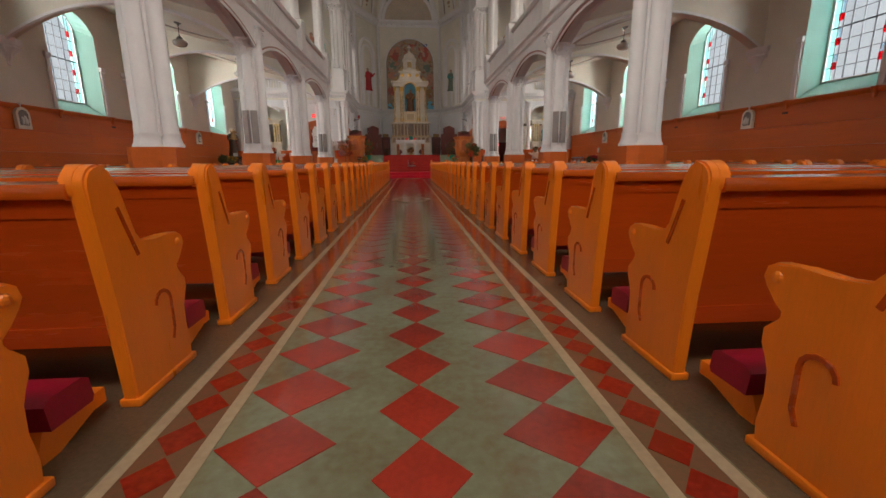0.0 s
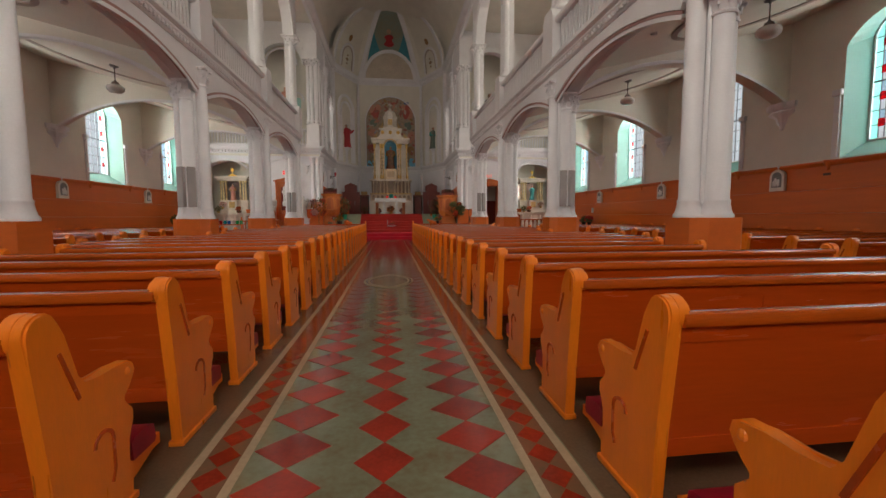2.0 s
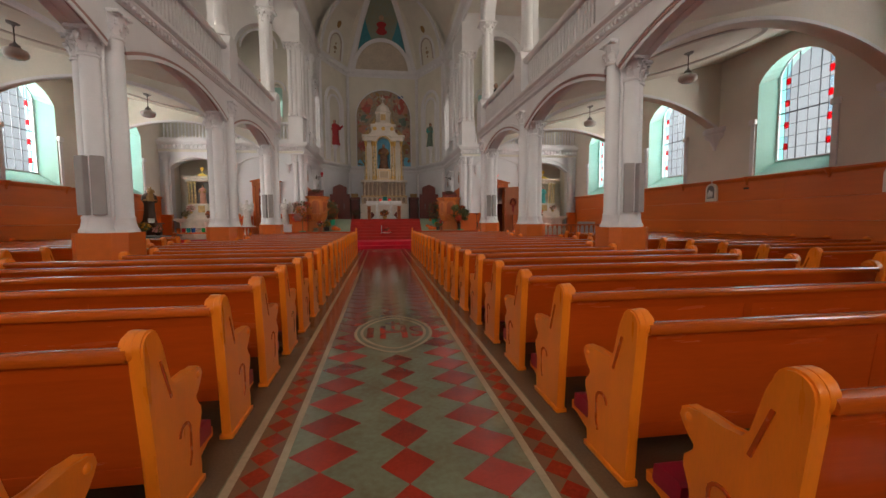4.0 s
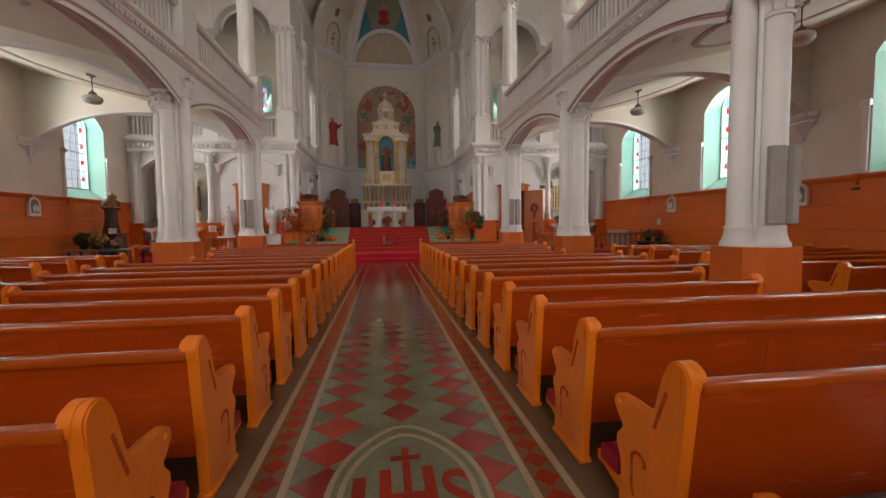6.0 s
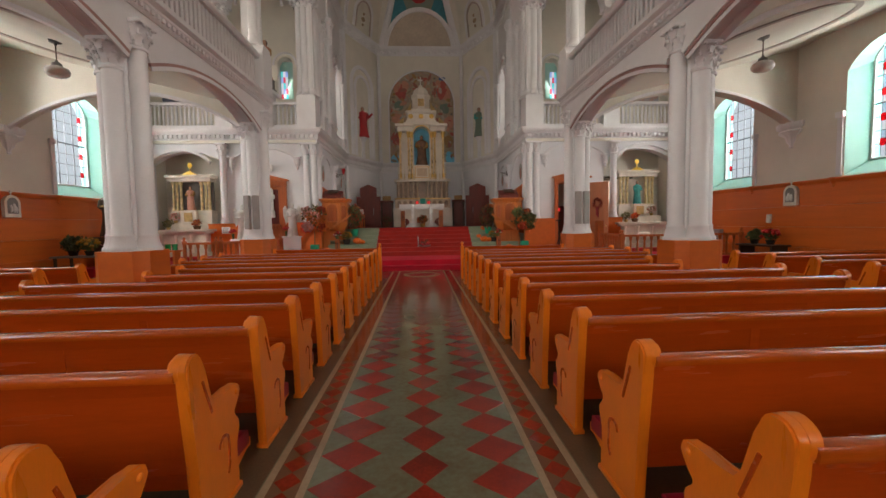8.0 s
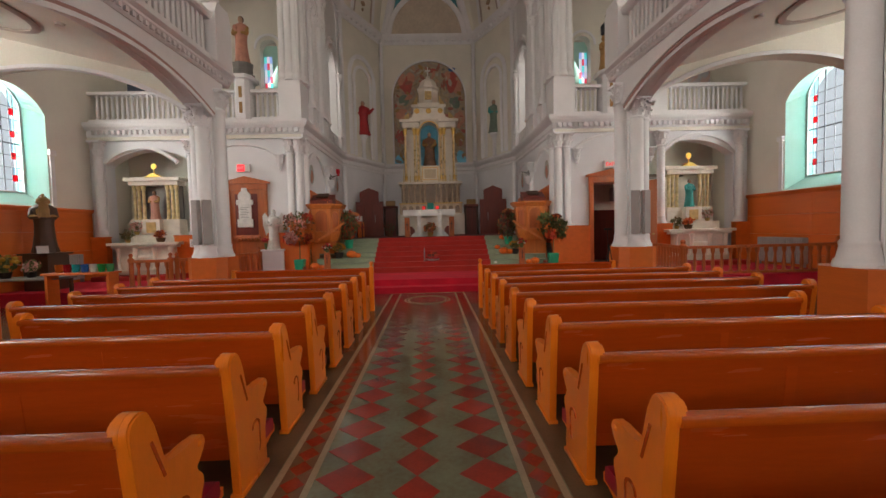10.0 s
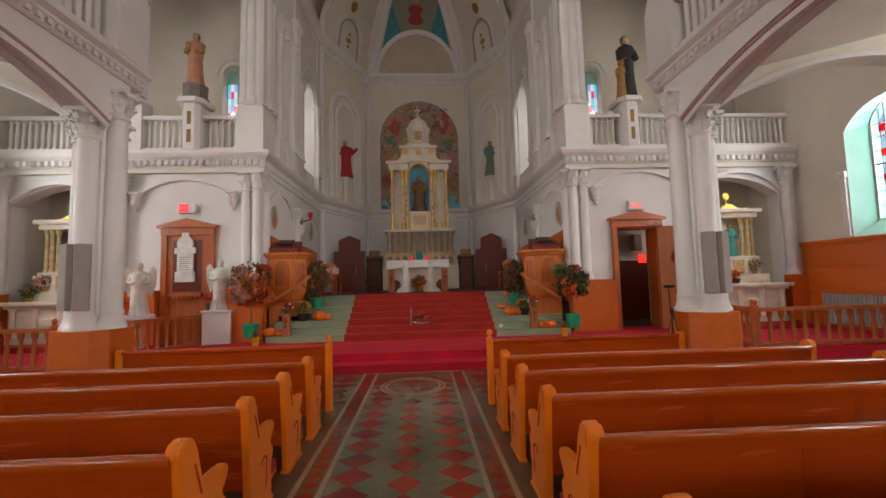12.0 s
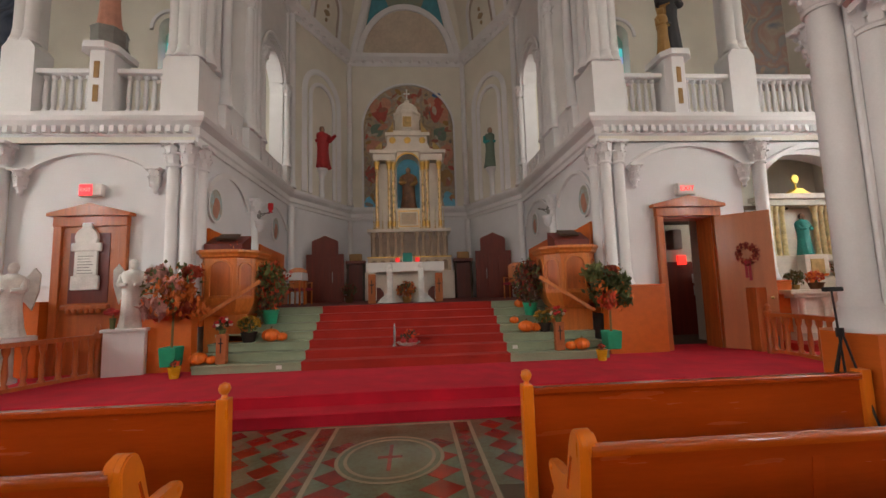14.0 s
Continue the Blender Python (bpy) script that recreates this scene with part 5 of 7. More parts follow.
for i, (x, z) in enumerate(((8.02, 1.75), (8.04, 1.42))):
    bm = B()
    box(bm, x, x + 0.16, 30.935, 30.949, z, z + 0.26)
    tagged(link("notice", bm, LINEN), "white paper notice on dark wood", "notice")


EXITRED = glowing("lit_red_sign", (1.0, 0.03, 0.04), 1.3)
bm = B()
box(bm, 6.52, 6.62, 30.9, 30.948, 2.12, 2.24, 0.01)
tagged(link("indicator_lamp", bm, EXITRED), "small lit red indicator lamp", "lamp")


def exit_sign(x, z, lit):
    e = thing("exit_sign", pose(x, 28.46, z), "box exit sign with red lettering", "sign", "exit signs")
    bm = B()
    box(bm, -0.21, 0.21, -0.10, 0.03, -0.13, 0.13, 0.015)
    part("housing", bm, BONE, e)
    bm = B()
    box(bm, -0.19, 0.05 if lit else 0.19, -0.112, -0.102, -0.11, 0.11)
    part("face", bm, EXITRED if lit else LINEN, e)
    c = bpy.data.curves.new("lettering", "FONT")
    c.body, c.size, c.align_x, c.align_y, c.extrude = "EXIT", 0.10 if lit else 0.16, "CENTER", "CENTER", 0.002
    ob = new("lettering", c)
    ob.parent = e
    ob.matrix_basis = pose(-0.07 if lit else 0, -0.116, 0, 90, 0, 0)
    dg = bpy.context.evaluated_depsgraph_get()
    me = bpy.data.meshes.new_from_object(ob.evaluated_get(dg))
    bpy.data.objects.remove(ob)
    t = new("lettering", me)
    me.materials.clear()
    # the unlit sign's letters use the glowing red too
    me.materials.append(LINEN if lit else EXITRED)
    t.parent = e
    t.matrix_basis = pose(-0.07 if lit else 0, -0.116, 0, 90, 0, 0)


exit_sign(-6.05, 3.92, True)
exit_sign(6.27, 3.80, False)

bm = B()
box(bm, 7.62, 7.86, 30.88, 30.95, 2.27, 2.53, 0.01)
tagged(link("vestibule_sign", bm, glowing("lit_red_sign", (1.0, 0.03, 0.02), 1.2)), "small lit red sign on dark panelling", "sign")

# ---------------------------------------------------------------- high altar and apse


def mural_mat(name, cols, scale):
    m = bpy.data.materials.new(name)
    m.use_nodes = True
    n, l = m.node_tree.nodes, m.node_tree.links
    tc, no, r = n.new("ShaderNodeTexCoord"), n.new("ShaderNodeTexNoise"), n.new("ShaderNodeValToRGB")
    no.inputs["Scale"].default_value, no.inputs["Detail"].default_value, no.inputs["Distortion"].default_value = scale, 4, 1.4
    l.new(tc.outputs["Object"], no.inputs["Vector"])
    l.new(no.outputs["Fac"], r.inputs[0])
    e = r.color_ramp.elements
    e[0].position, e[0].color = 0.28, (*cols[0], 1)
    e[1].position, e[1].color = 0.75, (*cols[-1], 1)
    for i, c in enumerate(cols[1:-1]):
        k = e.new(0.28 + 0.47 * (i + 1) / (len(cols) - 1))
        k.color = (*c, 1)
    l.new(r.outputs[0], n["Principled BSDF"].inputs["Base Color"])
    n["Principled BSDF"].inputs["Roughness"].default_value = 0.6
    return m


MURAL = mural_mat("faded_mural_paint", [(0.12, 0.13, 0.13), (0.30, 0.22, 0.14), (0.44, 0.34, 0.22), (0.30, 0.26, 0.22), (0.42, 0.24, 0.16), (0.34, 0.33, 0.28)], 2.2)
DARKMURAL = mural_mat("dark_mural_paint", [(0.02, 0.03, 0.05), (0.05, 0.07, 0.12), (0.10, 0.12, 0.18), (0.04, 0.05, 0.08), (0.30, 0.27, 0.24), (0.08, 0.09, 0.13)], 1.2)
WALLMURAL = mural_mat("pale_mural_paint", [(0.22, 0.26, 0.34), (0.50, 0.44, 0.38), (0.46, 0.30, 0.26), (0.34, 0.36, 0.40), (0.55, 0.40, 0.33), (0.30, 0.34, 0.28)], 1.1)
for ob in bpy.data.objects:
    if ob.name.startswith("mural_painting"):
        bm = B()
        box(bm, -0.92, 0.92, -0.05, -0.041, -0.85, 2.8)
        part("canvas", bm, WALLMURAL if ob.matrix_basis.translation.x > 0 else DARKMURAL, ob)
e = thing("altar_mural", pose(CX + 0.05, 38.09, 5.35), "tall arched painted mural in muted reds and blues", "painting")
bm = B()
out = [(-2.05, 0)] + arc(-2.05, 2.05, 3.9, 5.85, 22) + [(2.05, 0)]
prism(bm, out, "y", 0.0, -0.02)
part("canvas", bm, MURAL, e)
bm = B()
sweep(bm, [(u, -0.03, z) for u, z in out], [(-0.03, -0.09), (0.05, -0.09), (0.05, 0.09), (-0.03, 0.09)], closed=False, up=(0, 1, 0))
part("surround", bm, TRIM, e)
PINKP, REDP, BLUEP = paint("faded_salmon_paint", (0.55, 0.25, 0.17)), paint("faded_crimson_paint", (0.46, 0.085, 0.06)), paint("ultramarine_paint", (0.04, 0.13, 0.34))
MUTER, MUTEB = paint("muted_brick_paint", (0.34, 0.12, 0.08)), paint("muted_blue_paint", (0.20, 0.30, 0.36))
rng = random.Random(11)
for x, z, w, h, m in ((-1.25, 4.6, 0.38, 0.5, REDP), (-1.0, 4.95, 0.22, 0.3, PINKP), (-1.55, 4.9, 0.25, 0.25, PINKP), (1.3, 4.7, 0.32, 0.6, REDP), (1.05, 5.05, 0.18, 0.22, PINKP), (1.3, 5.35, 0.2, 0.12, BLUEP), (1.6, 4.4, 0.25, 0.4, PINKP),
                      (-1.6, 1.7, 0.35, 0.4, REDP), (-1.5, 2.9, 0.4, 0.35, PINKP), (-1.75, 0.35, 0.28, 0.35, SKYBLUE), (1.75, 0.4, 0.28, 0.45, SKYBLUE), (1.7, 2.6, 0.3, 0.45, PINKP), (1.45, 3.5, 0.3, 0.35, SAGE), (-1.4, 3.7, 0.3, 0.3, SAGE), (1.65, 1.5, 0.28, 0.4, OCHRE)):
    bm = B()
    pts = []
    for i in range(16):
        t = i * math.pi / 8
        k = 1 + 0.35 * noise.noise(Vector((x * 3 + math.cos(t), z * 3 + math.sin(t), 0)))
        pts.append((x + w * k * math.cos(t), z + h * k * math.sin(t)))
    prism(bm, pts, "y", -0.02, -0.024 - 0.003 * rng.random())
    part("painted_shape", bm, m, e)

CLOUD = paint("pale_cloud_paint", (0.46, 0.40, 0.32))
MPAL = [PINKP, MUTER, OCHRE, CLOUD, FLESH, MUTER, CLOUD, REDP, MUTEB, STONE]

for i in range(170):
    x, z = rng.uniform(-1.95, 1.95), rng.uniform(0.2, 5.5)
    if z > 3.9 and (x / 1.95) ** 2 + ((z - 3.9) / 1.8) ** 2 > 1 or (abs(x) < 0.95 and z < 4.3):
        continue
    w, h, a0 = rng.uniform(0.07, 0.24), rng.uniform(0.04, 0.11), rng.uniform(0, 3)
    pts = []
    for j in range(12):
        t = j * math.pi / 6
        k = 1 + 0.5 * noise.noise(Vector((x * 5 + math.cos(t), z * 5 + math.sin(t), 3)))
        u, v = w * k * math.cos(t), h * k * math.sin(t)
        pts.append((max(-2.0, min(2.0, x + u * math.cos(a0) - v * math.sin(a0))), z + u * math.sin(a0) + v * math.cos(a0)))
    bm = B()
    prism(bm, pts, "y", -0.02, -0.0275 - 0.004 * rng.random())
    part("painted_shape", bm, MPAL[i % 10] if z < 4.2 else MPAL[i % 8], e)

AY = 36.6
GILTCOL = mat("gilded_ivory", (0.80, 0.60, 0.34), 0.28, vary=0.2, scale=7, grain=50, metal=0.45)
GILTP = mat("dull_gilt_paint", (0.58, 0.38, 0.14), 0.45, vary=0.25, scale=8)
BEIGE = paint("veined_beige_marble", (0.60, 0.45, 0.30), 0.35)
e = thing("reredos", pose(CX, AY, ZT), "tall ivory and gilt marble reredos with niche and cross", "altar")


def blk(name, x0, x1, y0, y1, z0, z1, m=MARBLE, bev=0.015, parent=None):
    bm = B()
    box(bm, x0, x1, y0, y1, z0 - ZT, z1 - ZT, bev)
    return part(name, bm, m, parent or e)


UMBERM = paint("brown_veined_marble", (0.30, 0.19, 0.12), 0.35, vary=0.3, scale=3)
blk("base", -1.75, 1.75, -0.5, 1.2, ZT, 2.55)
blk("gradine", -1.65, 1.65, -0.3, 1.2, 2.55, 3.1, BEIGE)
blk("gradine", -1.55, 1.55, -0.1, 1.2, 3.1, 4.15, UMBERM)
blk("gilt_ledge", -1.68, 1.68, -0.34, 1.0, 3.1, 3.15, GOLD)
for i in range(9):
    x = -1.4 + 0.35 * i
    bm = B()
    prism(bm, [(x - 0.11, 2.62 - ZT)] + arc(x - 0.11, x + 0.11, 2.9 - ZT, 3.0 - ZT, 8) + [(x + 0.11, 2.62 - ZT)], "y", -0.312, -0.30)
    part("arched_panel", bm, UMBERM, e)
blk("ledge", -1.68, 1.68, -0.25, 1.2, 4.15, 4.28)
blk("body", -1.25, -0.48, 0.15, 1.2, 4.28, 7.1)
blk("body", 0.48, 1.25, 0.15, 1.2, 4.28, 7.1)
blk("niche_back", -0.48, 0.48, 0.75, 1.2, 4.28, 7.6, SKYBLUE)
blk("niche_sill", -0.52, 0.52, 0.0, 0.75, 4.28, 5.15)
bm = B()
box(bm, -0.30, 0.30, -0.012, 0.0, 4.48 - ZT, 4.95 - ZT, 0.004)
part("inset_panel", bm, BEIGE, e)
bm = B()
sweep(bm, [(-0.4, -0.015, 4.40 - ZT), (0.4, -0.015, 4.40 - ZT), (0.4, -0.015, 5.03 - ZT), (-0.4, -0.015, 5.03 - ZT)], [(-0.025, -0.02), (0.025, -0.02), (0.025, 0.02), (-0.025, 0.02)], closed=True, up=(0, -1, 0))
part("gilt_frame", bm, GOLD, e)
bm = B()
spandrel(bm, "y", 0.1, 0.76, -0.48, 0.48, 7.0 - ZT, 7.46 - ZT, 7.75 - ZT)
part("niche_arch", bm, MARBLE, e)
bm = B()
archband(bm, "y", 0.08, -0.48, 0.48, 7.0 - ZT, 7.46 - ZT, [(-0.03, 0), (0.03, 0), (0.03, 0.06), (-0.03, 0.06)])
part("gilt_arch", bm, GOLD, e)
for s in (-1, 1):
    blk("entablature", *sorted((s * 0.5, s * 1.42)), -0.15, 1.2, 7.12, 7.4)
    blk("entablature_cap", *sorted((s * 0.46, s * 1.55)), -0.25, 1.2, 7.4, 7.55)
    for x, y in ((1.28, -0.02), (0.78, -0.05), (0.60, 0.02)):
        bm = B()
        lathe(bm, [(0.10, 4.28), (0.10, 4.36), (0.07, 4.42), (0.075, 4.6), (0.062, 6.75), (0.075, 6.78), (0.08, 6.9), (0.12, 7.08), (0.12, 7.12)], 14, (s * x, y))
        place(bm, pose(0, 0, -ZT))
        part("column", bm, GILTCOL, e, "gilded ivory column", smooth=True)
        bm = B()
        lathe(bm, [(0.085, 6.76), (0.09, 6.9), (0.125, 7.06)], 10, (s * x, y))
        lathe(bm, [(0.088, 4.40), (0.082, 4.5), (0.08, 4.62)], 10, (s * x, y))
        rod(bm, (s * x - 0.02, y - 0.068, 4.6), (s * x - 0.02, y - 0.062, 6.76), 0.012, 6)
        place(bm, pose(0, 0, -ZT))
        part("gilding", bm, GOLD, e)
    bm = B()
    prism(bm, [(s * 1.4, 7.55), (s * 1.05, 7.55), (s * 1.05, 7.95), (s * 1.25, 7.75)], "y", -0.1, 0.4)
    place(bm, pose(0, 0, -ZT))
    part("acroterion", bm, GILTP, e)
    bm = B()
    prism(bm, [(s * 0.88, 8.36), (s * 0.58, 8.36), (s * 0.58, 8.85), (s * 0.68, 8.62)], "y", 0.0, 0.3)
    place(bm, pose(0, 0, -ZT))
    part("scroll", bm, GILTP, e)
bm = B()
prism(bm, [(-1.25, 7.555), (1.25, 7.555), (1.12, 7.62), (0.92, 7.70), (0.84, 7.85), (0.82, 8.2), (-0.82, 8.2), (-0.84, 7.85), (-0.92, 7.70), (-1.12, 7.62)], "y", 0.0, 1.2)
place(bm, pose(0, 0, -ZT))
part("attic", bm, MARBLE, e)
blk("attic_cap", -0.92, 0.92, -0.08, 1.2, 8.2, 8.35)
for x in (-0.62, 0.0, 0.62):
    bm = B()
    lathe(bm, [(0.12, 0.0), (0.14, 0.012), (0.07, 0.03)], 14)
    place(bm, pose(x, 0.0, 8.02 - ZT, 90))
    part("gilt_boss", bm, GOLD, e)
blk("turret", -0.6, 0.6, 0.1, 1.1, 8.35, 8.5)
bm = B()
lathe(bm, [(0.56, 8.5), (0.56, 9.2), (0.62, 9.25), (0.62, 9.32), (0.52, 9.4), (0.45, 9.62), (0.28, 9.8), (0.12, 9.88), (0.12, 9.98), (0.05, 10.02)], 8, (0, 0.55), turn=radians(22.5))
place(bm, pose(0, 0, -ZT))
part("turret", bm, MARBLE, e)
bm = B()
box(bm, -0.18, 0.18, 0.0, 0.03, 8.62 - ZT, 9.06 - ZT, 0.005)
part("gilt_panel", bm, GILTP, e)
bm = B()
box(bm, -0.03, 0.03, 0.5, 0.55, 9.98 - ZT, 10.5 - ZT, 0.008)
box(bm, -0.14, 0.14, 0.5, 0.55, 10.27 - ZT, 10.34 - ZT, 0.008)
part("cross", bm, BONE, e)
for s in (-1, 1):
    for i, x in enumerate((0.3, 0.55, 0.85, 1.15, 1.42)):
        bm = B()
        lathe(bm, [(0.09, 3.16), (0.09, 3.24), (0.06, 3.28), (0.055, 3.9), (0.065, 3.93), (0.10, 4.06), (0.10, 4.14)], 12, (s * x, -0.14))
        place(bm, pose(0, 0, -ZT))
        part("colonnette", bm, BEIGE, e, smooth=True)
    for i, x in enumerate((0.45, 0.8, 1.05, 1.4)):
        k = thing("altar_candle", pose(CX + s * x, AY - 0.18, 4.28), "tall ivory candle on a gilt stick", "candle", "altar candles")
        bm = B()
        lathe(bm, [(0.06, 0), (0.05, 0.02), (0.015, 0.05), (0.02, 0.15), (0.012, 0.25), (0.04, 0.3)], 10)
        part("candlestick", bm, BRASS, k, smooth=True)
        bm = B()
        lathe(bm, [(0.02, 0.3), (0.018, 0.78 - 0.05 * (i % 2)), (0.004, 0.82)], 8)
        part("candle", bm, WAX, k)
HABIT = paint("brown_gilt_robe_paint", (0.20, 0.085, 0.035), vary=0.5, scale=4)
bm = B()
figure(bm, 1.8, 0.27, arm=(1, 0.1, 0.55))
statue("saint_statue", pose(CX, AY + 0.35, 5.15), bm, [HABIT, FLESH, OCHRE], "brown robed carved statue in the altar niche")
# side cabinets of dark gilt wood beside the reredos
for s in (-1, 1):
    k = thing("credence_cabinet", pose(CX + s * 2.15, AY - 0.1, ZT), "carved dark and gilt cabinet beside the altar", "cabinet", "credences")
    for x in (-0.32, 0.32):
        bm = B()
        lathe(bm, [(0.06, 0), (0.04, 0.2), (0.06, 0.6), (0.04, 1.2), (0.07, 1.45)], 8, (x, 0))
        part("post", bm, UMBER, k)
    bm = B()
    box(bm, -0.38, 0.38, -0.12, 0.4, 1.45, 1.58, 0.02)
    box(bm, -0.36, 0.36, 0.1, 0.4, 0.0, 1.45)
    part("body", bm, DARKWOOD, k)
    bm = B()
    box(bm, -0.25, 0.25, -0.05, 0.1, 1.58, 1.85, 0.04)
    part("gilt_crest", bm, OCHRE, k)

# dark wood doors in the apse corners
for s in (-1, 1):
    x = CX + s * 3.32
    k = thing("door_%d" % (4 + (s > 0)), pose(x, 36.42, ZT, 0, 0, -s * 63 + (0)), "dark red panelled door with arched crest in the apse", "door", kind="structure")
    k.matrix_basis = pose(-2.93 if s < 0 else 3.27, 35.15, ZT) @ Matrix.Diagonal((0.93, 1, 0.94, 1))
    bm = B()
    prism(bm, [(-0.72, 0), (0.72, 0), (0.72, 1.85), (0.5, 1.85), (0.5, 2.35), (0.38, 2.42), (0.18, 2.5), (0, 2.58), (-0.18, 2.5), (-0.38, 2.42), (-0.5, 2.35), (-0.5, 1.85), (-0.72, 1.85)], "y", 0.0, 0.12)
    part("surround", bm, DARKWOOD, k)
    for a in (-0.62, -0.2, 0.22):
        bm = B()
        box(bm, a, a + 0.38, -0.02, 0.0, 0.12, 1.7, 0.01)
        part("panel", bm, DARKWOOD, k)
    bm = B()
    box(bm, 0.3 * -s - 0.012, 0.3 * -s + 0.012, -0.06, -0.03, 0.75, 1.15, 0.005)
    part("handle", bm, CHROME, k)
    # apse statues on brackets
    sx = CX + s * 3.42
    bm = B()
    if s < 0:
        figure(bm, 1.75, 0.27, arm=(1, 0.6, 0.74))
        statue("saint_statue", pose(sx, 36.25, 6.72), bm, [SCARLET, FLESH, SCARLET], "scarlet robed statue with an outstretched arm on a bracket")
    else:
        figure(bm, 1.7, 0.22)
        statue("saint_statue", pose(sx, 36.25, 6.72), bm, [SAGE, FLESH, TEALP], "grey green robed statue on a wall bracket")
    bm = B()
    lathe(bm, [(0.1, 5.52), (0.13, 5.6), (0.1, 5.75), (0.11, 6.4), (0.2, 6.6), (0.24, 6.62), (0.24, 6.715)], 12, (sx, 36.25))
    tagged(link("statue_bracket", bm, TRIM, None, True), "white plaster statue pedestal", "pedestal")
    # blind niche moulding behind each statue
    a, b = Vector(APSE[1 if s < 0 else 4]), Vector(APSE[2 if s < 0 else 3])
    d = (b - a).normalized()
    ln = (b - a).length
    for w, z, t in ((1.1, 10.7, 0.10), (0.75, 10.2, 0.07)):
        bm = B()
        pts = [(-w, 5.6)] + arc(-w, w, z - w * 0.95, z, 14) + [(w, 5.6)]
        path = []
        for u, zz in pts:
            q = a + d * (ln / 2 + u)
            nrm = Vector((CX - q.x, 33 - q.y)).normalized()
            path.append((q.x + nrm.x * 0.04, q.y + nrm.y * 0.04, zz))
        sweep(bm, path, [(-t, -0.05), (t, -0.05), (t, 0.05), (-t, 0.05)], up=(nrm.x, nrm.y, 0))
        struct("niche_moulding", bm, TRIM, "white arched niche moulding on the apse wall", "moulding")
    for u in (0.02, 0.98):
        q = a + (b - a) * u
        bm = B()
        shaft(bm, (q.x + (CX - q.x) * 0.03, q.y - 0.08), 0.11, 5.52, 12.1)
        struct("apse_shaft", bm, TRIM, "slender white shaft at the apse corner", "column", True)
        bm = B()
        shaft(bm, (q.x + (CX - q.x) * 0.03, q.y - 0.08), 0.12, ZT, 4.88)
        struct("apse_pilaster", bm, TRIM, "white pilaster shaft in the lower apse", "column", True)
# frieze rosettes below the upper cornice
bm = B()
for a, b in zip(APSE[1:4], APSE[2:5]):
    a, b = Vector(a), Vector(b)
    k = int((b - a).length / 0.42)
    for i in range(k):
        q = a + (b - a) * ((i + 0.5) / k)
        nrm = Vector((CX - q.x, 33 - q.y)).normalized()
        ball(bm, (q.x + nrm.x * 0.16, q.y + nrm.y * 0.16, 12.26), 0.09, (1, 1, 0.8), 8, 6)
struct("cornice_rosettes", bm, TRIM, "row of plaster rosettes under the apse cornice", "cornice")

# painted web of the half dome
top = Vector((CX, 34.4, 17.2))


def web(u, t):
    """Point on the middle web: u across (-1..1), t up (0..1)."""
    z, f = 12.5 + (17.2 - 12.5) * math.sin(t * math.pi / 2), math.cos(t * math.pi / 2)
    return Vector((CX + 2.62 * u * f, 34.4 + 3.7 * f, z)) + Vector((0, -0.05, -0.03))


def web_patch(name, fu, t0, t1, m, label, off, n=14):
    bm = B()
    prev = None
    for i in range(n + 1):
        t = t0 + (t1 - t0) * i / n
        a, b = fu(t)
        o = Vector((0, -off, -off * 0.6))
        row = [bm.verts.new(web(a + (b - a) * j / 6, t) + o) for j in range(7)]
        if prev:
            for j in range(6):
                bm.faces.new((prev[j], prev[j + 1], row[j + 1], row[j]))
        prev = row
    return tagged(link(name, bm, m), label, "painting")


def taper(t):
    w = 0.83 * (1 - 0.88 * t)
    f = math.cos(t * math.pi / 2)
    return -w / max(f, 0.1), w / max(f, 0.1)


TEALSKY = mat("painted_sky", (0.17, 0.26, 0.24), 0.6, vary=0.25, scale=0.8, grain=6, color2=(0.30, 0.26, 0.16))
web_patch("vault_painting", taper, 0.02, 0.86, TEALSKY, "painted sky panel on the apse vault", 0.0)
LUN = 0.315


def lunette(t, k=1.0):
    w = 0.80 * k * math.sqrt(max(0.0, 1 - (t / (LUN * k)) ** 2)) / math.cos(t * math.pi / 2)
    return -w, w


def drape(s, t):
    outer = taper(t)[1] * 0.99
    inner = lunette(t)[1] if t < LUN * 0.93 else outer * min(1.0, 0.42 + (t - LUN * 0.93) * 2.6)
    return tuple(sorted((s * outer, s * min(inner, outer))))


for s in (-1, 1):
    web_patch("vault_drapery", lambda t: drape(s, t), 0.02, 0.50, DOMEBLUE, "turquoise painted drapery on the vault", 0.02)
web_patch("vault_lunette", lunette, 0.0, LUN - 0.001, mat("tan_cream_paint", (0.60, 0.51, 0.41), 0.6, vary=0.1, scale=1.0, grain=8), "cream painted lunette at the foot of the vault", 0.04)
bm = B()
sweep(bm, [web(lunette(LUN * math.sin(a))[1] * (1 if c > 0 else -1), LUN * math.sin(a)) + Vector((0, -0.06, -0.04)) for c, a in [(1, i * math.pi / 24) for i in range(12)] + [(-1, (12 - i) * math.pi / 24) for i in range(13)]], [(-0.14, -0.04), (0.14, -0.04), (0.10, 0.05), (-0.10, 0.05)], up=(0, -1, -0.3))
struct("lunette_moulding", bm, TRIM, "broad cream arch moulding round the lunette", "moulding")
web_patch("vault_figure", lambda t: (lambda w: (-w, w))((0.17 + 0.06 * math.sin(t * 70)) * math.sqrt(max(0.01, 1 - ((t - 0.425) / 0.07) ** 2))), 0.36, 0.49, SCARLET, "scarlet painted shape on the vault", 0.04)
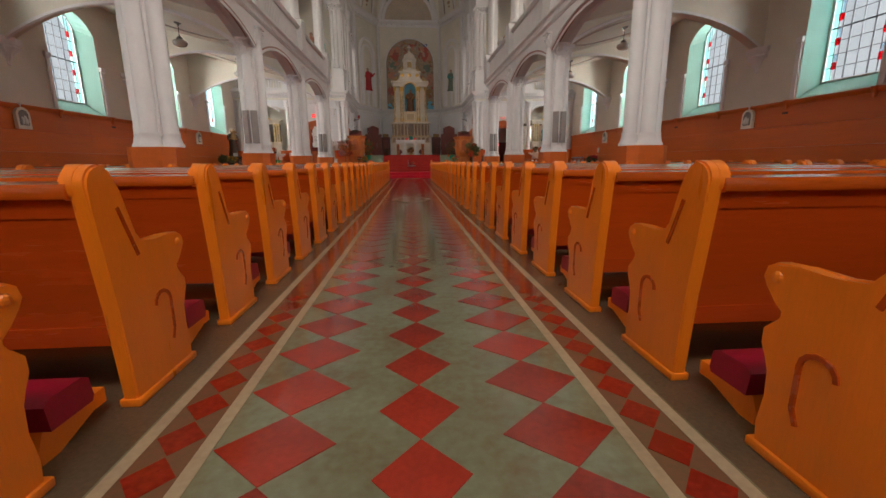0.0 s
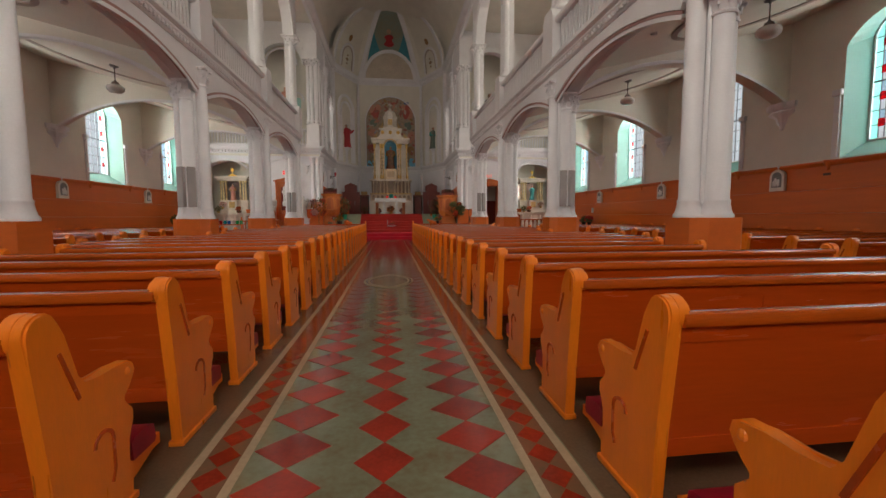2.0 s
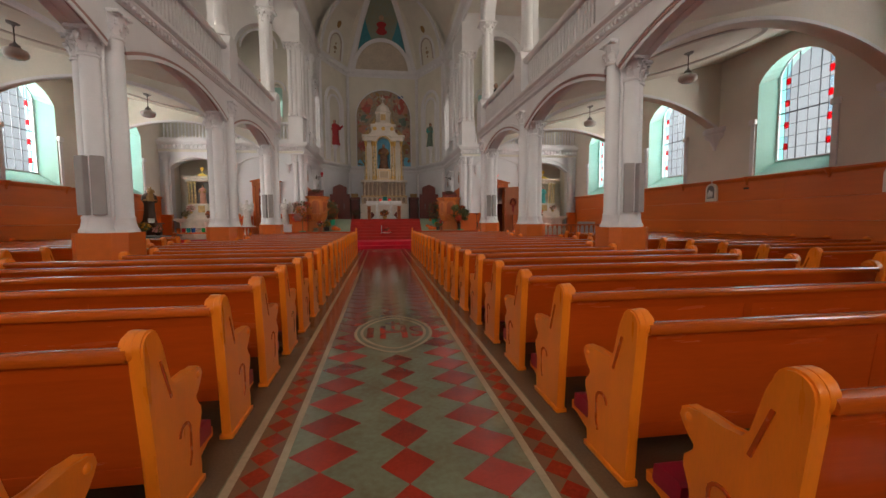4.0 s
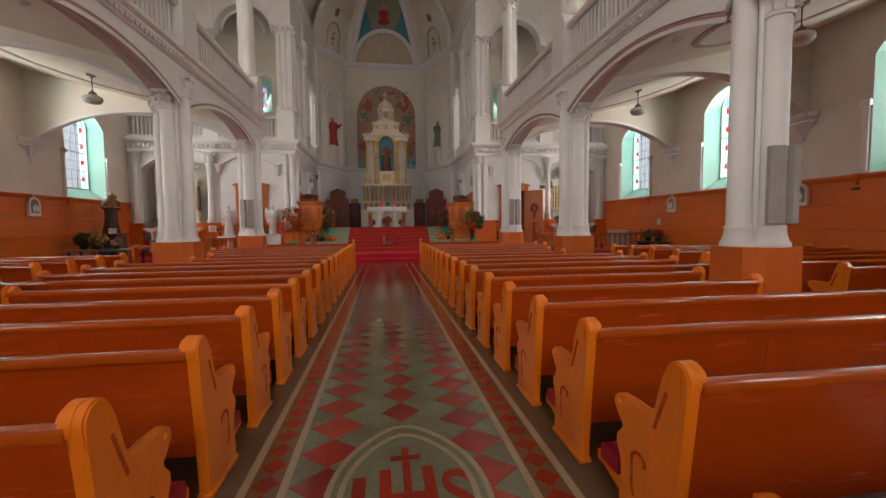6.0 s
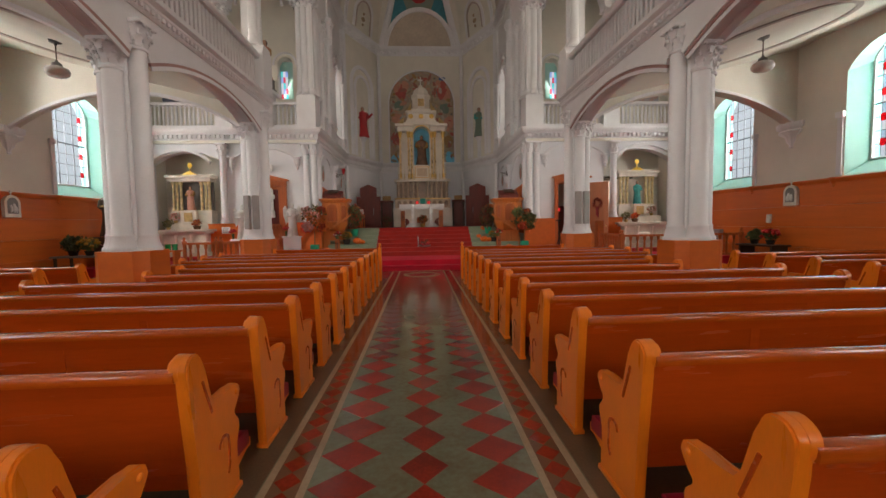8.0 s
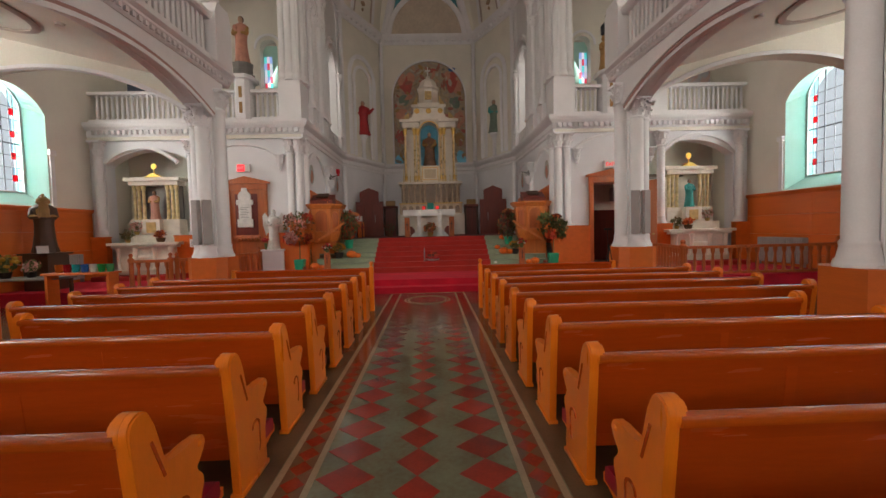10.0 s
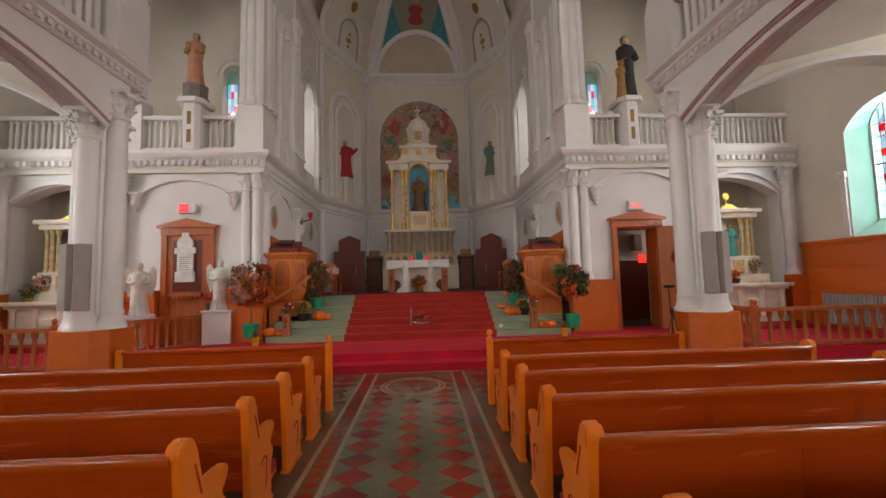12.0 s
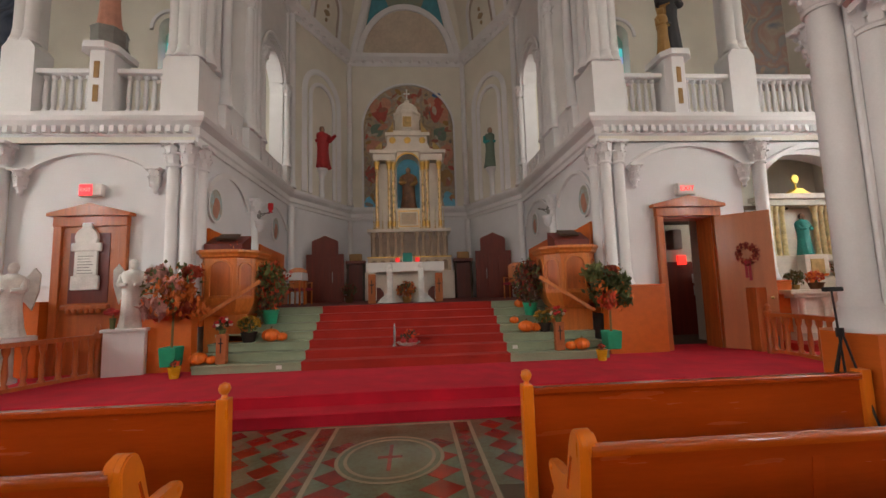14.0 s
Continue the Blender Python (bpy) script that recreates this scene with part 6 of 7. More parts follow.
web_patch("vault_figure", lambda t: (lambda w: (-w, w))(0.10 * math.sqrt(max(0.01, 1 - ((t - 0.525) / 0.03) ** 2))), 0.498, 0.553, FLESH, "small pale painted shape on the vault", 0.045)
for s in (-1, 1):
    bm = B()
    sweep(bm, [web(taper(t)[1] * s * 1.13, t) for t in [i / 20 * 0.84 for i in range(21)]], [(-0.2, -0.08), (0.2, -0.08), (0.17, 0.04), (0.08, 0.09), (-0.08, 0.09), (-0.17, 0.04)], up=(0, -1, -0.4))
    struct("vault_rib", bm, TRIM, "broad cream plaster rib on the apse vault", "rib")
    # side webs: outer rib and arched panel with a small ornament
    a, b = Vector((*APSE[1 if s < 0 else 4], 0)), Vector((*APSE[2 if s < 0 else 3], 0))

    def side(u, t, off=0.03):
        q = a + (b - a) * u
        f = math.cos(t * math.pi / 2)
        p = Vector((CX + (q.x - CX) * f, 34.4 + (q.y - 34.4) * f, 12.5 + 4.7 * math.sin(t * math.pi / 2)))
        return p + (Vector((CX, 33.4, 13.0)) - p).normalized() * off
    bm = B()
    sweep(bm, [side(0.10, i / 16 * 0.9, 0.05) for i in range(17)], [(-0.15, -0.06), (0.15, -0.06), (0.1, 0.06), (-0.1, 0.06)])
    struct("vault_rib", bm, TRIM, "plaster rib at the springing of the apse vault", "rib")
    for k, m, sec in ((1.0, TRIM, 0.07), (0.8, TAUPE, 0.03)):
        pts = [(0.55 - 0.24 * k, 0.05)] + [(0.55 - 0.24 * k * math.cos(q), 0.17 + 0.12 * k * math.sin(q)) for q in [i * math.pi / 12 for i in range(13)]] + [(0.55 + 0.24 * k, 0.05)]
        bm = B()
        sweep(bm, [side(u, t, 0.05) for u, t in pts], [(-sec, -0.04), (sec, -0.04), (sec, 0.04), (-sec, 0.04)], up=(CX - (a.x + b.x) / 2, 33 - (a.y + b.y) / 2, -0.4))
        struct("vault_panel_moulding", bm, m, "arched plaster panel moulding on the vault web", "moulding")
    bm = B()
    for u, t, r in ((0.55, 0.10, 0.07), (0.55, 0.14, 0.10), (0.55, 0.18, 0.07), (0.52, 0.14, 0.06), (0.58, 0.14, 0.06)):
        ball(bm, side(u, t, 0.03), r, (1, 1, 1.3), 8, 6)
    struct("vault_ornament", bm, mat("faded_gilt", (0.42, 0.31, 0.19), 0.5), "small gilt plaster ornament in the vault panel", "moulding")
    for z, r, w in ((14.95, 0.24, 0.26),):
        a, b = Vector((*APSE[1 if s < 0 else 3], 0)), Vector((*APSE[2 if s < 0 else 4], 0))
        t = math.asin((z - 12.5) / 4.7)
        mid = (a + b) / 2
        c = Vector((CX + (mid.x - CX) * math.cos(t), 34.4 + (mid.y - 34.4) * math.cos(t), z))
        inward = (Vector((CX, 34.4, 12.5)) - c).normalized()
        q = inward.to_track_quat("Z", "Y").to_matrix().to_4x4()
        bm = B()
        lathe(bm, [(r * 0.85, 0.0), (r, 0.0), (r, 0.05), (r * 0.8, 0.06)], 20, (0, 0), 0.75, w / r)
        place(bm, Matrix.Translation(c) @ q)
        struct("vault_roundel", bm, OCHRE if r < 0.3 else PLASTER, "plaster roundel on the apse vault", "moulding", True)

# ---------------------------------------------------------------- altar table and chancel furniture
OAKP = mat("warm_panel_oak", (0.64, 0.19, 0.035), 0.38, vary=0.16, scale=2.5, grain=30, coat=0.3, stretch=(6, 6, 0.7))
e = thing("altar_table", pose(CX - 0.08, 31.6, ZT), "white marble altar on splayed legs with linen cloth", "altar")
bm = B()
box(bm, -1.02, 1.02, -0.4, 0.4, 0.98, 1.08, 0.012)
part("mensa", bm, MARBLE, e)
bm = B()
prism(bm, [(-1.06, 1.085), (1.06, 1.085), (1.06, 0.86), (0.95, 0.82), (0.7, 0.85), (0.45, 0.84), (-0.45, 0.84), (-0.7, 0.85), (-0.95, 0.82), (-1.06, 0.86)], "y", -0.43, -0.41)
box(bm, -1.06, 1.06, -0.43, 0.43, 1.081, 1.093)
part("cloth", bm, LINEN, e, "white linen altar cloth")
for s in (-1, 1):
    bm = B()
    box(bm, s * 0.42 - 0.075, s * 0.42 + 0.075, -0.47, -0.30, 0.0, 1.0, 0.012)
    prism(bm, [(s * 0.42, 0.35), (s * 0.72, 0.08), (s * 0.78, 0.0), (s * 0.25, 0.0)], "y", -0.40, -0.32)
    lg = part("leg", bm, BONE, e)
    bm = B()
    ball(bm, (s * 0.42, -0.45, 1.0), 0.085, (1, 0.6, 1), 10, 8)
    part("capital", bm, BONE, lg)
    bm = B()
    box(bm, s * 0.9 - 0.1, s * 0.9 + 0.1, -0.5, -0.4, 0.0, 0.78, 0.008)
    st = part("post_panel", bm, TERRA, e, "terracotta post panel with a cross")
    bm = B()
    box(bm, s * 0.9 - 0.012, s * 0.9 + 0.012, -0.51, -0.50, 0.25, 0.62)
    box(bm, s * 0.9 - 0.06, s * 0.9 + 0.06, -0.51, -0.50, 0.48, 0.51)
    part("cross", bm, BLACK, st)
bm = B()
box(bm, -0.80, 0.80, -0.05, 0.3, 0.0, 0.95)
part("core", bm, MARBLE, e)
# Dark blocks set low behind the splayed legs.
for s in (-1, 1):
    bm = B()
    prism(bm, [(s * 0.58, 0.0), (s * 0.80, 0.0), (s * 0.80, 0.42), (s * 0.72, 0.42), (s * 0.62, 0.30)], "y", -0.2, -0.06)
    part("dark_base", bm, DARKWOOD, e, "dark red-brown block at the altar's foot")
e = thing("missal_stand", pose(CX - 0.02, 31.55, ZT + 1.095), "green covered missal on a low stand", "book")
bm = B()
prism(bm, [(-0.1, 0), (0.12, 0), (0.12, 0.2)], "x", -0.15, 0.15)
part("stand", bm, BONE, e)
bm = B()
box(bm, -0.13, 0.13, -0.012, 0.012, 0.0, 0.29, 0.004)
place(bm, pose(0, -0.1, 0.02, -25, 0, 0))
part("book", bm, paint("teal_book_cloth", (0.01, 0.20, 0.16)), e)
for s in (-1, 1):
    k = thing("votive_lamp", pose(CX - 0.02 + s * 0.28, 31.5, ZT + 1.095), "lit red glass votive lamp on the altar", "lamp", "votive lamps")
    bm = B()
    lathe(bm, [(0.05, 0), (0.06, 0.03), (0.065, 0.12), (0.055, 0.14)], 12)
    part("glass", bm, glowing("lit_red_glass", (0.9, 0.03, 0.03), 0.6), k)
flower_pot(CX - 0.05, 31.1, ZT, 0.13, 0.16, BRASS, (LEAFR, LEAFO, LEAFG), 0.32, "low arrangement of russet flowers before the altar", n=150)
flower_pot(CX - 1.9, 33.2, ZT, 0.14, 0.2, BASKET, (LEAFR, LEAFG), 0.34, "red potted plant beside the altar", n=120)
e = thing("credence_table", pose(-3.25, 32.0, ZT), "small oak table with white cloth", "table")
bm = B()
box(bm, -0.4, 0.4, -0.3, 0.3, 0.86, 0.90, 0.008)
part("tabletop", bm, WALLWOOD, e)
bm = B()
prism(bm, [(-0.43, 0.72), (0.43, 0.70), (0.42, 0.905), (0.43, 0.915), (-0.43, 0.915), (-0.42, 0.905)], "y", -0.33, 0.33)
part("cloth", bm, LINEN, e)
for x in (-0.35, 0.35):
    for y in (-0.25, 0.25):
        bm = B()
        box(bm, x - 0.025, x + 0.025, y - 0.025, y + 0.025, 0, 0.86, 0.005)
        part("leg", bm, WALLWOOD, e)
for s in (-1, 1):
    k = thing("sanctuary_chair", pose(CX + s * 3.42, 33.3, ZT, 0, 0, -s * 35), "low oak armchair with a crimson seat in the chancel", "chair", "sanctuary chairs")
    bm = B()
    box(bm, -0.28, 0.28, -0.25, 0.25, 0.42, 0.5, 0.015)
    part("seat", bm, REDPAD, k)
    bm = B()
    prism(bm, [(-0.28, 0.4), (0.28, 0.4), (0.28, 1.08), (0.1, 1.16), (-0.1, 1.16), (-0.28, 1.08)], "y", 0.22, 0.28)
    part("backrest", bm, OAKP, k)
    for x in (-0.26, 0.26):
        for y in (-0.22, 0.25):
            bm = B()
            rod(bm, (x, y, 0), (x, y, 0.66 if y < 0 else 0.5), 0.025, 8)
            part("leg", bm, OAKP, k)
        bm = B()
        box(bm, x - 0.03, x + 0.03, -0.24, 0.25, 0.64, 0.68, 0.01)
        part("armrest", bm, OAKP, k)


def pulpit(x, y, s, z0):
    """Oak pulpit: canted panelled body on a stem, moulded cornice, sloping desk, stair rail."""
    e = thing("pulpit", pose(x, y, 0.35), "panelled oak pulpit with a sloping reading desk", "pulpit", "pulpits")
    o = [(-0.60, 0.45), (-0.60, -0.15), (-0.34, -0.48), (0.34, -0.48), (0.60, -0.15), (0.60, 0.45)]
    bm = B()
    prof = [(0.62, z0 - 0.05), (0.74, z0 + 0.02), (0.86, z0 + 0.16), (0.92, z0 + 0.28), (0.92, z0 + 1.10), (1.02, z0 + 1.13), (1.04, z0 + 1.17), (1.12, z0 + 1.22), (1.12, z0 + 1.27)]
    rings = [[bm.verts.new((p[0] * k, p[1] * k, z)) for p in o] for k, z in prof]
    for a, b in zip(rings, rings[1:]):
        for i in range(6):
            bm.faces.new((a[i], a[(i + 1) % 6], b[(i + 1) % 6], b[i]))
    bm.faces.new(rings[0])
    bm.faces.new(rings[-1][::-1])
    part("body", bm, OAKP, e)
    for a, b in zip(o[:-1], o[1:]):
        a, b = Vector((*a, 0)) * 0.925, Vector((*b, 0)) * 0.925
        d = (b - a)
        ln = d.length
        d.normalize()
        for j, (u0, u1) in enumerate(((0.14, 0.86),) if ln < 0.5 else ((0.16, 0.84),)):
            bm = B()
            w = ln * (u1 - u0)
            out = [(0, 0)] + [(u, z) for u, z in arc(0, w, 0.62, 0.62 + w * 0.42, 8)] + [(w, 0)]
            sweep(bm, [tuple(a + d * (ln * u0 + u) + Vector((0, 0, z0 + 0.34 + z * 0.9))) for u, z in out], [(-0.03, -0.024), (0.03, -0.024), (0.02, 0.026), (-0.02, 0.026)], closed=True, up=(d.y, -d.x, 0))
            pm = part("panel_moulding", bm, OAKP, e)
            # Flat face of darker oak stands for the shaded recess.
            bm = B()
            nrm = Vector((d.y, -d.x, 0)) * 0.006
            bm.faces.new([bm.verts.new(a + d * (ln * u0 + u) + nrm + Vector((0, 0, z0 + 0.34 + z * 0.9))) for u, z in out])
            part("inset_panel", bm, OAKD, pm)
    bm = B()
    box(bm, -0.42, 0.42, -0.2, 0.4, 0.0, z0 - 0.05)
    part("stem", bm, OAKP, e)
    bm = B()
    box(bm, -0.62, 0.55, 0.1, 0.55, 0.0, z0 - 0.25, 0.01)
    part("base", bm, OAKP, e)
    bm = B()
    prism(bm, [(-0.36, z0 + 1.27), (0.1, z0 + 1.27), (0.1, z0 + 1.62), (-0.36, z0 + 1.40)], "x", -0.38, 0.38)
    dk = part("desk", bm, DARKWOOD, e)
    bm = B()
    box(bm, -0.2, 0.2, -0.15, 0.15, 0.0, 0.05, 0.01)
    place(bm, pose(0, -0.12, z0 + 1.55, 25, 0, 0))
    part("book", bm, UMBER, dk)
    bm = B()
    sweep(bm, [(-s * 0.75, -0.35, z0 + 0.62), (s * 0.30, -0.60, z0 - 0.10)], [(-0.03, -0.035), (0.03, -0.035), (0.03, 0.035), (-0.03, 0.035)])
    part("stair_rail", bm, OAKP, e)
    return e


pulpit(-3.58, 28.95, -1, 1.07)
pulpit(3.68, 28.85, 1, 1.0)
flower_pot(-3.35, 28.7, 2.64, 0.05, 0.04, BASKET, (LEAFR, LEAFO), 0.16, "spray of autumn leaves on the pulpit ledge", n=60, size=0.035)
flower_pot(3.95, 28.75, 2.60, 0.05, 0.04, BASKET, (LEAFR, LEAFO), 0.15, "spray of autumn leaves on the pulpit ledge", n=60, size=0.035)

# harvest display on the steps


def step_z(y):
    return 0.35 + RISE * max(0, min(7, math.floor((y - SY) / TREAD) + 1))


rng = random.Random(3)
for x, y, r in ((-3.72, 28.02, 0.15), (-3.5, 28.05, 0.1), (-2.62, 28.62, 0.17), (-2.42, 28.66, 0.11), (-2.9, 29.5, 0.14), (3.55, 27.99, 0.15), (3.35, 28.02, 0.11), (2.62, 28.6, 0.16), (2.82, 28.62, 0.12), (2.45, 28.92, 0.1), (2.75, 29.52, 0.13)):
    pumpkin(x, y, step_z(y) + 0.0, r, rng)
flower_pot(-3.05, 28.62, step_z(28.62), 0.15, 0.2, EARTH, (MUM, MUM, LEAFG), 0.25, "golden chrysanthemums in a dark pot", n=230, size=0.03)
flower_pot(3.02, 28.6, step_z(28.6), 0.13, 0.18, EARTH, (LEAFG, MUM), 0.22, "leafy green plant in a dark pot", n=130, size=0.045)
flower_pot(-2.80, 29.12, step_z(29.12), 0.17, 0.3, GREENFOIL, (LEAFG, LEAFG, LEAFR, UMBER), 0.44, "dark foliage arrangement in a green wrapped pot", n=330, size=0.06, squash=1.5)
flower_pot(2.88, 29.12, step_z(29.12), 0.16, 0.28, GREENFOIL, (LEAFG, LEAFR, UMBER, UMBER), 0.42, "dark foliage arrangement in a green wrapped pot", n=320, size=0.06, squash=1.5)
autumn_tree(-4.18, 27.98, step_z(27.98), (LEAFR, LEAFP, LEAFO), "potted tree of russet and mauve leaves", 2.02, 0.56)
autumn_tree(4.16, 27.98, step_z(27.98), (LEAFG, LEAFG, LEAFG, LEAFR), "potted tree of green and orange leaves", 1.76, 0.50)
for x, y in ((-3.92, 27.62), (3.78, 27.62)):
    flower_pot(x, y, 0.35, 0.10, 0.2, YELLOW, (UMBER, LEAFR), 0.09, "small yellow urn with dried leaves on the carpet", "yellow_urn", n=40, size=0.03)
for x in (-3.3, 3.12):
    y = 28.02
    e = thing("flower_post", pose(x, y, step_z(y)), "terracotta post with a black cross", "post", "cross posts")
    bm = B()
    box(bm, -0.09, 0.09, -0.06, 0.06, 0, 0.55, 0.008)
    part("post", bm, TERRA, e)
    bm = B()
    box(bm, -0.01, 0.01, -0.068, -0.06, 0.2, 0.48)
    box(bm, -0.045, 0.045, -0.068, -0.06, 0.37, 0.39)
    part("cross", bm, BLACK, e)
    flower_pot(x, y, step_z(y) + 0.551, 0.07, 0.08, LEAFG, (REDFLOWER, WHITEFLOWER, LEAFG), 0.17, "bunch of red and white flowers on a post", n=70, size=0.045)
e = thing("candle_dish", pose(0.12, 27.62, 0.35), "small dish with a candle and dried leaves", "candle")
e.matrix_basis = pose(0.15, 28.3, step_z(28.3) + 0.008) @ Matrix.Diagonal((1.35, 1.2, 1.25, 1))
bm = B()
lathe(bm, [(0.05, 0), (0.14, 0.02), (0.18, 0.06), (0.16, 0.06), (0.05, 0.03)], 16)
part("dish", bm, BONE, e, smooth=True)
crown(e, random.Random(8), (0.02, 0, 0.14), 0.14, (LEAFR, UMBER), 50, 0.04)
for dx in (-0.07, 0.03, 0.1):
    bm = B()
    ball(bm, (dx, -0.07, 0.085), 0.045, (1, 1, 0.9), 10, 7)
    part("apple", bm, SCARLET, e, "red apple", smooth=True)
bm = B()
lathe(bm, [(0.03, 0), (0.012, 0.05), (0.02, 0.2), (0.012, 0.32), (0.004, 0.36)], 10, (-0.2, 0))
part("bottle", bm, CHROME, e)

# small white cards on the step risers
for x, k in ((CX - 2.35, 0), (CX + 2.12, 1)):
    bm = B()
    box(bm, x - 0.05, x + 0.05, SY + k * TREAD - 0.008, SY + k * TREAD - 0.001, 0.35 + k * RISE + 0.045, 0.35 + k * RISE + 0.115)
    tagged(link("step_card", bm, LINEN), "small white card on a green step", "card", "step cards")

# wall brackets in the chancel, one with a red sanctuary lamp
for s, x in ((-1, XL), (1, XR)):
    e = thing("wall_bracket", pose(x - s * 0.18, 31.45, 3.98), "dark metal lamp bracket on the chancel wall", "bracket", "lamp brackets")
    bm = B()
    lathe(bm, [(0.05, -0.12), (0.07, -0.02), (0.07, 0.05), (0.04, 0.12)], 10)
    part("wall_plate", bm, STONE, e, smooth=True)
    bm = B()
    rod(bm, (0, 0, 0), (-s * 0.34, -0.1, 0.02), 0.02, 8)
    rod(bm, (0, 0, -0.1), (-s * 0.22, -0.06, 0.01), 0.012, 6)
    part("arm", bm, STONE, e)
    if s < 0:
        k = thing("sanctuary_lamp", pose(x + 0.54, 31.34, 4.002), "red glass sanctuary lamp on a wall bracket", "lamp")
        bm = B()
        lathe(bm, [(0.05, 0), (0.06, 0.02), (0.03, 0.05), (0.07, 0.1), (0.075, 0.24), (0.06, 0.26)], 12)
        part("glass", bm, glowing("lit_red_lamp_glass", (0.45, 0.008, 0.015), 0.06), k, smooth=True)

IVORYGILT = mat("ivory_and_gilt_paint", (0.78, 0.64, 0.34), 0.35, vary=0.25, scale=7, grain=40, metal=0.15)
YGILT = mat("bright_yellow_gilt", (0.80, 0.52, 0.06), 0.35, vary=0.2, scale=9, metal=0.3)
SIDEIVORY = mat("beige_ivory_paint", (0.74, 0.67, 0.57), 0.45, vary=0.12, scale=4, grain=40)
# ---------------------------------------------------------------- side chapels
for s in (-1, 1):
    x = s * 9.2
    e = thing("side_altar", pose(x, 28.15, 0.35), "carved ivory side altar with gilt columned reredos", "altar", "side altars")

    def ab(name, x0, x1, y0, y1, z0, z1, m=SIDEIVORY, bev=0.012):
        bm = B()
        box(bm, x0, x1, y0, y1, z0, z1, bev)
        return part(name, bm, m, e)
    ab("predella", -1.35, 1.35, -0.6, 1.3, 0.0, 0.14, STAIRCARPET)
    ab("base", -1.0, 1.0, -0.1, 0.7, 0.14, 0.3)
    ab("body", -0.92, 0.92, -0.04, 0.7, 0.3, 1.02)
    ab("frieze", -1.05, 1.05, -0.12, 0.75, 1.02, 1.1)
    ab("mensa", -1.16, 1.16, -0.18, 0.8, 1.1, 1.19)
    for px in (-0.85, -0.3, 0.3, 0.85):
        bm = B()
        lathe(bm, [(0.08, 0.3), (0.06, 0.36), (0.055, 0.9), (0.08, 0.98), (0.09, 1.02)], 10, (px, -0.08))
        part("pilaster", bm, MARBLE, e, smooth=True)
    bm = B()
    lathe(bm, [(0.02, 0.42), (0.12, 0.46), (0.26, 0.6), (0.3, 0.72), (0.26, 0.75), (0.1, 0.78)], 16, (0, -0.02), 1.0, 0.35)
    part("carved_basin", bm, MARBLE, e, smooth=True)
    ab("gradine", -0.95, 0.95, 0.35, 0.9, 1.19, 1.45)
    ab("tabernacle", -0.28, 0.28, 0.3, 0.6, 1.45, 1.95)
    bm = B()
    box(bm, -0.16, 0.16, 0.285, 0.3, 1.5, 1.85, 0.004)
    part("gilt_door", bm, GILTP, e)
    ab("plinth", -0.82, 0.82, 0.5, 0.95, 1.45, 1.95)
    ab("back", -0.75, 0.75, 0.85, 0.95, 1.95, 3.1, STONE if s < 0 else SIDEIVORY)
    for px in (-0.70, -0.56, -0.40, 0.40, 0.56, 0.70):
        bm = B()
        lathe(bm, [(0.075, 1.95), (0.05, 2.02), (0.055, 2.1), (0.045, 2.9), (0.075, 3.05), (0.08, 3.1)], 12, (px, 0.62))
        part("column", bm, IVORYGILT, e, smooth=True)
    ab("entablature", -0.82, 0.82, 0.48, 0.95, 3.1, 3.24)
    ab("cornice", -0.92, 0.92, 0.4, 0.95, 3.24, 3.36)
    bm = B()
    prism(bm, [(-0.3, 3.36), (0.3, 3.36), (0.12, 3.46), (0.07, 3.5), (-0.07, 3.5), (-0.12, 3.46)], "y", 0.5, 0.7)
    lathe(bm, [(0.03, 3.5), (0.015, 3.62), (0.02, 3.64)], 10, (0, 0.6))
    prism(bm, [(0.105 * (1 if i % 2 else 0.75) * math.cos(i * math.pi / 9), 3.74 + 0.115 * (1 if i % 2 else 0.75) * math.sin(i * math.pi / 9)) for i in range(18)], "y", 0.585, 0.615)
    part("gilt_finial", bm, YGILT, e)
    bm = B()
    figure(bm, 0.95, 0.13)
    if s < 0:
        statue("saint_statue", pose(x, 28.7, 2.31), bm, [ROSE, FLESH, OCHRE], "small rose robed statue on the side altar")
    else:
        statue("saint_statue", pose(x, 28.7, 2.31), bm, [TEALP, FLESH, TEALP], "small teal robed statue on the side altar")
    flower_pot(x + (0.45 if s < 0 else -0.35), 28.2, 1.54, 0.14, 0.14, BASKET, (LEAFR, LEAFO), 0.2, "wicker bowl of russet leaves on the side altar", n=80)
    flower_pot(x - s * -0.55, 28.55, 1.80, 0.08, 0.1, BRASS, (STALK, WHITEFLOWER, LEAFP), 0.28, "spray of dried pale flowers on the side altar", n=70)
    flower_pot(x - 0.62 if s > 0 else x - 0.75, 28.4, 1.54, 0.08, 0.1, BRASS, (STALK, LEAFG), 0.25, "spray of dried grasses on the side altar", n=70)


